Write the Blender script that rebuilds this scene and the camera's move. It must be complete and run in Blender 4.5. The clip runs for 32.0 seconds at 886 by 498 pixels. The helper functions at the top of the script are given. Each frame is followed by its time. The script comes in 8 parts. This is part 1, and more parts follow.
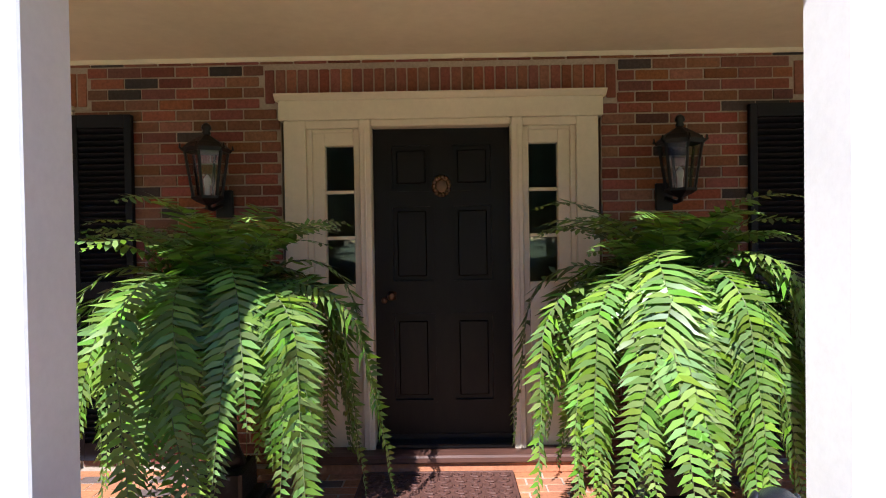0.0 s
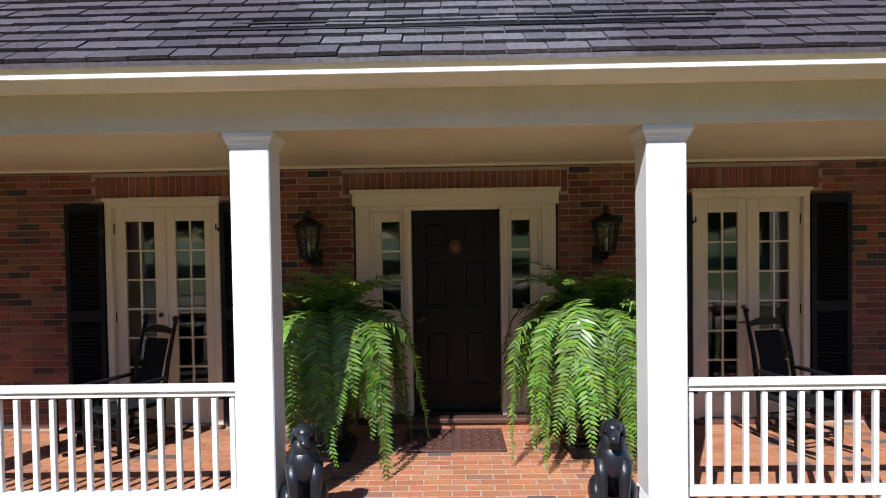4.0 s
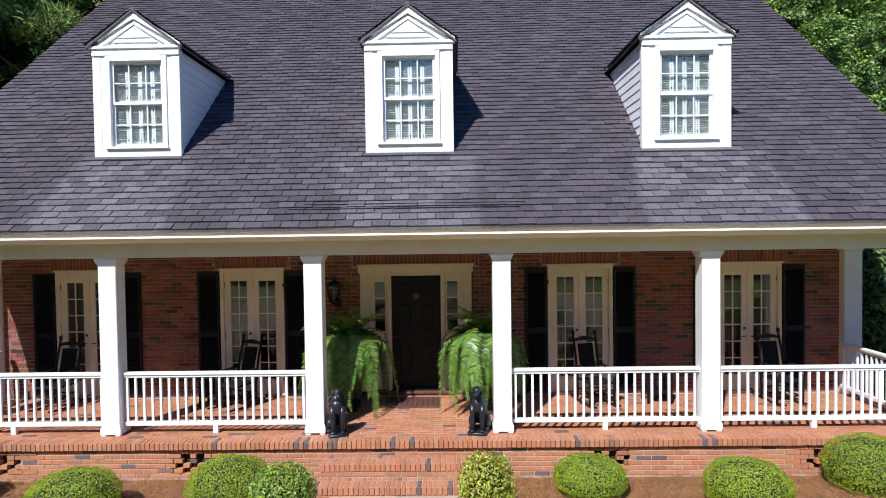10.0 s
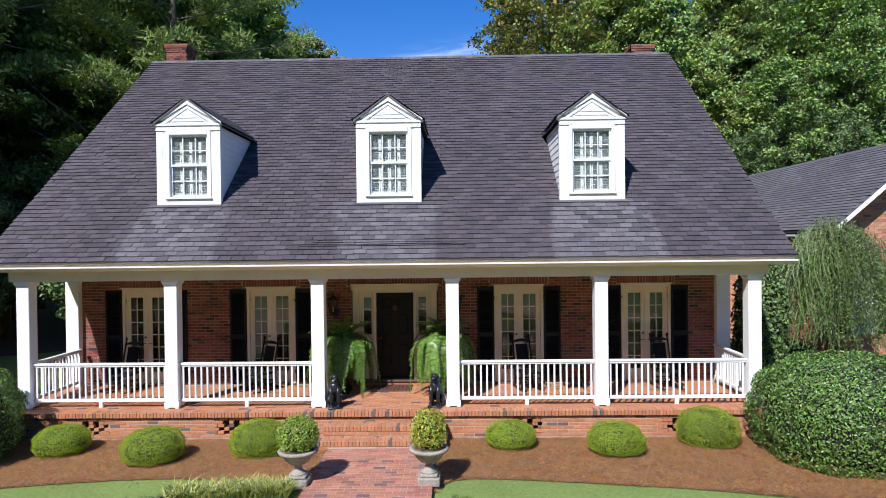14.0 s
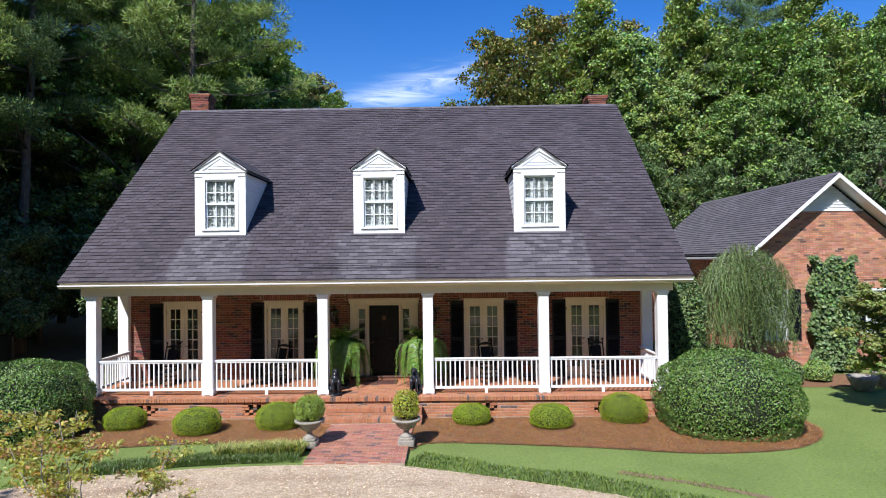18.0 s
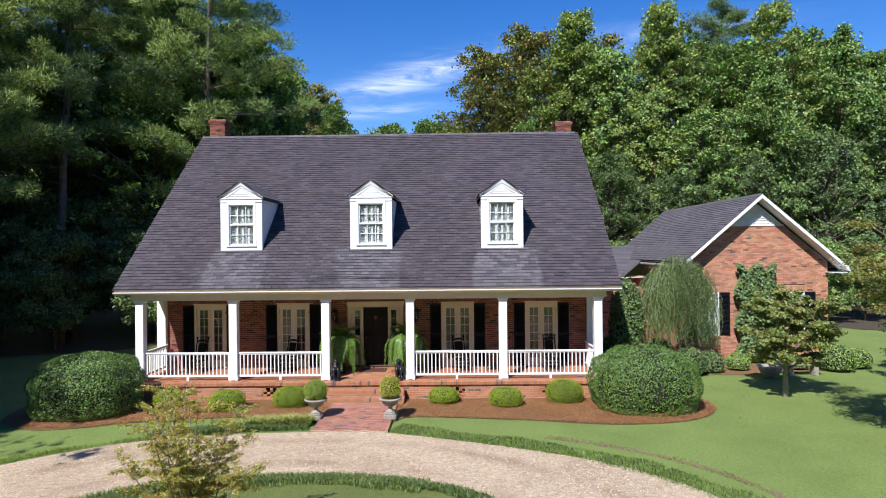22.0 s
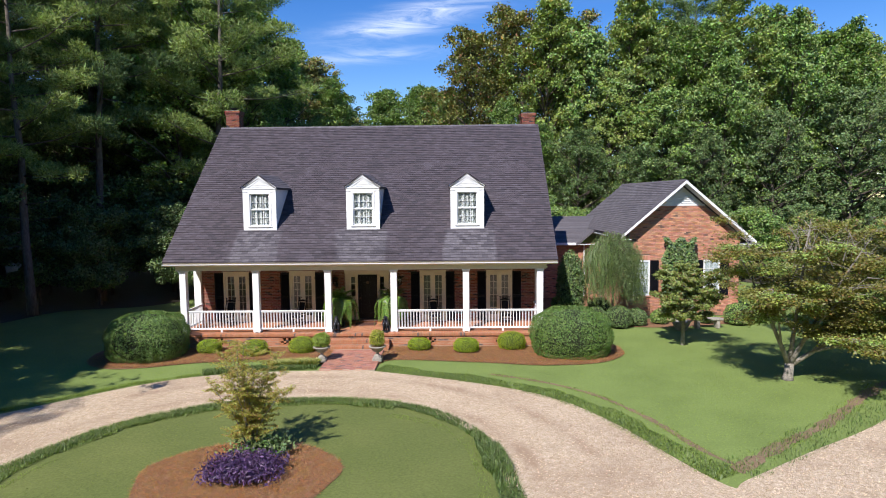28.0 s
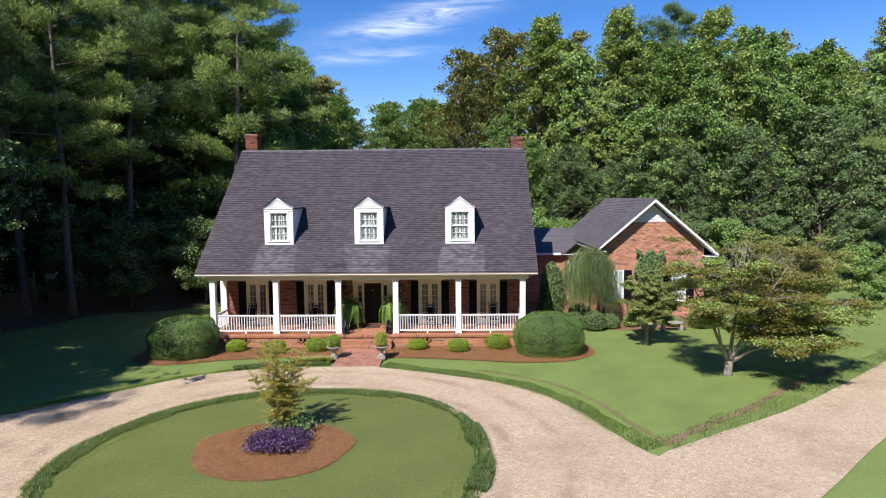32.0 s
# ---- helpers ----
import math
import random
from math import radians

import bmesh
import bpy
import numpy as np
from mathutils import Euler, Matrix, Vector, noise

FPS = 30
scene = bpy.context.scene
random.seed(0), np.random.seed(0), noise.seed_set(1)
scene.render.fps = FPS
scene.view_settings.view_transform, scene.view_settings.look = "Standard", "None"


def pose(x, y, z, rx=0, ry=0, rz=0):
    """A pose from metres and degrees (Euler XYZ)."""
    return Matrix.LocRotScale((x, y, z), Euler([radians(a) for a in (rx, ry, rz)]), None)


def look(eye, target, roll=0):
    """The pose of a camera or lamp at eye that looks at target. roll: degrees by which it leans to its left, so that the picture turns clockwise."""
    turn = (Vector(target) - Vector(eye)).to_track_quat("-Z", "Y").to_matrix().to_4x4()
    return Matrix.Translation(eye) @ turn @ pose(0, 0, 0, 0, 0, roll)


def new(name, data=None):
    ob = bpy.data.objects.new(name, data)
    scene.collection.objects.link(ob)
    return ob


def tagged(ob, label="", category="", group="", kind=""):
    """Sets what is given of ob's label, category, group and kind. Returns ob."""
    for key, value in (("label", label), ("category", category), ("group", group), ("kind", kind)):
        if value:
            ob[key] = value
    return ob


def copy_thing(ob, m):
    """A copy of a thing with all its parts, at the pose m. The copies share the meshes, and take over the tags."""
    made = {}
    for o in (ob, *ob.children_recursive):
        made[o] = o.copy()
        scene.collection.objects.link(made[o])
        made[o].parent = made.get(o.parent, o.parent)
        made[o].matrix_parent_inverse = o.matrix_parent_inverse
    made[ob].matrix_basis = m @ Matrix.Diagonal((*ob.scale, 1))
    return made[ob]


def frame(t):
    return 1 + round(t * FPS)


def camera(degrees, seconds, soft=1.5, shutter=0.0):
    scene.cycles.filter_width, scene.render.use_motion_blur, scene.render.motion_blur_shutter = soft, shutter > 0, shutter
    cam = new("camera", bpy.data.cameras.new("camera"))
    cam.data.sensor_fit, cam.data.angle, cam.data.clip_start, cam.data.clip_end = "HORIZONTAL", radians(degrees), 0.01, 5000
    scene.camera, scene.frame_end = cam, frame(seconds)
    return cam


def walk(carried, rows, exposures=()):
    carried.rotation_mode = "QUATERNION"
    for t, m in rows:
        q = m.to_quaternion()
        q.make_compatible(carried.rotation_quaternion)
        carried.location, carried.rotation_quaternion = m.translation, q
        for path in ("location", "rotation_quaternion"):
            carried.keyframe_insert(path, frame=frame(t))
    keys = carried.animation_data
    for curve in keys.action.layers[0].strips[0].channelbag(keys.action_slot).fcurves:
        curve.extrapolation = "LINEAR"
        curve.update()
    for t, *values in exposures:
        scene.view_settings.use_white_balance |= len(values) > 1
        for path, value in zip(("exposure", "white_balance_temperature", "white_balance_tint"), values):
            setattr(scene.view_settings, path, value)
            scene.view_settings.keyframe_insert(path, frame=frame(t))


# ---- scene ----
cam = camera(70.7, 32.0, 1.0)
EXPOSURES = [(0.0, 1.28, 5850, 14), (1.0, 0.80, 5900, 12), (2.0, 0.70, 5950, 11), (3.0, 0.58, 5950, 11), (5.0, 0.55, 5950, 11), (9.0, 0.52, 5950, 11), (19.0, 0.51, 6050, 12), (25.0, 0.49, 6250, 13), (32.0, 0.48, 6400, 14)]
PATH = [
    (0, (0.044, -3.918, 1.965), (0.0234, -1.9183, 1.9331), -0.90),
    (0.5, (0.040, -4.120, 1.981), (0.0258, -2.1201, 1.9514), -0.90),
    (1, (0.019, -4.349, 2.033), (0.0129, -2.3495, 1.9989), -0.91),
    (1.5, (0.006, -4.600, 2.102), (0.0006, -2.6010, 2.0614), -0.93),
    (2, (0.007, -4.871, 2.171), (-0.0064, -2.8713, 2.1264), -0.94),
    (2.5, (0.011, -5.161, 2.235), (-0.0133, -3.1620, 2.1886), -0.93),
    (3, (0.001, -5.474, 2.295), (-0.0284, -3.4751, 2.2493), -0.91),
    (3.5, (-0.016, -5.795, 2.360), (-0.0469, -3.7959, 2.3138), -0.89),
    (5.5, (-0.041, -7.150, 2.675), (-0.0731, -5.1514, 2.6130), -0.88),
    (6, (0.008, -7.545, 2.757), (-0.0251, -5.5464, 2.6919), -0.82),
    (6.5, (0.085, -7.953, 2.831), (0.0474, -5.9544, 2.7661), -0.76),
    (7, (0.187, -8.360, 2.888), (0.1450, -6.3617, 2.8285), -0.73),
    (7.5, (0.304, -8.772, 2.942), (0.2587, -6.7726, 2.8902), -0.73),
    (8, (0.417, -9.192, 3.007), (0.3728, -7.1925, 2.9612), -0.77),
    (8.5, (0.512, -9.619, 3.088), (0.4691, -7.6202, 3.0445), -0.80),
    (9, (0.581, -10.048, 3.187), (0.5409, -8.0494, 3.1423), -0.80),
    (9.5, (0.634, -10.475, 3.301), (0.5958, -8.4760, 3.2517), -0.80),
    (10, (0.679, -10.900, 3.416), (0.6434, -8.9006, 3.3615), -0.80),
    (10.5, (0.730, -11.327, 3.522), (0.6969, -9.3275, 3.4641), -0.80),
    (11, (0.807, -11.760, 3.617), (0.7757, -9.7615, 3.5558), -0.78),
    (11.5, (0.919, -12.200, 3.686), (0.8867, -10.2012, 3.6257), -0.76),
    (12, (1.043, -12.639, 3.715), (1.0088, -10.6402, 3.6620), -0.75),
    (12.5, (1.151, -13.076, 3.710), (1.1159, -11.0763, 3.6696), -0.75),
    (13, (1.244, -13.516, 3.713), (1.2074, -11.5164, 3.6845), -0.75),
    (13.5, (1.334, -13.966, 3.753), (1.2949, -11.9669, 3.7298), -0.72),
    (14, (1.423, -14.424, 3.793), (1.3824, -12.4247, 3.7741), -0.67),
    (14.5, (1.513, -14.878, 3.799), (1.4723, -12.8781, 3.7898), -0.63),
    (15, (1.608, -15.310, 3.799), (1.5687, -13.3100, 3.8004), -0.63),
    (15.5, (1.699, -15.726, 3.823), (1.6612, -13.7259, 3.8315), -0.66),
    (17.5, (1.927, -17.460, 3.856), (1.8957, -15.4604, 3.8933), -0.70),
    (18, (1.988, -17.947, 3.932), (1.9577, -15.9474, 3.9684), -0.67),
    (18.5, (2.053, -18.442, 4.016), (2.0231, -16.4423, 4.0504), -0.66),
    (19, (2.131, -18.933, 4.072), (2.1021, -16.9333, 4.1069), -0.67),
    (19.5, (2.221, -19.424, 4.113), (2.1923, -17.4245, 4.1509), -0.66),
    (20, (2.313, -19.916, 4.169), (2.2848, -17.9172, 4.2098), -0.63),
    (20.5, (2.404, -20.403, 4.262), (2.3764, -18.4042, 4.3018), -0.60),
    (21, (2.503, -20.873, 4.385), (2.4747, -18.8733, 4.4189), -0.60),
    (21.5, (2.617, -21.327, 4.519), (2.5867, -19.3277, 4.5392), -0.60),
    (22, (2.731, -21.779, 4.649), (2.6986, -19.7794, 4.6509), -0.60),
    (22.5, (2.820, -22.227, 4.775), (2.7867, -20.2274, 4.7563), -0.59),
    (23, (2.884, -22.667, 4.895), (2.8522, -20.6683, 4.8565), -0.56),
    (23.5, (2.944, -23.106, 4.997), (2.9126, -21.1073, 4.9418), -0.54),
    (24, (3.008, -23.546, 5.075), (2.9779, -21.5475, 5.0062), -0.56),
    (24.5, (3.091, -23.988, 5.146), (3.0612, -21.9904, 5.0639), -0.63),
    (25, (3.219, -24.442, 5.240), (3.1883, -22.4446, 5.1430), -0.67),
    (25.5, (3.370, -24.907, 5.360), (3.3367, -22.9099, 5.2477), -0.64),
    (27.5, (3.752, -26.723, 5.905), (3.7176, -24.7304, 5.7401), -0.57),
    (28, (3.802, -27.154, 6.018), (3.7670, -25.1615, 5.8518), -0.56),
    (28.5, (3.853, -27.595, 6.127), (3.8164, -25.6023, 5.9611), -0.57),
    (29, (3.894, -28.047, 6.234), (3.8574, -26.0542, 6.0686), -0.56),
    (29.5, (3.930, -28.503, 6.344), (3.8938, -26.5097, 6.1797), -0.53),
    (30, (3.970, -28.964, 6.463), (3.9348, -26.9713, 6.2993), -0.50),
    (30.5, (4.013, -29.435, 6.584), (3.9770, -27.4425, 6.4208), -0.50),
    (31, (4.056, -29.916, 6.698), (4.0195, -27.9234, 6.5341), -0.50),
    (31.5, (4.112, -30.405, 6.805), (4.0735, -28.4124, 6.6405), -0.50),
    (32, (4.194, -30.898, 6.918), (4.1515, -28.9053, 6.7525), -0.50),
]
walk(cam, [(t, look(eye, target, roll)) for t, eye, target, roll in PATH], EXPOSURES)

# ---- sky and sun ----
SUN = Vector((-0.47, -1.0, 1.15)).normalized()
world = bpy.data.worlds.new("sky")
scene.world = world
world.use_nodes = True
wn, wl = world.node_tree.nodes, world.node_tree.links
sky = wn.new("ShaderNodeTexSky")
sky.sky_type, sky.sun_disc = "NISHITA", False
sky.sun_elevation = math.asin(SUN.z)
sky.sun_rotation = math.atan2(SUN.x, SUN.y)
sky.air_density, sky.dust_density, sky.ozone_density = 1.0, 0.1, 2.5
wc = wn.new("ShaderNodeTexCoord")
wsep = wn.new("ShaderNodeSeparateXYZ")
wl.new(wc.outputs["Generated"], wsep.inputs["Vector"])


def sky_math(op, a, b=0.0):
    q = wn.new("ShaderNodeMath")
    q.operation = op
    for i, v in enumerate((a, b)):
        if hasattr(v, "is_output"):
            wl.new(v, q.inputs[i])
        else:
            q.inputs[i].default_value = v
    return q.outputs["Value"]


# thin cirrus low over the woods to the north, a few wisps elsewhere
north = sky_math("MAXIMUM", wsep.outputs["Y"], 0.05)
su, sv = sky_math("DIVIDE", wsep.outputs["X"], north), sky_math("DIVIDE", wsep.outputs["Z"], north)
wisps = 0.0
for u0, v0, wu, wv, slope, amount in ((-0.05, 0.283, 0.11, 0.020, 0.24, 0.75), (-0.10, 0.262, 0.07, 0.010, 0.05, 0.6), (-0.13, 0.222, 0.09, 0.010, 0.05, 0.5), (0.33, 0.34, 0.16, 0.02, 0.1, 0.3)):
    du = sky_math("SUBTRACT", su, u0)
    dv = sky_math("SUBTRACT", sky_math("SUBTRACT", sv, v0), sky_math("MULTIPLY", du, slope))
    e = sky_math("ADD", sky_math("POWER", sky_math("DIVIDE", sky_math("ABSOLUTE", du), wu), 2.0), sky_math("POWER", sky_math("DIVIDE", sky_math("ABSOLUTE", dv), wv), 2.0))
    wisps = sky_math("ADD", wisps, sky_math("MULTIPLY", sky_math("POWER", 2.718, sky_math("MULTIPLY", e, -1.0)), amount))
wm = wn.new("ShaderNodeMapping")
wm.inputs["Scale"].default_value = (4.0, 2.2, 26.0)
wm.inputs["Rotation"].default_value = (0.0, 0.16, 0.3)
wno = wn.new("ShaderNodeTexNoise")
wno.inputs["Scale"].default_value, wno.inputs["Detail"].default_value = 2.2, 9.0
wno.inputs["Roughness"].default_value, wno.inputs["Distortion"].default_value = 0.62, 0.9
wr = wn.new("ShaderNodeValToRGB")
wr.color_ramp.elements[0].position, wr.color_ramp.elements[0].color = 0.40, (0, 0, 0, 1)
wr.color_ramp.elements[1].position, wr.color_ramp.elements[1].color = 0.72, (1, 1, 1, 1)
wx = wn.new("ShaderNodeMix")
wx.data_type = "RGBA"
wx.inputs["B"].default_value = (8.2, 8.8, 9.6, 1)
wl.new(wc.outputs["Generated"], wm.inputs["Vector"])
wl.new(wm.outputs["Vector"], wno.inputs["Vector"])
wl.new(wno.outputs["Fac"], wr.inputs["Fac"])
wl.new(sky_math("MULTIPLY", sky_math("ADD", wr.outputs["Color"], 0.12), wisps), wx.inputs["Factor"])
whs = wn.new("ShaderNodeHueSaturation")
whs.inputs["Hue"].default_value, whs.inputs["Saturation"].default_value, whs.inputs["Value"].default_value = 0.514, 1.40, 1.0
wl.new(sky.outputs["Color"], whs.inputs["Color"])
wl.new(whs.outputs["Color"], wx.inputs["A"])
wl.new(wx.outputs["Result"], wn["Background"].inputs["Color"])
wn["Background"].inputs["Strength"].default_value = 0.108
sun = new("sun", bpy.data.lights.new("sun", "SUN"))
sun.data.energy, sun.data.angle, sun.data.color = 4.9, radians(0.53), (1.0, 0.955, 0.89)
sun.matrix_world = look(SUN * 60, (0, 0, 0))

# ---- materials ----
def mat(name, colour, rough=0.6, metal=0.0, vary=0.0, grain=0.0, gscale=40.0, stain=0.0, sscale=1.5, bump=0.0, dark=None,
        per=0.0, second=None, share=0.0, trans=0.0, tcol=None, spec=0.5, coat=0.0, stretch=(1, 1, 1)):
    """Base colour with fine grain, broad stains, relief, and a change from piece to piece (per, second/share)."""
    m = bpy.data.materials.new(name)
    m.use_nodes = True
    n, l = m.node_tree.nodes, m.node_tree.links
    b = n["Principled BSDF"]
    b.inputs["Roughness"].default_value, b.inputs["Metallic"].default_value = rough, metal
    b.inputs["Specular IOR Level"].default_value = spec
    b.inputs["Coat Weight"].default_value = coat
    geo = n.new("ShaderNodeNewGeometry")
    mp = n.new("ShaderNodeMapping")
    mp.inputs["Scale"].default_value = stretch
    l.new(geo.outputs["Position"], mp.inputs["Vector"])

    def noise_tex(scale, detail, rgh=0.6):
        t = n.new("ShaderNodeTexNoise")
        t.inputs["Scale"].default_value, t.inputs["Detail"].default_value, t.inputs["Roughness"].default_value = scale, detail, rgh
        l.new(mp.outputs["Vector"], t.inputs["Vector"])
        return t.outputs["Fac"]

    def mixed(fac, a, bcol, mode="MIX"):
        x = n.new("ShaderNodeMix")
        x.data_type, x.blend_type = "RGBA", mode
        for key, v in (("Factor", fac), ("A", a), ("B", bcol)):
            s = x.inputs[key]
            if hasattr(v, "is_output"):
                l.new(v, s)
            else:
                s.default_value = v if key == "Factor" else (*v[:3], 1)
        return x.outputs["Result"]

    def ranged(v, lo, hi, to0, to1):
        r = n.new("ShaderNodeMapRange")
        l.new(v, r.inputs["Value"])
        for key, q in (("From Min", lo), ("From Max", hi), ("To Min", to0), ("To Max", to1)):
            r.inputs[key].default_value = q
        return r.outputs["Result"]

    col = colour
    if per or second:
        info = n.new("ShaderNodeObjectInfo")
        add, fr = n.new("ShaderNodeMath"), n.new("ShaderNodeMath")
        add.operation, fr.operation = "ADD", "FRACT"
        l.new(info.outputs["Random"], add.inputs[0])
        l.new(geo.outputs["Random Per Island"], add.inputs[1])
        l.new(add.outputs["Value"], fr.inputs[0])
        rnd = fr.outputs["Value"]
        if second:
            col = mixed(ranged(rnd, 1 - share - 0.02, 1 - share + 0.02, 0, 1), col, second)
        if per:
            wh = n.new("ShaderNodeTexWhiteNoise")
            wh.noise_dimensions = "1D"
            l.new(rnd, wh.inputs["W"])
            hs = n.new("ShaderNodeHueSaturation")
            l.new(ranged(wh.outputs["Value"], 0, 1, 1 - per, 1 + per), hs.inputs["Value"])
            sep = n.new("ShaderNodeSeparateColor")
            l.new(wh.outputs["Color"], sep.inputs["Color"])
            l.new(ranged(sep.outputs["Green"], 0, 1, 0.5 - per * 0.06, 0.5 + per * 0.06), hs.inputs["Hue"])
            l.new(ranged(sep.outputs["Blue"], 0, 1, 1 - per * 0.4, 1 + per * 0.3), hs.inputs["Saturation"])
            if hasattr(col, "is_output"):
                l.new(col, hs.inputs["Color"])
            else:
                hs.inputs["Color"].default_value = (*col, 1)
            col = hs.outputs["Color"]
    if stain:
        d = dark or tuple(c * 0.45 for c in colour)
        col = mixed(ranged(noise_tex(sscale, 5), 0.42, 0.72, 0, stain), col, d)
    g = None
    if grain:
        g = noise_tex(gscale, 6, 0.7)
        lo = ranged(g, 0.3, 0.7, 1 - grain, 1 + grain * 0.7)
        x = n.new("ShaderNodeVectorMath")
        x.operation = "SCALE"
        if hasattr(col, "is_output"):
            l.new(col, x.inputs[0])
        else:
            x.inputs[0].default_value = col
        l.new(lo, x.inputs["Scale"])
        col = x.outputs["Vector"]
        l.new(ranged(g, 0.3, 0.7, min(1, rough + 0.08), max(0.02, rough - 0.08)), b.inputs["Roughness"])
    if hasattr(col, "is_output"):
        l.new(col, b.inputs["Base Color"])
    else:
        b.inputs["Base Color"].default_value = (*col, 1)
    if bump:
        bp = n.new("ShaderNodeBump")
        bp.inputs["Strength"].default_value, bp.inputs["Distance"].default_value = 0.8, bump
        l.new(g if g is not None else noise_tex(gscale, 5), bp.inputs["Height"])
        l.new(bp.outputs["Normal"], b.inputs["Normal"])
    if trans:
        tr, mx = n.new("ShaderNodeBsdfTranslucent"), n.new("ShaderNodeMixShader")
        mx.inputs["Fac"].default_value = trans
        tc_col = tcol or tuple(min(1, c * 1.5) for c in colour)
        if hasattr(col, "is_output") and not tcol:
            l.new(mixed(1.0, col, (1.45, 1.5, 0.65), "MULTIPLY"), tr.inputs["Color"])
        else:
            tr.inputs["Color"].default_value = (*tc_col, 1)
        l.new(b.outputs["BSDF"], mx.inputs[1])
        l.new(tr.outputs["BSDF"], mx.inputs[2])
        l.new(mx.outputs["Shader"], n["Material Output"].inputs["Surface"])
    return m


def glass_mat(name, tint=(0.9, 0.93, 0.92)):
    m = bpy.data.materials.new(name)
    m.use_nodes = True
    n, l = m.node_tree.nodes, m.node_tree.links
    n.remove(n["Principled BSDF"])
    t, g, mx, fr = n.new("ShaderNodeBsdfTransparent"), n.new("ShaderNodeBsdfGlossy"), n.new("ShaderNodeMixShader"), n.new("ShaderNodeLayerWeight")
    t.inputs["Color"].default_value = (*tint, 1)
    g.inputs["Roughness"].default_value = 0.015
    fr.inputs["Blend"].default_value = 0.5
    pw, ma = n.new("ShaderNodeMath"), n.new("ShaderNodeMath")
    pw.operation, ma.operation = "POWER", "MULTIPLY_ADD"
    pw.inputs[1].default_value, ma.inputs[1].default_value, ma.inputs[2].default_value = 5.0, 0.9, 0.055
    l.new(fr.outputs["Facing"], pw.inputs[0])
    l.new(pw.outputs["Value"], ma.inputs[0])
    l.new(ma.outputs["Value"], mx.inputs["Fac"])
    l.new(t.outputs["BSDF"], mx.inputs[1])
    l.new(g.outputs["BSDF"], mx.inputs[2])
    l.new(mx.outputs["Shader"], n["Material Output"].inputs["Surface"])
    return m


WHITE = mat("white_paint", (0.79, 0.80, 0.80), 0.42, grain=0.04, gscale=30, stain=0.12, sscale=2.2, bump=0.001)
CREAM = mat("cream_paint", (0.75, 0.665, 0.505), 0.45, grain=0.05, gscale=25, stain=0.15, sscale=2.0, bump=0.001)
CEIL = mat("ceiling_paint", (0.76, 0.69, 0.50), 0.6, grain=0.05, gscale=12, stain=0.18, sscale=0.9)
BRICK = mat("brick", (0.235, 0.080, 0.048), 0.88, per=0.34, second=(0.045, 0.036, 0.036), share=0.10, grain=0.30, gscale=55, stain=0.25, sscale=3.0, bump=0.004)
PAVER = mat("paver_brick", (0.425, 0.178, 0.086), 0.82, per=0.13, second=(0.13, 0.095, 0.085), share=0.06, grain=0.25, gscale=50, stain=0.25, sscale=2.2, bump=0.003)
WALKB = mat("walk_brick", (0.38, 0.165, 0.112), 0.85, per=0.20, second=(0.16, 0.105, 0.10), share=0.07, grain=0.28, gscale=50, stain=0.4, sscale=1.8, bump=0.003)
GBRICK = mat("orange_brick", (0.506, 0.241, 0.146), 0.85, per=0.26, second=(0.16, 0.10, 0.08), share=0.06, grain=0.25, gscale=40, stain=0.2, sscale=1.2, bump=0.003)
SOLDM = mat("arch_brick", (0.27, 0.092, 0.056), 0.88, per=0.24, grain=0.28, gscale=55, stain=0.2, sscale=3.0, bump=0.004)
MORTAR = mat("mortar", (0.43, 0.345, 0.27), 0.95, grain=0.2, gscale=70, stain=0.35, sscale=2.5, bump=0.003)
BLACKW = mat("black_shutter_paint", (0.008, 0.009, 0.014), 0.5, spec=0.25, grain=0.25, gscale=30, stain=0.2, sscale=3, bump=0.001)
DOORM = mat("dark_door_paint", (0.007, 0.0055, 0.005), 0.4, spec=0.22, grain=0.3, gscale=35, stain=0.3, sscale=2.5, bump=0.0008, stretch=(1, 1, 0.2))
IRON = mat("black_iron", (0.012, 0.011, 0.012), 0.42, metal=0.3, grain=0.3, gscale=60, bump=0.002)
CHAIRM = mat("black_chair_paint", (0.009, 0.008, 0.009), 0.35, spec=0.3, grain=0.3, gscale=40, stain=0.3, sscale=6, bump=0.001)
WEAVE = mat("woven_seat", (0.010, 0.010, 0.011), 0.75, spec=0.2, grain=0.5, gscale=120, bump=0.004)
STATUE = mat("black_statue", (0.014, 0.016, 0.022), 0.34, grain=0.35, gscale=30, stain=0.4, sscale=8, bump=0.003)
BRASS = mat("aged_bronze", (0.16, 0.09, 0.055), 0.4, metal=0.9, grain=0.3, gscale=80)
STONE = mat("cast_stone", (0.36, 0.33, 0.28), 0.92, grain=0.35, gscale=45, stain=0.7, sscale=6, dark=(0.11, 0.105, 0.09), bump=0.01)
RUBBER = mat("rubber_mat", (0.10, 0.042, 0.030), 0.7, grain=0.4, gscale=40, bump=0.004)
SILL = mat("dark_wood_sill", (0.10, 0.045, 0.032), 0.45, grain=0.4, gscale=30, bump=0.002, stretch=(0.1, 1, 1))
DARKIN = mat("room_paint", (0.30, 0.27, 0.22), 0.8, grain=0.1, gscale=8)
CURTAIN = mat("white_curtain", (0.80, 0.82, 0.84), 0.8, grain=0.05, gscale=30, trans=0.3, tcol=(0.8, 0.82, 0.85))
GLASS = glass_mat("window_glass")
LGLASS = glass_mat("lantern_glass", (0.75, 0.75, 0.72))
BULB = mat("white_bulb", (0.75, 0.72, 0.66), 0.3)
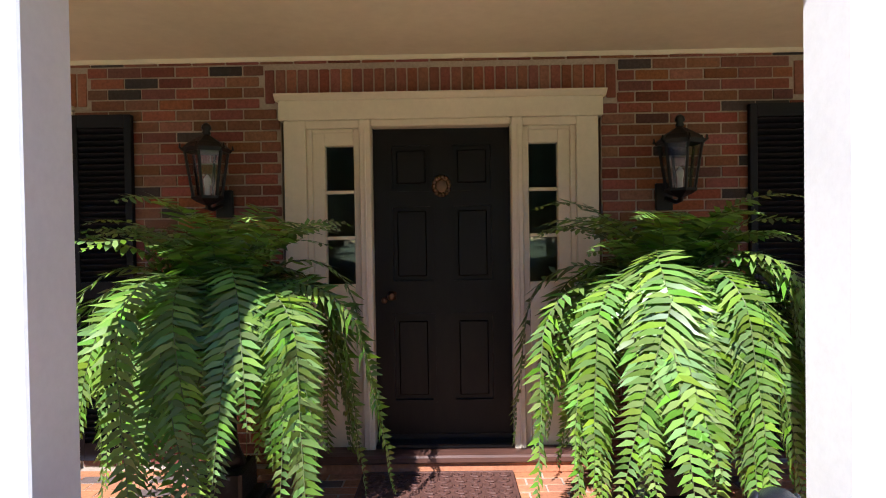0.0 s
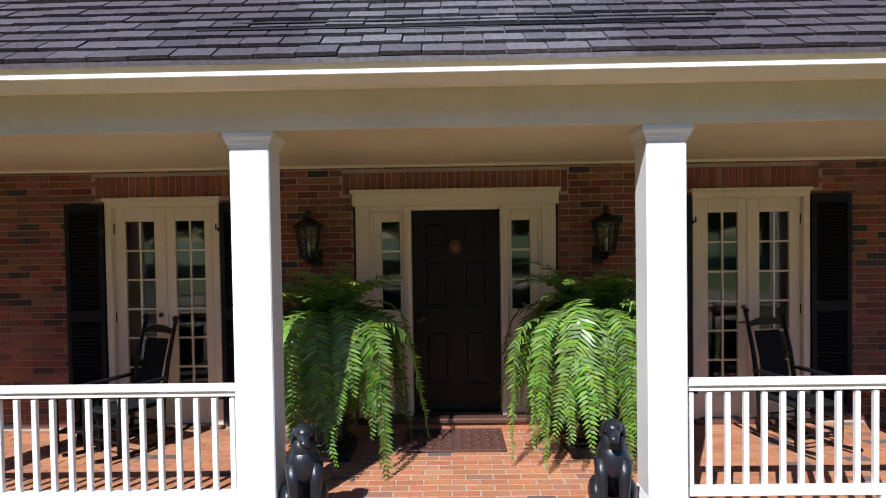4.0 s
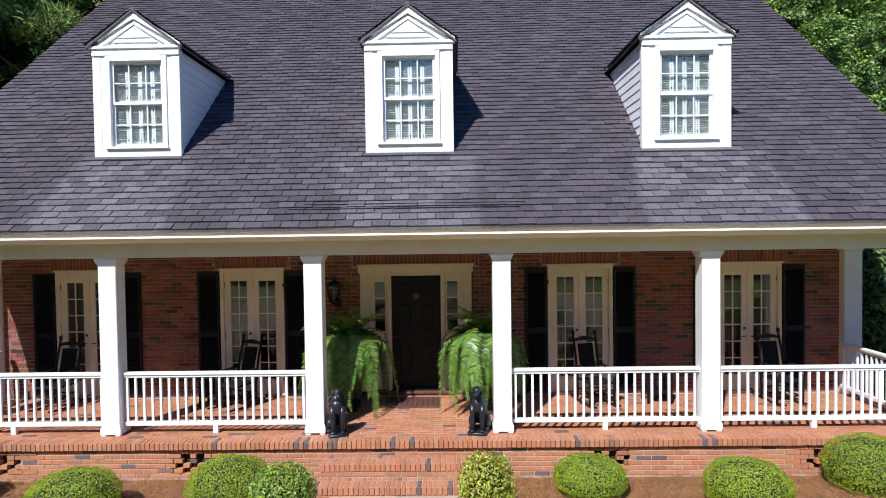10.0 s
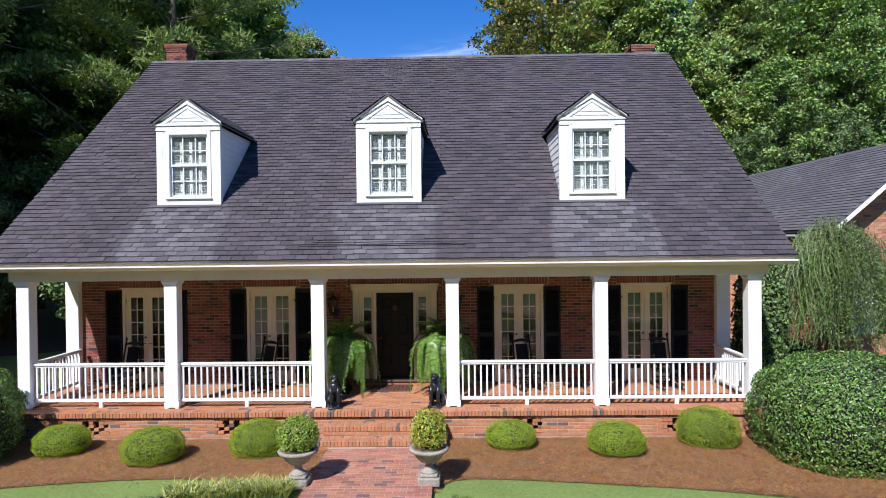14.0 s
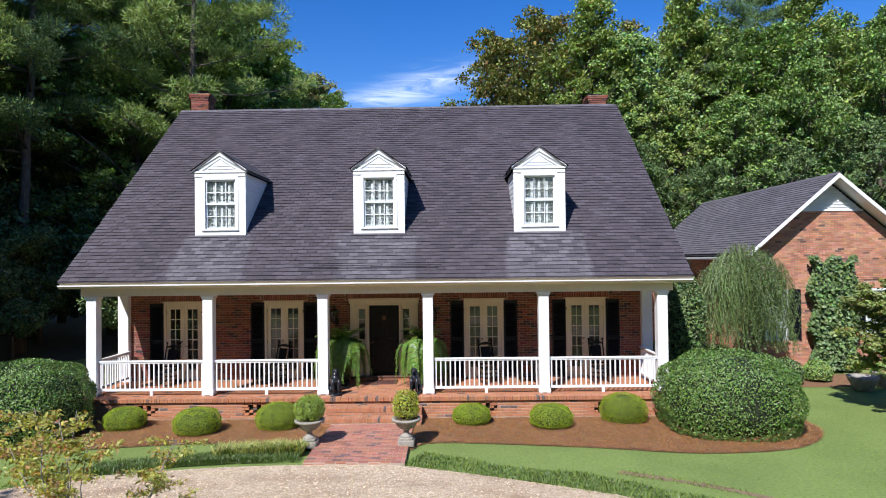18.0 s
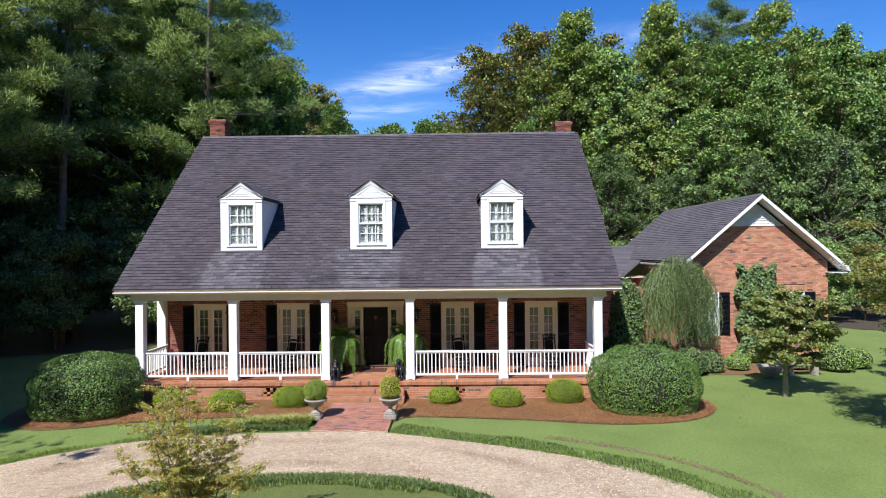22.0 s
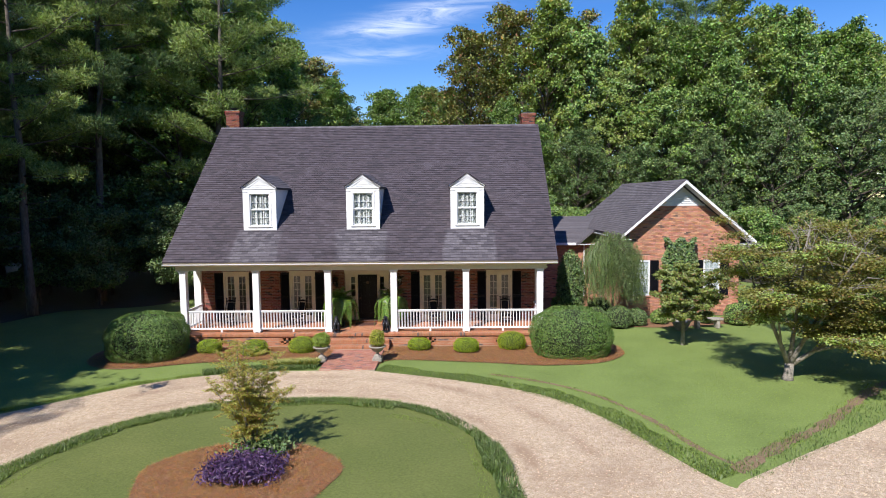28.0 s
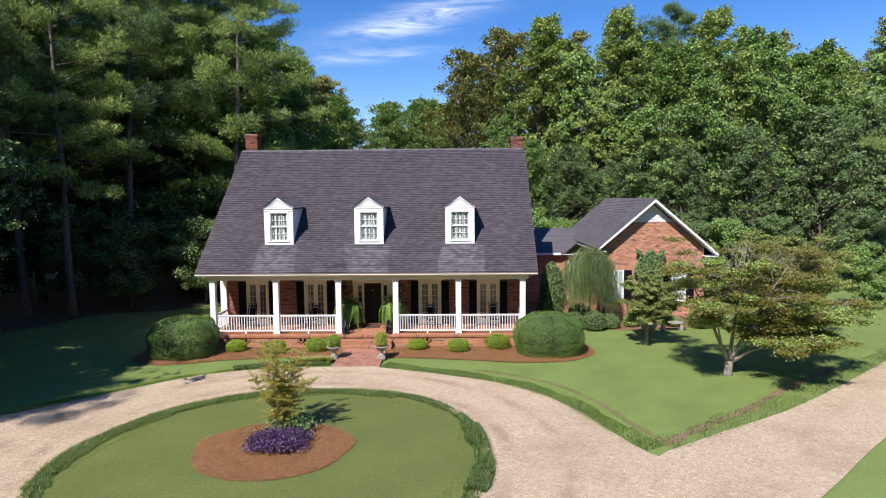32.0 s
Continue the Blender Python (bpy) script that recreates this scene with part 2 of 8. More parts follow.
BARK = mat("bark", (0.13, 0.10, 0.08), 0.95, grain=0.5, gscale=14, stain=0.5, sscale=3, bump=0.03, stretch=(1, 1, 0.25))
PBARK = mat("pine_bark", (0.15, 0.125, 0.105), 0.95, grain=0.5, gscale=9, stain=0.5, sscale=2, bump=0.04, stretch=(1, 1, 0.3))
GBARK = mat("pale_bark", (0.29, 0.26, 0.22), 0.9, grain=0.4, gscale=22, stain=0.6, sscale=6, bump=0.01)
LEAF = mat("broad_leaf", (0.200, 0.300, 0.080), 0.6, spec=0.3, per=0.6, trans=0.14, grain=0.1, gscale=6)
LEAFD = mat("deep_green_leaf", (0.140, 0.210, 0.074), 0.55, spec=0.3, per=0.6, trans=0.12)
RUSTY = mat("rust_tinged_leaf", (0.230, 0.250, 0.070), 0.6, spec=0.3, per=0.5, second=(0.28, 0.16, 0.058), share=0.17, trans=0.14)
LEAFY = mat("yellow_green_leaf", (0.240, 0.315, 0.076), 0.6, spec=0.3, per=0.5, second=(0.20, 0.14, 0.045), share=0.04, trans=0.16)
PINE = mat("pine_needles", (0.145, 0.215, 0.080), 0.8, per=0.5, trans=0.15, spec=0.15)
# brighter copy of PINE: sun on the pines put into a yellow-green colour
PINE_LIT = mat("sunlit_yellow_green_needles", (0.225, 0.300, 0.085), 0.8, per=0.5, trans=0.15, spec=0.15)
FERN = mat("fern_pinna", (0.140, 0.245, 0.042), 0.36, per=0.45, trans=0.15, spec=0.45)
FERNST = mat("fern_stem", (0.10, 0.13, 0.04), 0.6)
BOXY = mat("yellow_boxwood_leaf", (0.36, 0.40, 0.05), 0.4, per=0.45, second=(0.42, 0.33, 0.07), share=0.15, trans=0.3)
BOX = mat("boxwood_leaf", (0.290, 0.385, 0.026), 0.5, per=0.45, trans=0.3, spec=0.25)
URNBOX = mat("urn_boxwood_leaf", (0.23, 0.32, 0.045), 0.45, per=0.45, trans=0.25)
HEDGE = mat("holly_leaf", (0.125, 0.215, 0.045), 0.42, per=0.5, trans=0.15, spec=0.5)
DOGW = mat("dogwood_leaf", (0.230, 0.285, 0.075), 0.5, per=0.5, second=(0.24, 0.15, 0.055), share=0.12, trans=0.28)
OLIVE = mat("turning_leaf", (0.225, 0.225, 0.055), 0.5, per=0.5, second=(0.23, 0.14, 0.05), share=0.14, trans=0.35)
CRAPE = mat("crape_leaf", (0.39, 0.395, 0.092), 0.5, per=0.40, second=(0.44, 0.25, 0.09), share=0.23, trans=0.45)
PURPLE = mat("purple_leaf", (0.085, 0.045, 0.122), 0.45, per=0.5, second=(0.16, 0.09, 0.20), share=0.2, trans=0.2)
LIRI = mat("lilyturf_blade", (0.120, 0.180, 0.045), 0.45, per=0.45, trans=0.3)
TUFT = mat("tufted_grass_blade", (0.175, 0.245, 0.060), 0.5, per=0.35, trans=0.35)
VARI = mat("variegated_blade", (0.53, 0.51, 0.18), 0.45, per=0.4, second=(0.17, 0.24, 0.05), share=0.42, trans=0.3)
BLADE = mat("grass_blade", (0.235, 0.310, 0.078), 0.6, per=0.2, trans=0.45, spec=0.2)
# shade painted as near-black: inside shrubs and behind the porch vents
INNER_SHADE = mat("painted_inner_shade", (0.022, 0.030, 0.012), 0.9, grain=0.5, gscale=30, bump=0.03)


def lawn_mat():
    return mat("lawn", (0.180, 0.246, 0.058), 0.85, grain=0.30, gscale=16, stain=0.8, sscale=0.55, dark=(0.132, 0.186, 0.040), bump=0.015)


def gravel_mat():
    m = bpy.data.materials.new("gravel")
    m.use_nodes = True
    n, l = m.node_tree.nodes, m.node_tree.links
    b = n["Principled BSDF"]
    b.inputs["Roughness"].default_value = 0.9
    geo = n.new("ShaderNodeNewGeometry")
    vo, no, bp = n.new("ShaderNodeTexVoronoi"), n.new("ShaderNodeTexNoise"), n.new("ShaderNodeBump")
    vo.inputs["Scale"].default_value, no.inputs["Scale"].default_value, no.inputs["Detail"].default_value = 52.0, 0.45, 12.0
    for t in (vo, no):
        l.new(geo.outputs["Position"], t.inputs["Vector"])
    no.inputs["Roughness"].default_value = 0.68
    bp.inputs["Strength"].default_value, bp.inputs["Distance"].default_value, bp.invert = 0.9, 0.03, True
    l.new(vo.outputs["Distance"], bp.inputs["Height"])
    l.new(bp.outputs["Normal"], b.inputs["Normal"])
    r = n.new("ShaderNodeValToRGB")
    for i, (p, c) in enumerate(((0.0, (0.33, 0.230, 0.14)), (0.30, (0.52, 0.385, 0.245)), (0.65, (0.64, 0.505, 0.35)), (1.0, (0.80, 0.68, 0.53)))):
        e = r.color_ramp.elements[i] if i < 2 else r.color_ramp.elements.new(p)
        e.position, e.color = p, (*c, 1)
    sp = n.new("ShaderNodeSeparateColor")
    l.new(vo.outputs["Color"], sp.inputs["Color"])
    x = n.new("ShaderNodeMix")
    x.data_type = "RGBA"
    mr = n.new("ShaderNodeMapRange")
    mr.inputs["From Min"].default_value, mr.inputs["From Max"].default_value, mr.inputs["To Max"].default_value = 0.46, 0.66, 0.55
    l.new(no.outputs["Fac"], mr.inputs["Value"])
    # two worn wheel tracks round the loop, broken up by patches
    off, ln = n.new("ShaderNodeVectorMath"), n.new("ShaderNodeVectorMath")
    off.operation, ln.operation = "SUBTRACT", "LENGTH"
    off.inputs[1].default_value = (-0.8, -14.6, 0.0)
    l.new(geo.outputs["Position"], off.inputs[0])
    l.new(off.outputs["Vector"], ln.inputs[0])
    wear = n.new("ShaderNodeTexNoise")
    wear.inputs["Scale"].default_value, wear.inputs["Detail"].default_value = 0.8, 6.0
    l.new(geo.outputs["Position"], wear.inputs["Vector"])

    def calc(op, a, c):
        q = n.new("ShaderNodeMath")
        q.operation, q.use_clamp = op, op == "SUBTRACT"
        for i, v in enumerate((a, c)):
            if hasattr(v, "is_output"):
                l.new(v, q.inputs[i])
            else:
                q.inputs[i].default_value = v
        return q.outputs["Value"]

    track = calc("SUBTRACT", 1.0, calc("DIVIDE", calc("ABSOLUTE", calc("ADD", calc("ABSOLUTE", calc("ADD", ln.outputs["Value"], -7.2), 0.0), -0.75), 0.0), 0.42))
    lump = n.new("ShaderNodeTexNoise")
    lump.inputs["Scale"].default_value, lump.inputs["Detail"].default_value, lump.inputs["Roughness"].default_value = 9.0, 5.0, 0.7
    l.new(geo.outputs["Position"], lump.inputs["Vector"])
    l.new(calc("ADD", calc("MULTIPLY", sp.outputs["Red"], 0.62), calc("ADD", calc("MULTIPLY", lump.outputs["Fac"], 1.5), -0.55)), r.inputs["Fac"])
    worn = calc("MULTIPLY", calc("MULTIPLY", track, calc("SUBTRACT", wear.outputs["Fac"], 0.36)), 3.2)
    l.new(calc("MINIMUM", calc("MAXIMUM", mr.outputs["Result"], worn), 0.8), x.inputs["Factor"])
    l.new(r.outputs["Color"], x.inputs["A"])
    x.inputs["B"].default_value = (0.37, 0.245, 0.155, 1)
    l.new(x.outputs["Result"], b.inputs["Base Color"])
    return m


def shingle_mat(clean=True):
    """Grey-purple asphalt shingle; below each dormer the rain off its metal flashing keeps the tabs paler."""
    m = bpy.data.materials.new("asphalt_shingle")
    m.use_nodes = True
    n, l = m.node_tree.nodes, m.node_tree.links
    b = n["Principled BSDF"]
    b.inputs["Roughness"].default_value = 0.88
    geo, info = n.new("ShaderNodeNewGeometry"), n.new("ShaderNodeObjectInfo")

    def math_n(op, a, c):
        q = n.new("ShaderNodeMath")
        q.operation = op
        for i, v in enumerate((a, c)):
            if hasattr(v, "is_output"):
                l.new(v, q.inputs[i])
            else:
                q.inputs[i].default_value = v
        return q.outputs["Value"]

    rnd = math_n("FRACT", math_n("ADD", info.outputs["Random"], geo.outputs["Random Per Island"]), 0)
    no, fine = n.new("ShaderNodeTexNoise"), n.new("ShaderNodeTexNoise")
    no.inputs["Scale"].default_value, no.inputs["Detail"].default_value = 0.45, 5
    fine.inputs["Scale"].default_value, fine.inputs["Detail"].default_value = 34.0, 8
    mp = n.new("ShaderNodeMapping")
    mp.inputs["Scale"].default_value = (1.6, 0.6, 0.6)
    l.new(geo.outputs["Position"], mp.inputs["Vector"])
    l.new(mp.outputs["Vector"], no.inputs["Vector"])
    l.new(geo.outputs["Position"], fine.inputs["Vector"])
    r = n.new("ShaderNodeValToRGB")
    # second ramp is lightened: grazing sun on the wing roof put into its colour
    r.color_ramp.elements[0].color, r.color_ramp.elements[1].color = ((0.031, 0.0290, 0.036, 1), (0.104, 0.0945, 0.112, 1)) if clean else ((0.078, 0.076, 0.086, 1), (0.176, 0.172, 0.190, 1))
    l.new(math_n("ADD", math_n("MULTIPLY", rnd, 0.46), math_n("MULTIPLY", no.outputs["Fac"], 0.46)), r.inputs["Fac"])
    tint = r.color_ramp.elements.new(0.5)
    tint.color = (0.068, 0.055, 0.064, 1) if clean else (0.108, 0.097, 0.106, 1)
    col = r.outputs["Color"]
    if clean:
        sep = n.new("ShaderNodeSeparateXYZ")
        l.new(geo.outputs["Position"], sep.inputs["Vector"])
        wob = math_n("MULTIPLY", math_n("SUBTRACT", no.outputs["Fac"], 0.5), 0.9)
        d = math_n("SUBTRACT", math_n("ABSOLUTE", math_n("SUBTRACT", math_n("ABSOLUTE", math_n("ADD", sep.outputs["X"], wob), 0), 2.18), 0), 2.18)
        d = math_n("ABSOLUTE", d, 0)
        band = n.new("ShaderNodeMapRange")
        band.inputs["From Min"].default_value, band.inputs["From Max"].default_value = 1.10, 0.94
        l.new(d, band.inputs["Value"])
        low = n.new("ShaderNodeMapRange")
        low.inputs["From Min"].default_value, low.inputs["From Max"].default_value = 4.80, 4.58
        l.new(sep.outputs["Z"], low.inputs["Value"])
        x = n.new("ShaderNodeMix")
        x.data_type = "RGBA"
        l.new(math_n("MULTIPLY", math_n("MULTIPLY", band.outputs["Result"], low.outputs["Result"]), 0.60), x.inputs["Factor"])
        pale = n.new("ShaderNodeValToRGB")
        pale.color_ramp.elements[0].color, pale.color_ramp.elements[1].color = (0.072, 0.067, 0.077, 1), (0.172, 0.162, 0.176, 1)
        l.new(rnd, pale.inputs["Fac"])
        l.new(col, x.inputs["A"])
        l.new(pale.outputs["Color"], x.inputs["B"])
        col = x.outputs["Result"]
    y = n.new("ShaderNodeVectorMath")
    y.operation = "SCALE"
    l.new(col, y.inputs[0])
    l.new(math_n("ADD", math_n("MULTIPLY", fine.outputs["Fac"], 1.5), 0.25), y.inputs["Scale"])
    l.new(y.outputs["Vector"], b.inputs["Base Color"])
    bp = n.new("ShaderNodeBump")
    bp.inputs["Strength"].default_value, bp.inputs["Distance"].default_value = 0.6, 0.004
    l.new(fine.outputs["Fac"], bp.inputs["Height"])
    l.new(bp.outputs["Normal"], b.inputs["Normal"])
    return m


LAWN, GRAVEL = lawn_mat(), gravel_mat()
TURF = mat("island_turf", (0.114, 0.143, 0.030), 0.85, grain=0.28, gscale=16, stain=0.7, sscale=0.5, dark=(0.157, 0.180, 0.044), bump=0.015)
TBLADE = mat("turf_blade", (0.160, 0.200, 0.053), 0.6, per=0.2, trans=0.45, spec=0.2)
STRAW = mat("pine_straw", (0.27, 0.140, 0.066), 0.95, grain=0.55, gscale=28, stain=0.5, sscale=0.9, dark=(0.12, 0.06, 0.035), bump=0.03, stretch=(1, 3, 1))
NEEDLE = mat("straw_needle", (0.33, 0.162, 0.062), 0.85, spec=0.2, per=0.6)
DIRT = mat("bare_soil", (0.24, 0.165, 0.095), 0.95, grain=0.4, gscale=25, stain=0.4, sscale=1.5, bump=0.02)
PEBBLE = mat("pebble", (0.61, 0.475, 0.315), 0.85, per=0.38)
SHINGLE, SHINGLE2 = shingle_mat(), shingle_mat(False)


# ---- building tools ----
class Geo:
    """Gathers vertices and faces of one mesh."""

    def __init__(self):
        self.v, self.f = [], []

    def face_list(self, verts, faces):
        k = len(self.v)
        self.v += [tuple(p) for p in verts]
        self.f += [tuple(k + i for i in q) for q in faces]
        return self

    def box(self, c, s, ch=0.0, m=None):
        hx, hy, hz = s[0] / 2, s[1] / 2, s[2] / 2
        if ch <= 0:
            vs = [(x * hx, y * hy, z * hz) for x in (-1, 1) for y in (-1, 1) for z in (-1, 1)]
            fs = [(0, 1, 3, 2), (4, 6, 7, 5), (0, 4, 5, 1), (2, 3, 7, 6), (0, 2, 6, 4), (1, 5, 7, 3)]
        else:
            ch = min(ch, hx * 0.9, hy * 0.9, hz * 0.9)
            vs, fs, idx = [], [], {}
            for x in (-1, 1):
                for y in (-1, 1):
                    for z in (-1, 1):
                        for a in range(3):
                            p = [x * (hx - ch), y * (hy - ch), z * (hz - ch)]
                            p[a] += (x, y, z)[a] * ch
                            idx[x, y, z, a] = len(vs)
                            vs.append(tuple(p))
            for a in range(3):
                o = [q for q in range(3) if q != a]
                for s1 in (-1, 1):
                    ring = []
                    for u, w in ((-1, -1), (1, -1), (1, 1), (-1, 1)):
                        k = [0, 0, 0]
                        k[a], k[o[0]], k[o[1]] = s1, u, w
                        ring.append(idx[(*k, a)])
                    fs.append(tuple(ring))
                for u in (-1, 1):
                    for w in (-1, 1):
                        ka, kb = [0, 0, 0], [0, 0, 0]
                        ka[a], ka[o[0]], ka[o[1]] = -1, u, w
                        kb[a], kb[o[0]], kb[o[1]] = 1, u, w
                        fs.append((idx[(*ka, o[0])], idx[(*kb, o[0])], idx[(*kb, o[1])], idx[(*ka, o[1])]))
            for x in (-1, 1):
                for y in (-1, 1):
                    for z in (-1, 1):
                        fs.append((idx[x, y, z, 0], idx[x, y, z, 1], idx[x, y, z, 2]))
        cv = Vector(c)
        vs = [(m @ Vector(p) if m else Vector(p)) + cv for p in vs]
        return self.face_list(vs, fs)

    def span(self, x0, x1, y0, y1, z0, z1, ch=0.0):
        return self.box(((x0 + x1) / 2, (y0 + y1) / 2, (z0 + z1) / 2), (abs(x1 - x0), abs(y1 - y0), abs(z1 - z0)), ch)

    def tube(self, pts, radii, n=8, cap=True):
        pts = [Vector(p) for p in pts]
        k0 = len(self.v)
        up = Vector((0.31, 0.17, 0.93))
        for i, p in enumerate(pts):
            d = (pts[min(i + 1, len(pts) - 1)] - pts[max(i - 1, 0)]).normalized()
            if abs(d.dot(up)) > 0.98:
                up = Vector((1, 0.1, 0))
            a = d.cross(up).normalized()
            b = d.cross(a)
            for j in range(n):
                t = 2 * math.pi * j / n
                self.v.append(tuple(p + (a * math.cos(t) + b * math.sin(t)) * radii[i]))
        for i in range(len(pts) - 1):
            for j in range(n):
                q = (j + 1) % n
                self.f.append((k0 + i * n + j, k0 + i * n + q, k0 + (i + 1) * n + q, k0 + (i + 1) * n + j))
        if cap:
            self.f.append(tuple(k0 + j for j in range(n)))
            self.f.append(tuple(k0 + (len(pts) - 1) * n + j for j in reversed(range(n))))
        return self

    def lathe(self, c, prof, n=24, square=0.0):
        k0 = len(self.v)
        for r, z in prof:
            for j in range(n):
                t = 2 * math.pi * (j + 0.5) / n
                x, y = math.cos(t), math.sin(t)
                if square:
                    q = max(abs(x), abs(y))
                    x, y = x * (1 - square) + x / q * square, y * (1 - square) + y / q * square
                self.v.append((c[0] + r * x, c[1] + r * y, c[2] + z))
        for i in range(len(prof) - 1):
            for j in range(n):
                q = (j + 1) % n
                self.f.append((k0 + i * n + j, k0 + i * n + q, k0 + (i + 1) * n + q, k0 + (i + 1) * n + j))
        self.f.append(tuple(k0 + j for j in reversed(range(n))))
        self.f.append(tuple(k0 + (len(prof) - 1) * n + j for j in range(n)))
        return self

    def prism(self, pts, a, b, axis="x"):
        """A flat outline carried from a to b along an axis."""
        def put(p, q):
            return {"x": (q, p[0], p[1]), "y": (p[0], q, p[1]), "z": (p[0], p[1], q)}[axis]
        n = len(pts)
        vs = [put(p, a) for p in pts] + [put(p, b) for p in pts]
        fs = [tuple(range(n)), tuple(reversed(range(n, 2 * n)))] + [(i, (i + 1) % n, n + (i + 1) % n, n + i) for i in range(n)]
        return self.face_list(vs, fs)

    def ball(self, c, r, n=10, k=7, m=None):
        k0 = len(self.v)
        for i in range(1, k):
            th = math.pi * i / k
            for j in range(n):
                t = 2 * math.pi * j / n
                p = Vector((r[0] * math.sin(th) * math.cos(t), r[1] * math.sin(th) * math.sin(t), r[2] * math.cos(th)))
                self.v.append(tuple((m @ p if m else p) + Vector(c)))
        for i in range(k - 2):
            for j in range(n):
                q = (j + 1) % n
                self.f.append((k0 + i * n + j, k0 + (i + 1) * n + j, k0 + (i + 1) * n + q, k0 + i * n + q))
        for s, i in ((1, 0), (-1, k - 2)):
            p = Vector((0, 0, s * r[2]))
            self.v.append(tuple((m @ p if m else p) + Vector(c)))
            top = len(self.v) - 1
            for j in range(n):
                q = (j + 1) % n
                self.f.append((top, k0 + i * n + j, k0 + i * n + q) if s > 0 else (top, k0 + i * n + q, k0 + i * n + j))
        return self

    def mesh(self, name, material, smooth=False):
        me = bpy.data.meshes.new(name)
        me.from_pydata(self.v, [], self.f)
        me.materials.append(material)
        if smooth:
            me.polygons.foreach_set("use_smooth", [True] * len(me.polygons))
        me.validate()
        b = bmesh.new()
        b.from_mesh(me)
        if len(b.faces) < 60000:
            bmesh.ops.recalc_face_normals(b, faces=b.faces)
            b.to_mesh(me)
        b.free()
        me.update()
        return me


def part(name, g, material, parent=None, label="", smooth=False, at=None):
    """One mesh object under a thing or a part; g may be a Geo or a mesh that alike pieces share."""
    me = g.mesh(name, material, smooth) if isinstance(g, Geo) else g
    ob = new(name, me)
    if at is not None:
        ob.matrix_basis = at
    ob.parent = parent
    return tagged(ob, label)


def leaf_mesh(name, material, places, size, wide=0.5, bend=0.25, rng=None, normals=None, spread=1.0):
    """Many small leaves: each a folded blade of two quads, turned at random about the way it grows."""
    n = len(places)
    rng = rng or np.random.default_rng(1)
    P = np.asarray(places, float)
    d = rng.normal(size=(n, 3))
    if normals is not None:
        d = np.asarray(normals, float) + d * 0.55 * spread
    d /= np.linalg.norm(d, axis=1)[:, None] + 1e-9
    r = rng.normal(size=(n, 3))
    s = np.cross(d, r)
    s /= np.linalg.norm(s, axis=1)[:, None] + 1e-9
    u = np.cross(s, d)
    L = (np.asarray(size) * rng.uniform(0.65, 1.3, n))[:, None]
    W = L * wide
    a = P - s * L * 0.5
    b = P + s * L * 0.5
    c1 = P + u * W * 0.5 + d * W * bend
    c2 = P - u * W * 0.5 + d * W * bend
    V = np.stack([a, c1, b, c2], 1).reshape(-1, 3)
    F = np.arange(n)[:, None] * 4
    tri = np.concatenate([F + [0, 1, 2], F + [0, 2, 3]], 1).reshape(-1, 3)
    me = bpy.data.meshes.new(name)
    me.vertices.add(len(V))
    me.vertices.foreach_set("co", V.ravel())
    me.loops.add(tri.size)
    me.loops.foreach_set("vertex_index", tri.ravel().astype(np.int32))
    me.polygons.add(len(tri))
    me.polygons.foreach_set("loop_start", np.arange(0, tri.size, 3, dtype=np.int32))
    me.polygons.foreach_set("loop_total", np.full(len(tri), 3, dtype=np.int32))
    me.materials.append(material)
    me.update(calc_edges=True)
    return me


def tri_mesh(name, material, V, tri):
    me = bpy.data.meshes.new(name)
    V, tri = np.asarray(V, float), np.asarray(tri, np.int32)
    me.vertices.add(len(V))
    me.vertices.foreach_set("co", V.ravel())
    me.loops.add(tri.size)
    me.loops.foreach_set("vertex_index", tri.ravel())
    me.polygons.add(len(tri))
    me.polygons.foreach_set("loop_start", np.arange(0, tri.size, 3, dtype=np.int32))
    me.polygons.foreach_set("loop_total", np.full(len(tri), 3, dtype=np.int32))
    me.materials.append(material)
    me.update(calc_edges=True)
    return me


def thing(name, at=(0, 0, 0), rz=0.0, **tags):
    ob = new(name)
    ob.empty_display_size = 0.1
    ob.matrix_basis = pose(*at, 0, 0, rz)
    return tagged(ob, **tags)


def smooth_loop(pts, k=8, closed=True):
    """A soft closed line through the given corners."""
    n, out = len(pts), []
    for i in range(n):
        p0, p1, p2, p3 = (Vector(pts[(i + j) % n]) for j in (-1, 0, 1, 2))
        for q in range(k):
            t = q / k
            out.append(0.5 * (2 * p1 + (p2 - p0) * t + (2 * p0 - 5 * p1 + 4 * p2 - p3) * t * t + (3 * p1 - p0 - 3 * p2 + p3) * t ** 3))
    return out


def sheet(name, loops, z, material, thick=0.0):
    """A flat sheet within closed lines; later lines are holes."""
    bm = bmesh.new()
    edges = []
    for loop in loops:
        vs = [bm.verts.new((p[0], p[1], z)) for p in loop]
        edges += [bm.edges.new((vs[i], vs[(i + 1) % len(vs)])) for i in range(len(vs))]
    bmesh.ops.triangle_fill(bm, use_beauty=True, use_dissolve=False, edges=edges, normal=(0, 0, 1))
    for f in bm.faces:
        if f.normal.z < 0:
            f.normal_flip()
    me = bpy.data.meshes.new(name)
    bm.to_mesh(me)
    bm.free()
    me.materials.append(material)
    return me


def inside(x, y, loop):
    """Which of the places lie within a closed line."""
    x, y = np.atleast_1d(np.asarray(x, float)), np.atleast_1d(np.asarray(y, float))
    hit, j = np.zeros(len(x), bool), len(loop) - 1
    for i in range(len(loop)):
        xi, yi, xj, yj = loop[i][0], loop[i][1], loop[j][0], loop[j][1]
        if yi != yj:
            hit ^= ((yi > y) != (yj > y)) & (x < (xj - xi) * (y - yi) / (yj - yi) + xi)
        j = i
    return hit

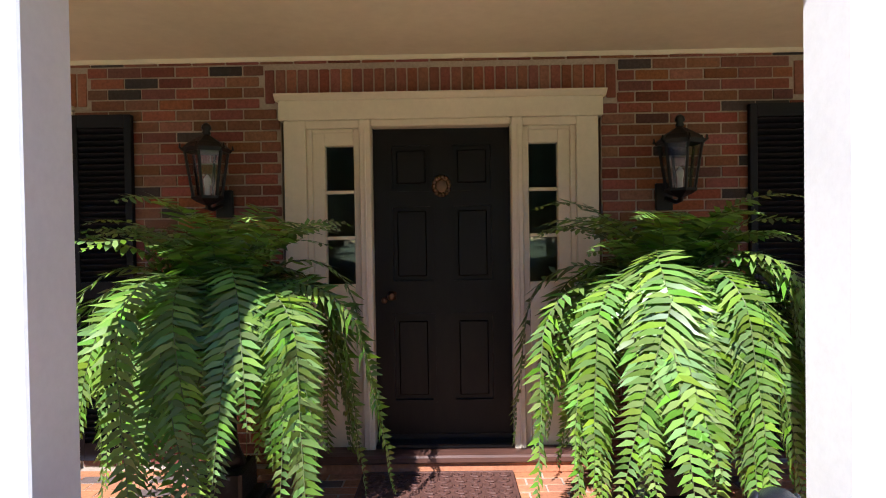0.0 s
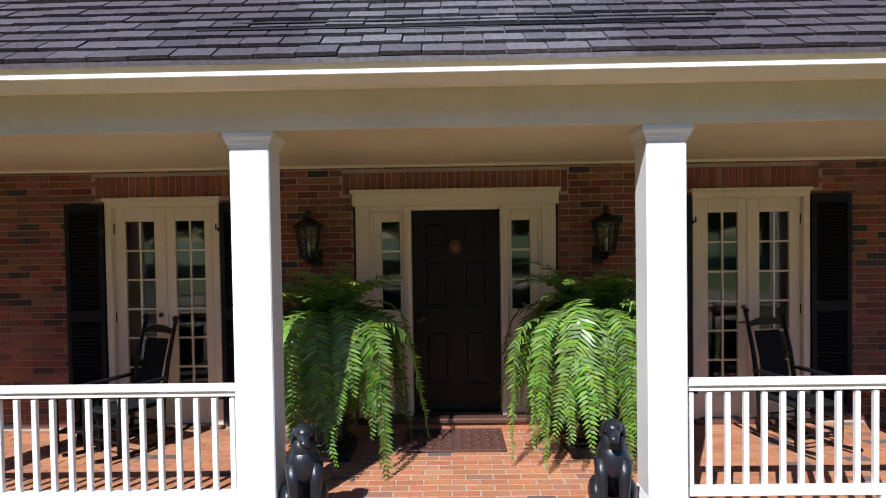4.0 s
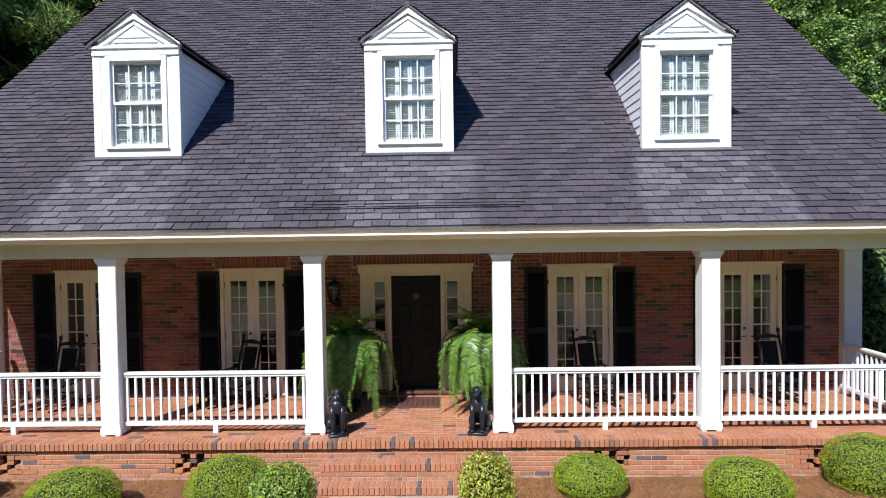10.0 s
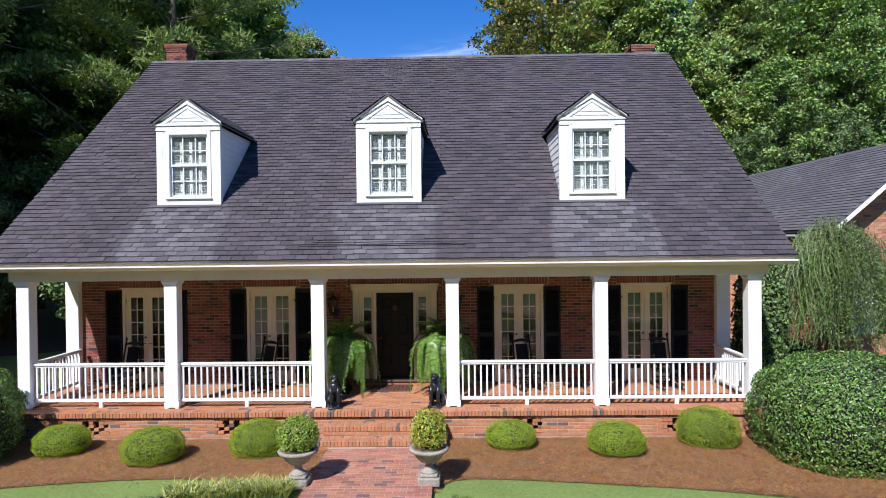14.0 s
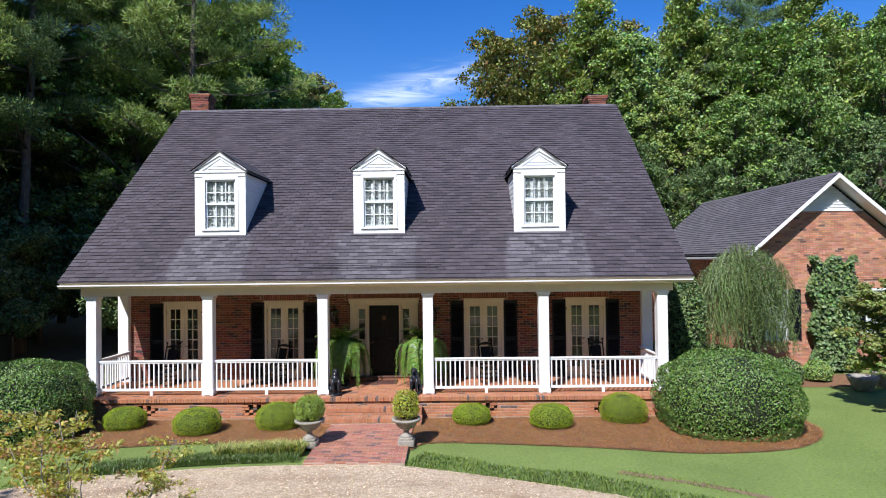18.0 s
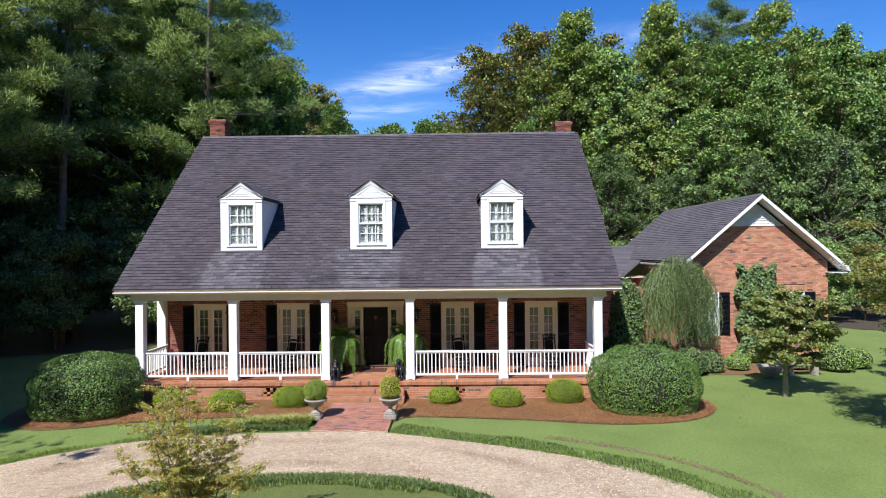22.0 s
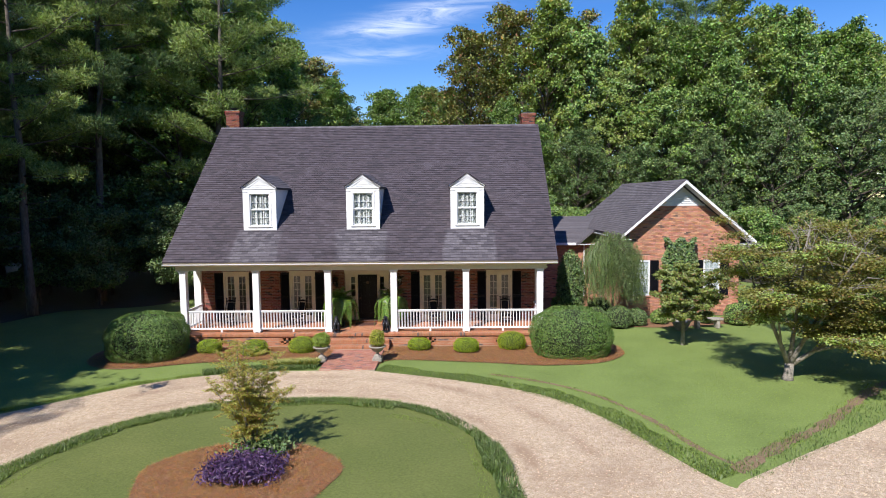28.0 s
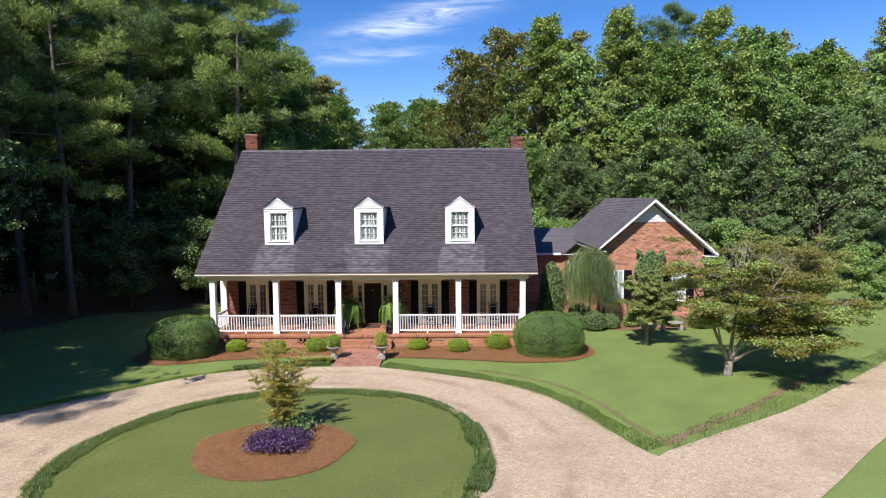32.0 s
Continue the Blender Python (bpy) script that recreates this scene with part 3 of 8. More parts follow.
# ---- plan ----
FLOOR, GROUND = 0.55, 0.06            # porch floor, lawn
HALF = 7.62                           # half the house's width
COLS = (-7.27, -4.28, -1.335, 1.345, 4.28, 7.27)
COLY = -1.966                         # line of the columns
DOORS = (-5.80, -2.88, 2.86, 5.77)    # french doors
PITCH = 0.796


def roof_z(y):
    return 4.68 + PITCH * (y + 0.92)


RIDGE_Y = 5.37
BACK_Y = 2 * RIDGE_Y                  # back wall

# ---- ground, lawn, drive, beds ----
DRIVE = smooth_loop([(9.45, -14.7), (8.85, -13.4), (8.1, -11.3), (7.0, -9.3), (5.4, -7.95), (2.95, -6.75), (0.75, -5.95), (-0.44, -5.9), (-2.6, -6.05),
                     (-4.8, -6.55), (-6.4, -7.5), (-8.1, -9.2), (-10.6, -11.7), (-14.5, -14.5), (-24, -19), (-25, -24), (-12, -20.5), (-8.5, -21), (-5, -23.3),
                     (-1, -24.5), (4, -24), (7.9, -21.0), (12.56, -16.95), (16.63, -13.2), (24, -7.2), (40, 4), (60, 14), (58, 20), (38, 9), (21.8, -5.3),
                     (15.4, -10.7), (12.05, -12.95), (9.9, -14.4)], 6)
ISLE = smooth_loop([(4.75, -13.6), (4.2, -11.6), (2.8, -9.95), (0.6, -9.25), (-1.6, -9.3), (-3.3, -9.75), (-4.9, -11.0), (-5.9, -12.8), (-6.3, -14.8),
                    (-5.8, -17.1), (-4.2, -19.3), (-1.4, -20.5), (1.5, -20.2), (3.8, -18.3), (4.8, -16.0)], 6)
BED = smooth_loop([(-7.4, -5.4), (-5.7, -4.75), (-3.1, -4.4), (-1.1, -4.9), (-0.9, -5.1), (-0.9, -2.3), (-7.7, -2.3), (-7.8, -0.5), (-9.4, -1.2), (-10.3, -2.9), (-9.8, -4.7), (-8.6, -5.5)], 5)
BED2 = smooth_loop([(1.0, -5.0), (1.6, -4.45), (4.74, -4.85), (6.94, -5.3), (9.0, -5.0), (10.2, -3.8), (10.2, -2.3), (9.0, -1.2), (7.8, -0.6), (7.7, -2.3), (1.0, -2.3)], 5)
BED3 = smooth_loop([(8.0, 5.4), (8.2, 6.6), (8.6, 3.6), (10.4, 1.6), (12.1, 1.1), (13.4, 1.0), (15.5, 1.4), (17.7, 2.2), (19.0, 3.0), (19.2, 4.4), (17.4, 3.4), (12.4, 3.4), (12.3, 9.4), (8.0, 9.4)], 5)
RING = [(-0.93 + 2.18 * math.cos(a) * (1 + 0.04 * math.sin(3 * a) + 0.02 * math.sin(7 * a)), -14.2 + 2.02 * math.sin(a)) for a in [2 * math.pi * i / 48 for i in range(48)]]

tagged(new("ground", sheet("ground", [[(-420, -420), (420, -420), (420, 420), (-420, 420)]], 0.0, LAWN)), "mown green lawn running out under the woods", "ground", kind="structure")
tagged(new("island_lawn", sheet("island_lawn", [ISLE], 0.012, TURF)), "darker olive-green mown turf inside the drive loop", "lawn", kind="structure")
tagged(new("drive", sheet("drive", [DRIVE, ISLE], 0.035, GRAVEL)), "pale tan gravel drive looping round a lawn island", "drive", kind="structure")
for nm, lp in (("flower_bed", BED), ("flower_bed", BED2), ("flower_bed", BED3), ("island_bed", RING)):
    tagged(new(nm, sheet(nm, [lp], 0.016 if nm == "flower_bed" else 0.024, STRAW)), "planting bed mulched with brown pine straw", "flower bed", kind="structure")
FORESTF = smooth_loop([(-90, -60), (-34, -34), (-29, -18), (-25, -9), (-24, -3), (-19, 2), (-17.5, 6), (-13.5, 7.5), (-11.5, 11), (-9, 16), (0, 19), (10, 20), (21, 19), (27, 12), (38, 20), (60, 30), (120, 60), (120, 130), (-120, 130)], 4)
tagged(new("forest_floor", sheet("forest_floor", [FORESTF], 0.02, mat("leaf_litter", (0.075, 0.055, 0.035), 0.95, grain=0.5, gscale=12, stain=0.5, sscale=0.6, dark=(0.03, 0.045, 0.02), bump=0.04))), "shaded leaf litter under the trees", "forest floor", kind="structure")


# ---- brickwork ----
def brick_lay(rects, holes, bw, bh, joint, rows_from, near=None, ends=None):
    """Running bond over u x v with holes left out; gives (u0, u1, v0, v1) for each brick."""
    u0, u1, v0, v1 = rects
    out, v, row = [], v0, 0
    while v + bh <= v1 + 0.02:
        off = (bw + joint) * (0.5 if row % 2 else 0.0)
        u = u0 - off
        while u < u1:
            a, b = max(u, u0), min(u + bw, u1)
            segs = [(a, b)] if b - a > 0.03 else []
            for hu0, hu1, hv0, hv1 in holes:
                if v + bh > hv0 + 0.01 and v < hv1 - 0.01:
                    nxt = []
                    for s, e in segs:
                        if e <= hu0 or s >= hu1:
                            nxt.append((s, e))
                        else:
                            if hu0 - s > 0.03:
                                nxt.append((s, hu0 - joint * 0.5))
                            if e - hu1 > 0.03:
                                nxt.append((hu1 + joint * 0.5, e))
                    segs = nxt
            out += [(s, e, v, min(v + bh, v1)) for s, e in segs]
            u += bw + joint
        v += bh + joint
        row += 1
    return out


MESHES = {}


def brick_set(parent, name, bricks, place, depth, material, rank, limit=300, seed=1, ch=0.004):
    """The bricks nearest by rank become parts that share meshes; the rest is one joined piece."""
    rng = random.Random(seed)
    bricks = sorted(bricks, key=rank)
    rest = Geo()
    for i, (a, b, c, d) in enumerate(bricks):
        jit = rng.uniform(-0.0022, 0.0022)
        m = place((a + b) / 2, (c + d) / 2, jit) @ pose(0, 0, 0, rng.uniform(-0.5, 0.5), 0, rng.uniform(-0.4, 0.4))
        w, h = round(b - a, 3), round(d - c, 3)
        if i < limit:
            key = (name, w, h, depth, material.name)
            if key not in MESHES:
                MESHES[key] = Geo().box((0, 0, 0), (w, depth, h), ch).mesh(name, material)
            part(name, MESHES[key], material, parent, at=m)
        else:
            g = Geo().box((0, 0, 0), (w, depth, h), 0)
            rest.face_list([m @ Vector(p) for p in g.v], g.f)
    if rest.v:
        tagged(part(name + "work", rest, material, parent), kind="stuff")


def wall_place(y):
    return lambda u, v, j: pose(u, y + j, v)


def flat_place(z):
    return lambda u, v, j: pose(u, v, z + j, 90)


# front wall with its openings
HEAD = 2.80
OPEN = [(-1.0, 1.0, FLOOR, HEAD)] + [(c - 0.565, c + 0.565, FLOOR, HEAD) for c in DOORS]
wall = thing("wall_front", label="red brick porch wall with scattered dark bricks and pale mortar", category="wall", kind="structure")
g = Geo()
xs = sorted([-HALF, HALF] + [q for o in OPEN for q in o[:2]])
for i in range(0, len(xs), 2):
    g.span(xs[i], xs[i + 1], 0.003, 0.25, 0.0, 3.25)
for a, b, c, d in OPEN:
    g.span(a, b, 0.003, 0.25, d, 3.25)
    g.span(a, b, 0.008, 0.25, 0.0, FLOOR)
part("mortar_bed", g, MORTAR, wall)
SOLD = [(a - 0.10, b + 0.10, HEAD + 0.03, HEAD + 0.25) for a, b, c, d in OPEN]
lay = brick_lay((-HALF, HALF, FLOOR + 0.01, 3.16), [(a, b, c - 0.1, d + 0.03) for a, b, c, d in OPEN] + SOLD, 0.203, 0.058, 0.010, 0)
WALLB = (wall, "brick", lay, wall_place(0.042), 0.092, BRICK, lambda q: abs((q[0] + q[1]) / 2), 300, 3)
solds = []
for a, b, c, d in SOLD:
    k = round((b - a) / 0.068)
    w = (b - a) / k
    solds += [(a + i * w + 0.005, a + (i + 1) * w - 0.005, c, d - 0.012) for i in range(k)]
SOLDB = (wall, "soldier_brick", solds, wall_place(0.040), 0.092, SOLDM, lambda q: abs(q[0]), 300, 4)

# other outer walls, back to back with the front
for nm, s in (("wall_west", -1), ("wall_east", 1)):
    w = thing(nm, label="red brick gable end wall of the house", category="wall", kind="structure")
    g = Geo().prism([(0.25, 0.0), (BACK_Y, 0.0), (BACK_Y, 3.25), (RIDGE_Y, roof_z(RIDGE_Y) - 0.15), (0.25, roof_z(0.25) - 0.15)], s * (HALF - 0.25), s * HALF)
    part("brick_face", g, GBRICK, w)
g = Geo().span(-HALF + 0.25, HALF - 0.25, BACK_Y - 0.25, BACK_Y, 0, 3.25)
tagged(part("wall_back", g, GBRICK), "plain brick back wall of the house", "wall", kind="structure")
tagged(part("floor_inside", Geo().span(-HALF + 0.25, HALF - 0.25, 0.25, BACK_Y - 0.25, FLOOR - 0.1, FLOOR), SILL), "dark wooden floor inside the house", "floor", kind="structure")
tagged(part("ceiling_inside", Geo().span(-HALF + 0.25, HALF - 0.25, 0.25, BACK_Y - 0.25, 3.26, 3.36), DARKIN), "plain room ceiling inside the house", "ceiling", kind="structure")
tagged(part("wall_inside", Geo().span(-HALF + 0.25, HALF - 0.25, 3.6, 3.72, FLOOR, 3.25), DARKIN), "plain painted wall deep inside the rooms", "wall", kind="structure")

# ---- porch ----
PX = 7.62
pfloor = thing("porch_floor", label="orange-red brick porch floor in running bond", category="porch floor", kind="structure")
part("mortar_bed", Geo().span(-PX, PX, -2.36, 0.0, 0.455, FLOOR - 0.004).span(-PX, PX, -2.24, 0.0, 0.0, 0.455), MORTAR, pfloor)
lay = brick_lay((-PX, PX, -2.19, -0.005), [], 0.203, 0.092, 0.010, 0)
FLOORB = (pfloor, "paver", lay, flat_place(FLOOR - 0.03), 0.06, PAVER, lambda q: abs((q[0] + q[1]) / 2) + 0.2 * abs(q[2] + 1.2), 300, 5)
edge = thing("porch_edge", label="rowlock course of orange and charcoal bricks along the porch edge", category="edging", kind="structure")
k = round(2 * PX / 0.0665)
EDGEB = (edge, "rowlock_brick", [(-PX + i * 2 * PX / k + 0.004, -PX + (i + 1) * 2 * PX / k - 0.004, -2.43, -2.205) for i in range(k)], flat_place(FLOOR - 0.047), 0.098, PAVER, lambda q: abs(q[0]), 300, 6)
base = thing("porch_base", label="red brick foundation wall of the porch with open vents", category="foundation", kind="structure")
VENTS = (-5.75, -2.98, 2.72, 5.70)
holes, g = [], Geo()
last = -PX
for v in VENTS:
    g.span(last, v - 0.34, -2.368, -2.30, 0.0, 0.45)
    g.span(v - 0.34, v + 0.34, -2.368, -2.30, 0.0, 0.10)
    last = v + 0.34
    for r in range(4):
        z = 0.122 + r * 0.0675
        for q in ((-1, 0, 1) if r in (1, 2) else (-0.5, 0.5)):
            holes.append((v + q * 0.20 + (0.1 if r == 2 else 0) - 0.048, v + q * 0.20 + (0.1 if r == 2 else 0) + 0.048, z, z + 0.055))
g.span(last, PX, -2.368, -2.30, 0.0, 0.45)
part("mortar_bed", g, MORTAR, base)
# added dark sheet so the vent holes look unlit
part("vent_back", Geo().span(-PX + 0.1, PX - 0.1, -2.27, -2.26, 0.0, 0.45), INNER_SHADE, base, "near-black sheet standing for the crawl space's shade behind the vents")
lay = brick_lay((-PX, PX, 0.05, 0.452), holes, 0.203, 0.0575, 0.010, 0)
BASEB = (base, "brick", lay, wall_place(-2.335), 0.08, PAVER, lambda q: abs((q[0] + q[1]) / 2), 300, 7)
for s in (-1, 1):
    sd = tagged(part("porch_base_side", Geo().span(s * PX, s * (PX - 0.1), -2.3, 0.0, 0.0, 0.45), PAVER), "red brick side of the porch foundation", "foundation", kind="structure")

steps = thing("porch_steps", label="two brick steps with rowlock treads below the porch", category="steps", kind="structure")
STEPB = []
for zt, y0, y1, x0, x1, zb in ((0.372, -2.78, -2.44, -1.13, 1.20, 0.2), (0.200, -3.12, -2.79, -1.16, 1.22, 0.0)):
    part("core", Geo().span(x0 + 0.03, x1 - 0.03, y0 + 0.016, -2.44, zb, zt - 0.004), MORTAR, steps)
    k = round((x1 - x0) / 0.0665)
    w = (x1 - x0) / k
    row = [(x0 + i * w + 0.004, x0 + (i + 1) * w - 0.004, y0, y0 + 0.215) for i in range(k)]
    row += [(x0 + i * w + 0.004, x0 + (i + 1) * w - 0.004, y0 + 0.225, y1) for i in range(k) if y1 - y0 > 0.3]
    STEPB.append((steps, "tread_brick", row, flat_place(zt - 0.047), 0.098, PAVER, lambda q: abs(q[0]), 300, 8))
    STEPB.append((steps, "riser_brick", brick_lay((x0 + 0.01, x1 - 0.01, zt - 0.168, zt - 0.10), [], 0.203, 0.058, 0.010, 0), wall_place(y0 + 0.055), 0.09, PAVER, lambda q: abs(q[0]), 100, 9))
walkw = thing("walkway", label="weathered red and plum brick walk from the drive to the steps", category="walkway", kind="structure")
part("mortar_bed", Geo().span(-0.93, 1.03, -5.95, -3.10, 0.0, 0.085), MORTAR, walkw)
lay = brick_lay((-0.93, 1.03, -5.95, -3.13), [], 0.203, 0.095, 0.008, 0)
WALKBR = (walkw, "paver", lay, flat_place(0.065), 0.05, WALKB, lambda q: -q[2], 300, 10)

tagged(part("porch_ceiling", Geo().span(-PX, PX, -1.86, 0.0, 3.115, 3.15), CEIL), "cream painted porch ceiling", "ceiling", kind="structure")
bm_ = thing("porch_beam", label="cream painted porch beam above the columns", category="beam", kind="structure")
part("front_beam", Geo().span(-PX + 0.1, PX - 0.1, -2.13, -1.86, 3.108, 3.44, 0.004), CREAM, bm_)
for s in (-1, 1):
    part("side_beam", Geo().span(s * (PX - 0.1), s * (PX - 0.37), -1.86, -0.01, 3.108, 3.44, 0.004), CREAM, bm_)
part("wall_crown", Geo().prism([(0.0, 3.115), (-0.022, 3.115), (-0.014, 3.092), (0.0, 3.088)], -PX + 0.4, PX - 0.4), CEIL, bm_)

eave = thing("eave", label="white eave soffit and fascia along the roof edge", category="eave", kind="structure")
part("soffit", Geo().span(-7.93, 7.93, -2.30, -2.13, 3.43, 3.45), CREAM, eave)
part("fascia", Geo().span(-7.93, 7.93, -2.325, -2.30, 3.33, 3.54, 0.003), CREAM, eave)
gut = thing("gutter", label="white painted metal gutter with bright front lip", category="gutter")
part("trough", Geo().prism([(-2.33, 3.315), (-2.37, 3.325), (-2.425, 3.38), (-2.38, 3.395), (-2.33, 3.395)], -7.93, 7.93), CREAM, gut)
part("lip", Geo().prism([(-2.437, 3.382), (-2.437, 3.408), (-2.425, 3.410), (-2.425, 3.382)], -7.93, 7.93), WHITE, gut)


# ---- columns, rails ----
def column(x, y, name="porch_column", w=0.257):
    c = thing(name, (x, y, FLOOR), label="white painted square wooden porch column with plain base and cap", category="column", group="porch columns")
    g = Geo()
    for sx in (-1, 1):
        for sy in (-1, 1):
            g.box((sx * 0.102, sy * 0.102, 0.011), (0.075, 0.075, 0.022), 0.004)
    part("feet", g, WHITE, c)
    part("plinth", Geo().box((0, 0, 0.062), (w + 0.040, w + 0.040, 0.08), 0.006), WHITE, c)
    part("base_moulding", Geo().lathe((0, 0, 0), [((w / 2 + 0.018) * math.sqrt(2), 0.100), ((w / 2 + 0.011) * math.sqrt(2), 0.120), ((w / 2 + 0.002) * math.sqrt(2), 0.150)], 4), WHITE, c)
    part("shaft", Geo().box((0, 0, 1.28), (w, w, 2.36), 0.008), WHITE, c)
    r2 = math.sqrt(2)
    part("cap", Geo().lathe((0, 0, 2.455), [((w / 2 + 0.004) * r2, 0.0), ((w / 2 + 0.008) * r2, 0.022), ((w / 2 + 0.016) * r2, 0.026), ((w / 2 + 0.020) * r2, 0.048), ((w / 2 + 0.030) * r2, 0.060)], 4), WHITE, c)
    part("abacus", Geo().box((0, 0, 2.537), (w + 0.074, w + 0.074, 0.042), 0.008), WHITE, c)
    return c


c0 = column(COLS[0], COLY)
for x in COLS[1:]:
    copy_thing(c0, pose(x, COLY, FLOOR))
for s in (-1, 1):
    p = thing("wall_pilaster", (s * 7.47, -0.085, FLOOR), label="white square pilaster at the end of the porch wall", category="pilaster", group="pilasters")
    part("shaft", Geo().box((0, 0, 1.23), (0.30, 0.165, 2.46), 0.006), WHITE, p)
    part("cap", Geo().box((0, 0, 2.50), (0.37, 0.17, 0.09), 0.012), WHITE, p)
    part("base_block", Geo().box((0, -0.005, 0.07), (0.34, 0.175, 0.14), 0.010), WHITE, p)

bal_mesh = Geo().box((0, 0, 0), (0.034, 0.034, 0.632), 0.003).mesh("baluster", WHITE)


def railing(p0, p1, foot=True):
    p0, p1 = Vector(p0), Vector(p1)
    d = p1 - p0
    L, ang = d.length, math.degrees(math.atan2(d.y, d.x))
    r = thing("railing", (p0.x, p0.y, FLOOR), ang, label="white painted wooden railing with square balusters", category="railing", group="porch railings")
    part("top_rail", Geo().box((L / 2, 0, 0.874), (L, 0.085, 0.045), 0.008), WHITE, r)
    part("sub_rail", Geo().box((L / 2, 0, 0.834), (L, 0.045, 0.036), 0.004), WHITE, r)
    part("bottom_rail", Geo().box((L / 2, 0, 0.145), (L, 0.060, 0.062), 0.006), WHITE, r)
    n = round(L / 0.122)
    for i in range(n):
        part("baluster", bal_mesh, WHITE, r, at=pose(L * (i + 0.5) / n, 0, 0.489))
    if foot:
        part("foot_block", Geo().box((L / 2, 0, 0.057), (0.075, 0.06, 0.114), 0.004), WHITE, r)


W2 = 0.1285
for i in (0, 1, 3, 4):
    railing((COLS[i] + W2, COLY, 0), (COLS[i + 1] - W2, COLY, 0))
for s in (-1, 1):
    railing((s * 7.27, COLY + W2, 0), (s * 7.27, -0.17, 0), False)

# ---- roof ----
EX, RX = 7.94, 8.17                   # half widths at eave and ridge
roof = thing("roof", label="steep roof of grey-purple asphalt shingles paler below the dormers", category="roof", kind="structure")
ye = -2.39
n_ = Vector((0, -PITCH, 1)).normalized()
g = Geo()
g.face_list([(-EX, ye, roof_z(ye) - 0.02), (EX, ye, roof_z(ye) - 0.02), (RX, RIDGE_Y, roof_z(RIDGE_Y) - 0.02), (-RX, RIDGE_Y, roof_z(RIDGE_Y) - 0.02),
             (-EX, ye, roof_z(ye) - 0.05), (EX, ye, roof_z(ye) - 0.05), (RX, RIDGE_Y, roof_z(RIDGE_Y) - 0.16), (-RX, RIDGE_Y, roof_z(RIDGE_Y) - 0.16)],
            [(0, 1, 2, 3), (7, 6, 5, 4), (0, 4, 5, 1), (1, 5, 6, 2), (3, 7, 4, 0)])
part("deck", g, SHINGLE, roof)
yb = BACK_Y + 0.5
zb = 3.45
g = Geo().face_list([(-RX, RIDGE_Y, roof_z(RIDGE_Y) - 0.02), (RX, RIDGE_Y, roof_z(RIDGE_Y) - 0.02), (EX, yb, zb), (-EX, yb, zb),
                     (-RX, RIDGE_Y, roof_z(RIDGE_Y) - 0.16), (RX, RIDGE_Y, roof_z(RIDGE_Y) - 0.16), (EX, yb, zb - 0.1), (-EX, yb, zb - 0.1)],
                    [(0, 1, 2, 3), (7, 6, 5, 4), (2, 1, 5, 6), (0, 3, 7, 4), (3, 2, 6, 7)])
part("back_slope", g, SHINGLE2, roof)
for s in (-1, 1):
    g = Geo()
    a, b = s * (EX - 0.05), s * (RX - 0.05)
    k = s * 0.025
    g.face_list([(a, ye + 0.05, roof_z(ye) - 0.12), (b, RIDGE_Y, roof_z(RIDGE_Y) - 0.165), (b, RIDGE_Y, roof_z(RIDGE_Y) - 0.26), (a, ye + 0.05, roof_z(ye) - 0.2),
                 (a - k, ye + 0.05, roof_z(ye) - 0.12), (b - k, RIDGE_Y, roof_z(RIDGE_Y) - 0.165), (b - k, RIDGE_Y, roof_z(RIDGE_Y) - 0.26), (a - k, ye + 0.05, roof_z(ye) - 0.2)],
                [(0, 1, 2, 3), (7, 6, 5, 4), (0, 4, 5, 1), (1, 5, 6, 2), (2, 6, 7, 3), (3, 7, 4, 0)])
    part("rake_board", g, WHITE, roof)
DORM = (-4.37, -0.005, 4.375)
DW, DEAVE, DTOP = 0.69, 6.40, 6.97


def over_dormer(x, y):
    return any(abs(x - c) < DW - 0.05 and -0.9 < y < 1.2 for c in DORM)


SLEN = math.hypot(RIDGE_Y - ye, roof_z(RIDGE_Y) - roof_z(ye))
EXPO, TAB = 0.150, 0.250
ROWS_N = int(SLEN / EXPO)
tabs = []
rng = random.Random(11)
for r in range(ROWS_N):
    t = (r + 0.5) / ROWS_N
    y = ye + (RIDGE_Y - ye) * t
    half = EX + (RX - EX) * t
    k = int(2 * half / TAB)
    off = (0.5 if r % 2 else 0.0) + rng.uniform(-0.08, 0.08)
    for i in range(-1, k + 1):
        x0, x1 = -half + (i + off) * TAB, -half + (i + 1 + off) * TAB - 0.007
        x0, x1 = max(x0, -half), min(x1, half)
        if x1 - x0 > 0.05 and not over_dormer((x0 + x1) / 2, y):
            tabs.append((x0, x1, r, y))


def tab_geo(w):
    return Geo().face_list([(-w / 2, -EXPO * 0.52, 0.0), (w / 2, -EXPO * 0.52, 0.0), (w / 2, -EXPO * 0.52, 0.025), (-w / 2, -EXPO * 0.52, 0.025), (w / 2, EXPO * 0.60, 0.003), (-w / 2, EXPO * 0.60, 0.003)],
                           [(0, 1, 2, 3), (3, 2, 4, 5), (0, 3, 5), (1, 4, 2)])


TILT = math.degrees(math.atan(PITCH))


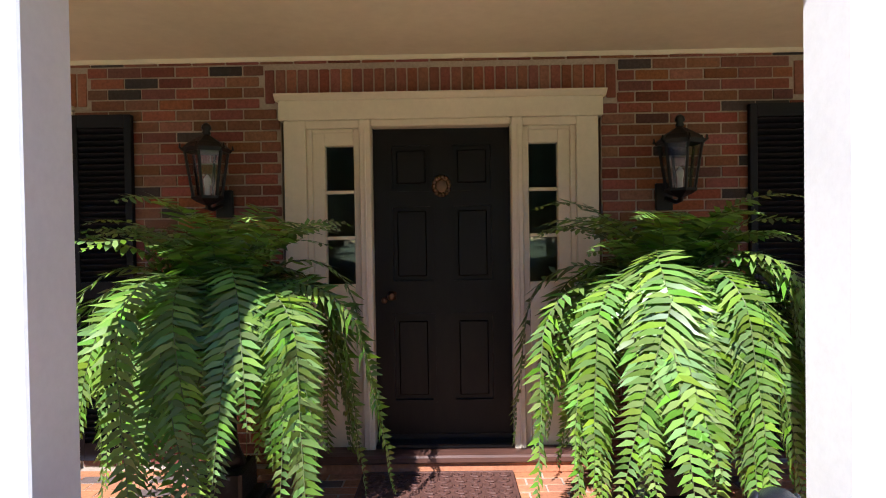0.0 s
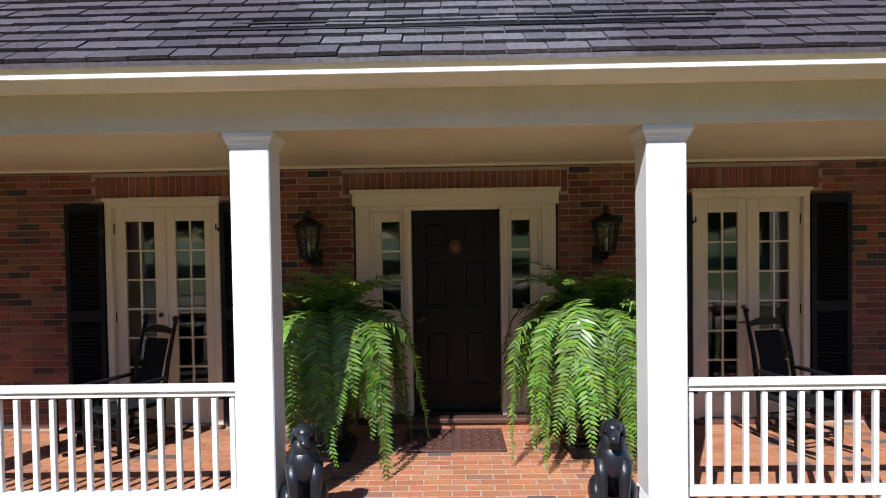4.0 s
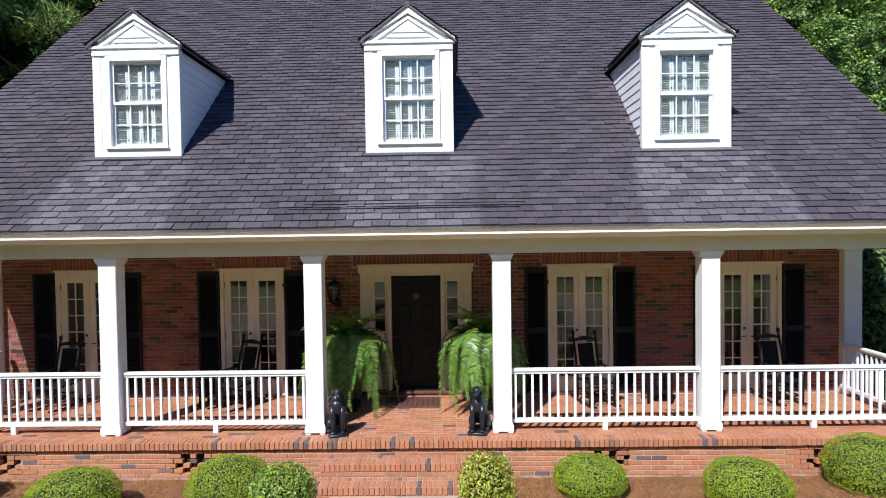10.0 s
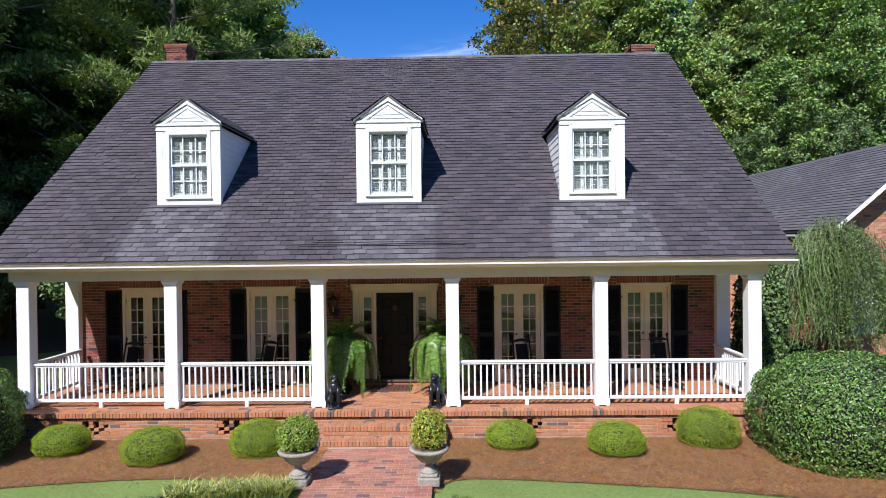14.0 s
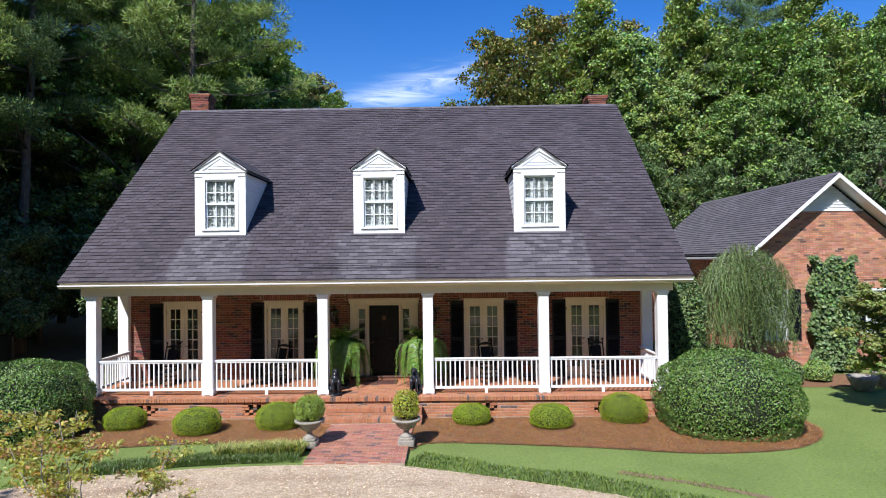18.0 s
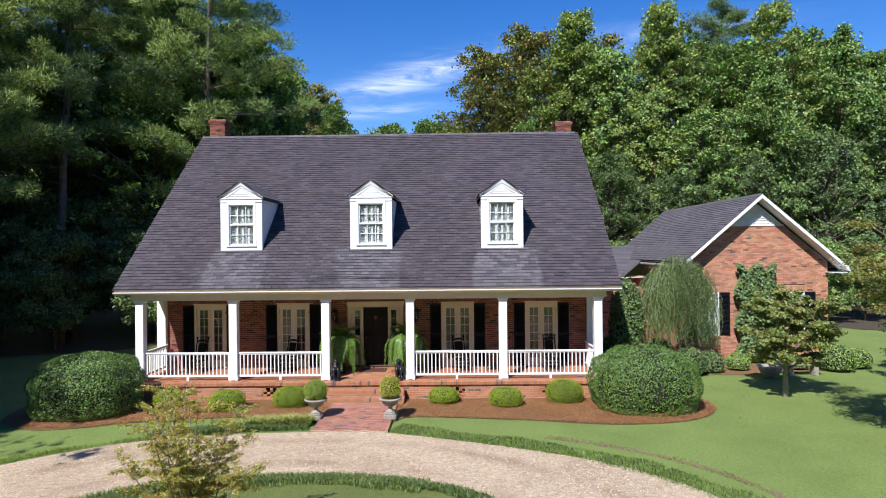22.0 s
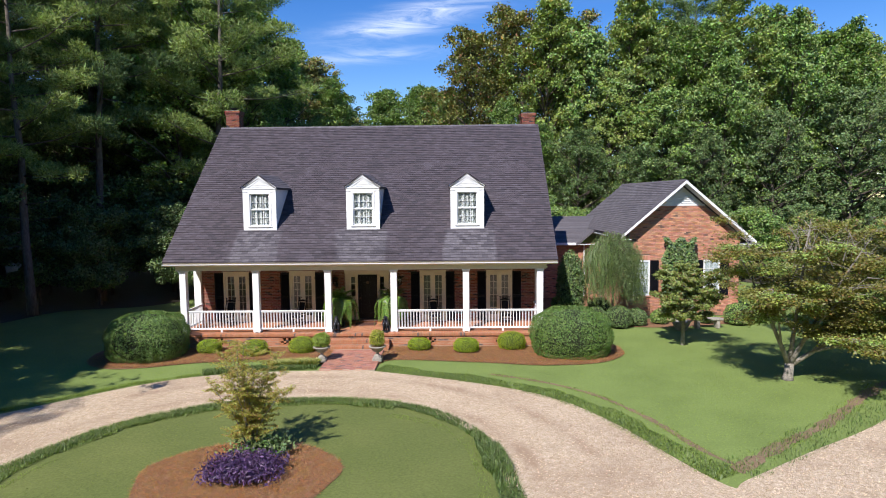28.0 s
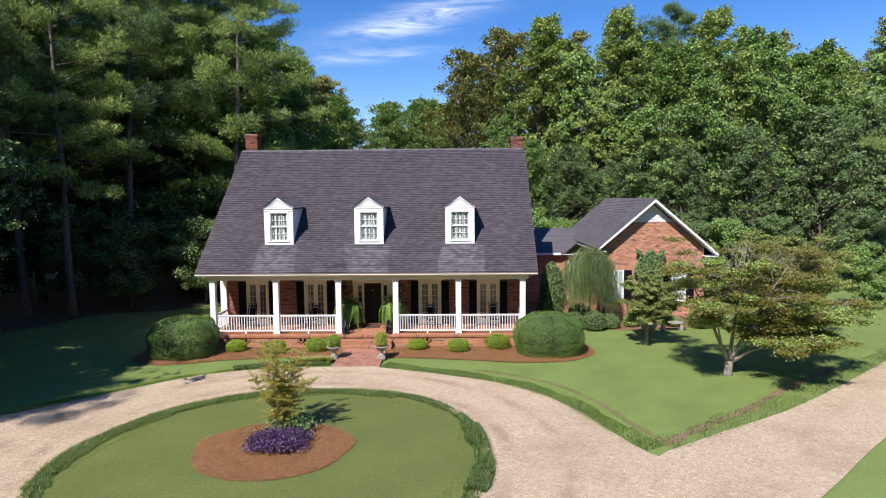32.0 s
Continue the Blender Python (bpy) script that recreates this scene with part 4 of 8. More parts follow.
def lay_tabs():
    order = sorted(tabs, key=lambda q: abs((q[0] + q[1]) / 2) * 0.35 + q[2] * 0.25)
    rest = Geo()
    rg = random.Random(12)
    for i, (x0, x1, r, y) in enumerate(order):
        m = pose((x0 + x1) / 2, y, roof_z(y) - 0.018 + rg.uniform(0, 0.011), TILT + rg.uniform(-1.2, 0.6), rg.uniform(-0.5, 0.5), rg.uniform(-0.8, 0.8))
        w = round(x1 - x0, 2)
        if i < 300:
            if ("tab", w) not in MESHES:
                MESHES["tab", w] = tab_geo(w).mesh("shingle", SHINGLE)
            part("shingle", MESHES["tab", w], SHINGLE, roof, at=m)
        else:
            q = tab_geo(w)
            rest.face_list([m @ Vector(p) for p in q.v], q.f)
    tagged(part("shingles", rest, SHINGLE, roof), kind="stuff")


g = Geo()
for i in range(int(2 * RX / 0.2)):
    x = -RX + i * 0.2
    g.prism([(RIDGE_Y - 0.14, roof_z(RIDGE_Y) - 0.095), (RIDGE_Y, roof_z(RIDGE_Y) + 0.018), (RIDGE_Y + 0.14, roof_z(RIDGE_Y) - 0.095), (RIDGE_Y, roof_z(RIDGE_Y) - 0.01)], x, x + 0.193)
part("ridge_caps", g, SHINGLE2, roof)
vent = thing("roof_strip", label="thin dark strips lying on the lower roof above the door", category="roof strip")
for dz, x0, x1 in ((0.30, -1.66, 1.62), (0.385, -1.45, 1.7)):
    y = ye + dz
    part("strip", Geo().box(((x0 + x1) / 2, y, roof_z(y) + 0.015), (x1 - x0, 0.018, 0.012), 0.003), IRON, vent)


# ---- dormers ----
def dormer(x):
    d = thing("dormer", (x, -0.92, 0), label="white gabled dormer with a double-hung window and lap siding", category="dormer", group="dormers")
    zb, zs = 4.66, DEAVE
    ww, z0, z1 = 0.418, 4.89, 6.215
    g = Geo()
    g.span(-DW, -ww - 0.07, 0, 0.06, zb, zs)
    g.span(ww + 0.07, DW, 0, 0.06, zb, zs)
    g.span(-ww - 0.07, ww + 0.07, 0, 0.06, zb, z0 - 0.03)
    g.span(-ww - 0.07, ww + 0.07, 0, 0.06, z1 + 0.09, zs)
    part("front", g, WHITE, d)
    part("corner_board", Geo().span(-DW - 0.012, -DW + 0.12, -0.006, 0.10, zb, zs, 0.003), WHITE, d)
    part("corner_board", Geo().span(DW - 0.12, DW + 0.012, -0.006, 0.10, zb, zs, 0.003), WHITE, d)
    part("head_band", Geo().span(-DW - 0.015, DW + 0.015, -0.028, 0.0, zs - 0.10, zs + 0.005, 0.006), WHITE, d)
    part("pediment_bed", Geo().span(-DW - 0.05, DW + 0.05, -0.055, 0.03, zs, zs + 0.055, 0.010), WHITE, d)
    zt = zs + 0.055
    part("pediment", Geo().prism([(-DW, zt), (DW, zt), (0, DTOP - 0.03)], 0.0, 0.04, "y"), WHITE, d)
    part("pediment_panel", Geo().prism([(-0.36, zt + 0.055), (0.36, zt + 0.055), (0, zt + 0.32)], -0.022, 0.0, "y"), WHITE, d)
    part("pediment_lap", Geo().prism([(-0.27, zt + 0.125), (0.27, zt + 0.125), (0.20, zt + 0.140), (-0.20, zt + 0.140)], -0.036, -0.022, "y"), WHITE, d)
    for s in (-1, 1):
        part("raking_trim", Geo().prism([(s * (DW + 0.05), zs + 0.045), (s * (DW + 0.05), zs - 0.02 + 0.11), (0, DTOP + 0.005), (0, DTOP - 0.10)], -0.06, 0.02, "y"), WHITE, d)
        part("raking_trim_inner", Geo().prism([(s * (DW - 0.17), zt), (s * (DW - 0.09), zt), (0, DTOP - 0.13), (0, DTOP - 0.185)], -0.035, 0.0, "y"), WHITE, d)
    # cheeks with lap siding
    yend = lambda z: (z - 4.68) / PITCH
    for s in (-1, 1):
        g = Geo().face_list([(s * (DW - 0.03), 0.05, zb), (s * (DW - 0.03), 0.05, zs), (s * (DW - 0.03), yend(zs), zs), (s * (DW - 0.09), 0.05, zb), (s * (DW - 0.09), 0.05, zs), (s * (DW - 0.09), yend(zs), zs)],
                            [(0, 1, 2), (5, 4, 3), (0, 3, 4, 1), (1, 4, 5, 2), (2, 5, 3, 0)])
        part("cheek", g, WHITE, d)
        n = 12
        for i in range(n):
            za, zc = zb + (zs - zb) * i / n, zb + (zs - zb) * (i + 1) / n
            ya, yc = max(0.02, yend(za)), yend(zc)
            x0 = DW - 0.03
            g = Geo().face_list([(s * (x0 + 0.016), 0.10, za), (s * (x0 + 0.016), max(ya, 0.101), za), (s * (x0 + 0.003), yc, zc), (s * (x0 + 0.003), 0.10, zc), (s * x0, 0.10, za), (s * x0, max(ya, 0.101), za)],
                                [(0, 1, 2, 3), (0, 4, 5, 1)])
            part("siding_board", g, WHITE, d)
    # roof of the dormer
    yr = (DTOP - 4.68) / PITCH
    ove = DW + 0.075
    for s in (-1, 1):
        ze = DEAVE + 0.035
        yev = (ze - 4.68) / PITCH
        g = Geo().face_list([(s * ove, -0.085, ze), (0, -0.085, DTOP + 0.045), (0, yr + 0.05, DTOP + 0.045), (s * ove, yev + 0.05, ze), (s * ove, -0.085, ze - 0.035), (0, -0.085, DTOP + 0.01), (0, yr + 0.05, DTOP + 0.01), (s * ove, yev + 0.05, ze - 0.035)],
                            [(0, 1, 2, 3), (7, 6, 5, 4), (0, 4, 5, 1), (0, 3, 7, 4)])
        part("slope", g, SHINGLE2, d)
        nrm = Vector((s * (DTOP - DEAVE), 0, ove)).normalized()
        g = Geo()
        for r in range(6):
            a, b = r / 6, (r + 1.1) / 6
            xa, xb = s * ove * (1 - a), s * ove * (1 - min(b, 1))
            zA, zB = ze + (DTOP + 0.01 - ze) * a, ze + (DTOP + 0.01 - ze) * min(b, 1)
            y1 = yev + (yr - yev) * a
            k = int((y1 + 0.085) / 0.3) + 1
            for i in range(k):
                p, q = -0.09 + i * 0.3 + (0.15 if r % 2 else 0) - 0.15, -0.09 + (i + 1) * 0.3 + (0.15 if r % 2 else 0) - 0.155
                p, q = max(p, -0.09), min(q, y1)
                if q - p > 0.03:
                    g.face_list([Vector((xa, p, zA)) + nrm * 0.052, Vector((xa, q, zA)) + nrm * 0.052, Vector((xb, q, zB)) + nrm * 0.040, Vector((xb, p, zB)) + nrm * 0.040, Vector((xa, p, zA)) + nrm * 0.03, Vector((xa, q, zA)) + nrm * 0.03],
                                [(0, 1, 2, 3), (0, 4, 5, 1)])
        part("shingles", g, SHINGLE2, d)
    part("ridge", Geo().prism([(-0.11, DTOP - 0.005), (0, DTOP + 0.075), (0.11, DTOP - 0.005), (0, DTOP + 0.045)], -0.09, yr, "y"), SHINGLE2, d)
    part("apron_flashing", Geo().box((0, -0.05, 4.668), (2 * DW + 0.06, 0.07, 0.008), 0.003, pose(0, 0, 0, TILT).to_3x3()), SHINGLE2, d)
    # window
    w = new("window")
    w.parent = d
    g = Geo()
    g.span(-ww - 0.075, -ww, -0.022, 0.05, z0 - 0.04, z1 + 0.10, 0.004)
    g.span(ww, ww + 0.075, -0.022, 0.05, z0 - 0.04, z1 + 0.10, 0.004)
    g.span(-ww, ww, -0.030, 0.05, z1, z1 + 0.10, 0.004)
    part("casing", g, WHITE, w)
    part("sill", Geo().span(-ww - 0.09, ww + 0.09, -0.045, 0.05, z0 - 0.075, z0 - 0.035, 0.006), WHITE, w)
    zm = (z0 + z1) / 2
    for za, zc, yy in ((zm - 0.02, z1, 0.030), (z0 - 0.035, zm + 0.02, 0.052)):
        g = Geo()
        g.span(-ww, -ww + 0.04, yy, yy + 0.03, za, zc).span(ww - 0.04, ww, yy, yy + 0.03, za, zc)
        g.span(-ww + 0.04, ww - 0.04, yy, yy + 0.03, za, za + 0.045).span(-ww + 0.04, ww - 0.04, yy, yy + 0.03, zc - 0.04, zc)
        part("sash", g, WHITE, w)
        for i in (-1, 1):
            part("muntin", Geo().span(i * 0.137 - 0.009, i * 0.137 + 0.009, yy + 0.004, yy + 0.024, za + 0.045, zc - 0.04), WHITE, w)
        part("muntin", Geo().span(-ww + 0.04, ww - 0.04, yy + 0.006, yy + 0.022, (za + zc) / 2 - 0.009, (za + zc) / 2 + 0.009), WHITE, w)
        gl = part("pane", Geo().span(-ww + 0.03, ww - 0.03, yy + 0.012, yy + 0.016, za + 0.03, zc - 0.03), GLASS, w)
        gl.visible_shadow = False
    # louvred inside shutters: four leaves in two tiers
    for k in range(4):
        xa, xb = -ww + 0.02 + k * (ww - 0.01) / 2, -ww + 0.02 + (k + 1) * (ww - 0.01) / 2 - 0.004
        for za, zc in ((z0 - 0.02, zm - 0.005), (zm + 0.005, z1)):
            part("inside_shutter", Geo().span(xa, xa + 0.030, 0.10, 0.125, za, zc).span(xb - 0.030, xb, 0.10, 0.125, za, zc).span(xa + 0.030, xb - 0.030, 0.10, 0.125, za, za + 0.05).span(xa + 0.030, xb - 0.030, 0.10, 0.125, zc - 0.05, zc), WHITE, w)
            q, m = Geo(), int((zc - za - 0.10) / 0.036)
            for c in range(m):
                q.box(((xa + xb) / 2, 0.1125, za + 0.068 + c * 0.036), (xb - xa - 0.06, 0.036, 0.005), 0, pose(0, 0, 0, -46).to_3x3())
            tagged(part("louvre_stack", q, WHITE, d), kind="stuff")
            for zh in (za + 0.10, zc - 0.10):
                part("hinge", Geo().span(xb - 0.006, xb + 0.008, 0.093, 0.0995, zh - 0.015, zh + 0.015), IRON, d)
    part("room_back", Geo().span(-DW + 0.1, DW - 0.1, 0.75, 0.78, zb + 0.6, zs), DARKIN, d)
    return d


for x in DORM:
    dormer(x)


def chimney(x, y, top, flue):
    c = thing("chimney", (x, y, 0), label="red brick chimney with a corbelled top on the ridge", category="chimney", group="chimneys")
    g = Geo().span(-0.36, 0.36, -0.32, 0.32, 0.0, top - 0.16)
    part("stack", g, MORTAR, c)
    g = Geo()
    for r in range(int((top - 5.0) / 0.068)):
        z = top - 0.034 - r * 0.068
        out = (0.055, 0.055, 0.035, 0.018)[r] if r < 4 else 0.0
        for lim, side in ((0.375 + out, 0), (0.335 + out, 1)):
            u = -lim - (0.105 if r % 2 else 0.0)
            while u < lim:
                a, b = max(u, -lim), min(u + 0.2, lim)
                if b - a > 0.03:
                    for sg in (-1, 1):
                        if side:
                            g.box((sg * (0.36 + out), (a + b) / 2, z), (0.03, b - a, 0.058))
                        else:
                            g.box(((a + b) / 2, sg * (0.32 + out), z), (b - a, 0.03, 0.058))
                u += 0.21
    tagged(part("brickwork", g, BRICK, c), kind="stuff")
    part("cap_slab", Geo().box((0, 0, top + 0.005), (0.72, 0.64, 0.04), 0.01), STONE, c)
    part("flue", Geo().lathe((0, 0, top + 0.02), [(0.13, 0), (0.13, flue), (0.15, flue + 0.02)], 12), IRON, c)
    part("rain_cap", Geo().lathe((0, 0, top + flue + 0.06), [(0.24, 0), (0.25, 0.015), (0.03, 0.06)], 14), IRON, c, "dark metal rain cap")
    for a in range(4):
        part("cap_leg", Geo().tube([(0.12 * math.cos(a * 1.57), 0.12 * math.sin(a * 1.57), top + flue), (0.16 * math.cos(a * 1.57), 0.16 * math.sin(a * 1.57), top + flue + 0.075)], [0.01, 0.01], 5), IRON, c)


chimney(-8.17, 7.4, 10.78, 0.10)
chimney(7.86, 7.4, 10.47, 0.02)

# ---- front door ----
ent = thing("front_entrance", label="cream front entrance with sidelights and a plain entablature", category="doorway", kind="structure")
DB = 0.695                            # bottom of the door leaf
for s in (-1, 1):
    part("pilaster", Geo().span(s * 0.835, s * 0.972, -0.055, 0.02, FLOOR + 0.09, 2.71, 0.004), CREAM, ent)
    part("pilaster_step", Geo().span(s * 0.80, s * 0.835, -0.035, 0.02, FLOOR + 0.09, 2.66, 0.004), CREAM, ent)
    part("jamb_casing", Geo().span(s * 0.432, s * 0.505, -0.075, 0.10, FLOOR + 0.09, 2.71, 0.008), CREAM, ent)
    part("casing_bead", Geo().span(s * 0.462, s * 0.476, -0.087, -0.075, FLOOR + 0.12, 2.66, 0.003), CREAM, ent)
    part("sidelight_stile", Geo().span(s * 0.505, s * 0.545, -0.02, 0.05, FLOOR + 0.09, 2.66, 0.004), CREAM, ent)
    part("sidelight_stile", Geo().span(s * 0.725, s * 0.80, -0.02, 0.05, FLOOR + 0.09, 2.66, 0.004), CREAM, ent)
    part("sidelight_head", Geo().span(s * 0.545, s * 0.725, -0.02, 0.05, 2.555, 2.66, 0.004), CREAM, ent)
    part("sidelight_top_bead", Geo().span(s * 0.545, s * 0.80, -0.032, -0.02, 2.635, 2.66, 0.004), CREAM, ent)
    part("sidelight_panel", Geo().span(s * 0.545, s * 0.725, -0.012, 0.05, FLOOR + 0.09, 1.69, 0.004), CREAM, ent)
    for z in (1.98, 2.268):
        part("glazing_bar", Geo().span(s * 0.545, s * 0.725, 0.0, 0.035, z - 0.011, z + 0.011, 0.003), CREAM, ent)
    for za, zc in ((1.69, 1.969), (1.991, 2.257), (2.279, 2.555)):
        pn = part("pane", Geo().span(s * 0.545, s * 0.725, 0.016, 0.020, za, zc), GLASS, ent)
        pn.visible_shadow = False
part("head_casing", Geo().span(-0.432, 0.432, -0.072, 0.10, 2.665, 2.71, 0.008), CREAM, ent)
part("frieze", Geo().span(-1.0, 1.0, -0.068, 0.02, 2.71, 2.832, 0.004), CREAM, ent)
for s in (-1, 1):
    part("frieze_end", Geo().span(s * 0.505, s * 0.972, -0.05, 0.02, 2.66, 2.71, 0.004), CREAM, ent)
part("crown", Geo().prism([(0.0, 2.832), (-0.07, 2.832), (-0.105, 2.858), (-0.105, 2.869), (0.0, 2.874)], -1.018, 1.018), CREAM, ent)
part("threshold", Geo().span(-0.83, 0.86, -0.20, 0.12, FLOOR + 0.065, FLOOR + 0.115, 0.012), SILL, ent, "dark reddish wooden threshold")
part("door_saddle", Geo().span(-0.43, 0.43, -0.07, 0.12, FLOOR + 0.115, FLOOR + 0.143, 0.008), IRON, ent)
part("sill_brick", Geo().span(-0.85, 0.88, -0.17, 0.0, FLOOR, FLOOR + 0.065, 0.004), PAVER, ent)

door = thing("front_door", (0, 0.045, DB), label="near-black six-panel front door, closed, with a round bronze knocker", category="door")
DH, DWD = 1.975, 0.432
g = Geo()
PAN = [(-0.335, -0.05, 1.575, 1.885), (0.05, 0.335, 1.575, 1.885), (-0.335, -0.05, 0.985, 1.50), (0.05, 0.335, 0.985, 1.50), (-0.335, -0.05, 0.225, 0.80), (0.05, 0.335, 0.225, 0.80)]
g.span(-DWD, -0.335, 0, 0.04, 0, DH).span(0.335, DWD, 0, 0.04, 0, DH).span(-0.05, 0.05, 0, 0.04, 0, DH)
for a, b in ((0, 0.225), (0.80, 0.985), (1.50, 1.575), (1.885, DH)):
    g.span(-0.335, -0.05, 0, 0.04, a, b).span(0.05, 0.335, 0, 0.04, a, b)
part("door_frame", g, DOORM, door)
for a, b, c, d in PAN:
    p = part("panel", Geo().span(a, b, 0.018, 0.034, c, d), DOORM, door)
    q = Geo()
    q.prism([(a, c), (b, c), (b - 0.022, c + 0.022), (a + 0.022, c + 0.022)], -0.006, 0.02, "y").prism([(a, d), (b, d), (b - 0.022, d - 0.022), (a + 0.022, d - 0.022)], -0.006, 0.02, "y")
    q.prism([(a, c), (a, d), (a + 0.022, d - 0.022), (a + 0.022, c + 0.022)], -0.006, 0.02, "y").prism([(b, c), (b, d), (b - 0.022, d - 0.022), (b - 0.022, c + 0.022)], -0.006, 0.02, "y")
    part("moulding", q, DOORM, p)
    part("raised_field", Geo().span(a + 0.05, b - 0.05, 0.004, 0.02, c + 0.05, d - 0.05, 0.012), DOORM, p)
part("knob", Geo().ball((-0.325, -0.05, 0.915), (0.028, 0.024, 0.028)), BRASS, door, "bronze knob", True)
part("knob_plate", Geo().box((-0.325, -0.008, 0.915), (0.055, 0.016, 0.055), 0.006), BRASS, door)
part("latch", Geo().ball((-0.375, -0.012, 0.885), (0.02, 0.014, 0.02)), BRASS, door, "", True)
g = Geo()
for i in range(14):
    a = 2 * math.pi * i / 14
    g.ball((0.048 * math.cos(a), -0.016, 1.605 + 0.055 * math.sin(a)), (0.017, 0.012, 0.017), 8, 5)
g.ball((0, -0.01, 1.605), (0.047, 0.016, 0.054), 14, 7)
part("knocker", g, BRASS, door, "round bronze knocker", True)
part("kick_sweep", Geo().span(-DWD, DWD, -0.008, 0.0, 0.0, 0.03), IRON, door)

mat_t = thing("doormat", (-0.045, -0.49, FLOOR + 0.003), label="brown scrollwork rubber doormat on the brick floor", category="doormat")
part("backing", Geo().box((0, 0, 0.006), (0.90, 0.60, 0.012), 0.003), RUBBER, mat_t)
g = Geo()
for i in range(10):
    for j in range(7):
        cx, cy = -0.387 + i * 0.086, -0.246 + j * 0.082
        sg = 1 if (i + j) % 2 else -1
        g.tube([(cx + sg * (0.012 + 0.030 * t / 9) * math.cos(t * 0.75), cy + (0.012 + 0.030 * t / 9) * math.sin(t * 0.75), 0.016) for t in range(10)], [0.006] * 10, 5)
tagged(part("scrollwork", g, RUBBER, mat_t), kind="stuff")
part("rim", Geo().span(-0.45, 0.45, 0.282, 0.30, 0.010, 0.020, 0.003).span(-0.45, 0.45, -0.30, -0.282, 0.010, 0.020, 0.003).span(-0.45, -0.432, -0.28, 0.28, 0.010, 0.020, 0.003).span(0.432, 0.45, -0.28, 0.28, 0.010, 0.020, 0.003), RUBBER, mat_t)


# ---- french doors and shutters ----
def french_door(x):
    d = thing("french_door", (x, 0, FLOOR), label="cream double french door with divided glass panes, closed", category="french door", group="french doors")
    for s in (-1, 1):
        part("jamb", Geo().span(s * 0.50, s * 0.565, -0.03, 0.10, 0.02, 2.19, 0.004), CREAM, d)
    part("head", Geo().span(-0.565, 0.565, -0.03, 0.10, 2.19, 2.25, 0.004), CREAM, d)
    part("head_cap", Geo().span(-0.585, 0.585, -0.055, 0.02, 2.25, 2.285, 0.008), CREAM, d)
    part("sill", Geo().span(-0.565, 0.565, -0.09, 0.10, 0.0, 0.035, 0.006), SILL, d)
    for s in (-1, 1):
        lf = part("leaf", Geo().span(s * 0.004, s * 0.105, 0.03, 0.07, 0.035, 2.19, 0.003).span(s * 0.395, s * 0.50, 0.03, 0.07, 0.035, 2.19, 0.003)
                  .span(s * 0.105, s * 0.395, 0.03, 0.07, 0.035, 0.31, 0.003).span(s * 0.105, s * 0.395, 0.03, 0.07, 2.05, 2.19, 0.003), CREAM, d)
        part("kick_panel", Geo().span(s * 0.135, s * 0.365, 0.02, 0.03, 0.085, 0.265, 0.005), CREAM, lf)
        part("muntin", Geo().span(s * 0.25 - 0.009, s * 0.25 + 0.009, 0.036, 0.064, 0.31, 2.05), CREAM, lf)
        for i in range(1, 6):
            z = 0.31 + i * 1.74 / 6
            part("muntin", Geo().span(s * 0.105, s * 0.395, 0.034, 0.066, z - 0.009, z + 0.009), CREAM, lf)
        for i in range(6):
            for c in (0, 1):
                z = 0.31 + i * 1.74 / 6
                a = 0.105 + c * 0.145
                pn = part("pane", Geo().span(s * (a + 0.001), s * (a + 0.144), 0.047, 0.051, z + 0.001, z + 0.289), GLASS, lf)
                pn.matrix_basis = pose(0, 0, 0, 0, 0, 0)
                pn.visible_shadow = False
        for z in (0.30, 1.1, 1.98):
            part("hinge", Geo().box((s * 0.503, 0.022, z), (0.016, 0.018, 0.10), 0.003), IRON, lf)
        part("lever", Geo().tube([(s * 0.055, 0.03, 0.98), (s * 0.055, -0.02, 0.98), (s * 0.055 + s * 0.07, -0.025, 0.98)], [0.009, 0.009, 0.007], 8), BRASS, lf, "dark bronze lever", True)
    part("deadbolt", Geo().ball((-0.055, 0.022, 1.12), (0.024, 0.02, 0.024)), BRASS, d, "", True)
    part("astragal", Geo().span(-0.018, 0.018, 0.018, 0.03, 0.035, 2.19, 0.003), CREAM, d)
    return d


louver = Geo().box((0, 0, 0), (0.292, 0.040, 0.008), 0, pose(0, 0, 0, -42).to_3x3()).mesh("louver", BLACKW)


def shutter(x, side):
    s = thing("shutter", (x, -0.028, FLOOR + 0.06), label="black painted louvered wooden shutter fixed beside a french door", category="shutter", group="shutters")
    H = 2.16
    part("frame", Geo().span(-0.19, -0.145, -0.02, 0.02, 0, H, 0.003).span(0.145, 0.19, -0.02, 0.02, 0, H, 0.003).span(-0.145, 0.145, -0.02, 0.02, 0, 0.11)
         .span(-0.145, 0.145, -0.02, 0.02, H - 0.08, H).span(-0.145, 0.145, -0.02, 0.02, 1.02, 1.12), BLACKW, s)
    for a, b in ((0.11, 1.02), (1.12, H - 0.08)):
        k = int((b - a) / 0.036)
        for i in range(k):
            part("louver", louver, BLACKW, s, at=pose(0, 0.002, a + (i + 0.5) * (b - a) / k))
    for z in (0.25, 1.9):
        part("hinge", Geo().box((-side * 0.18, -0.026, z), (0.05, 0.016, 0.035), 0.003).tube([(-side * 0.20, -0.03, z), (-side * 0.20, -0.085, z), (-side * 0.20, -0.085, z + 0.05)], [0.008, 0.008, 0.007], 6), IRON, s, "iron shutter dog")
    part("backing", Geo().span(-0.145, 0.145, 0.016, 0.020, 0.1, H - 0.06), BLACKW, s)


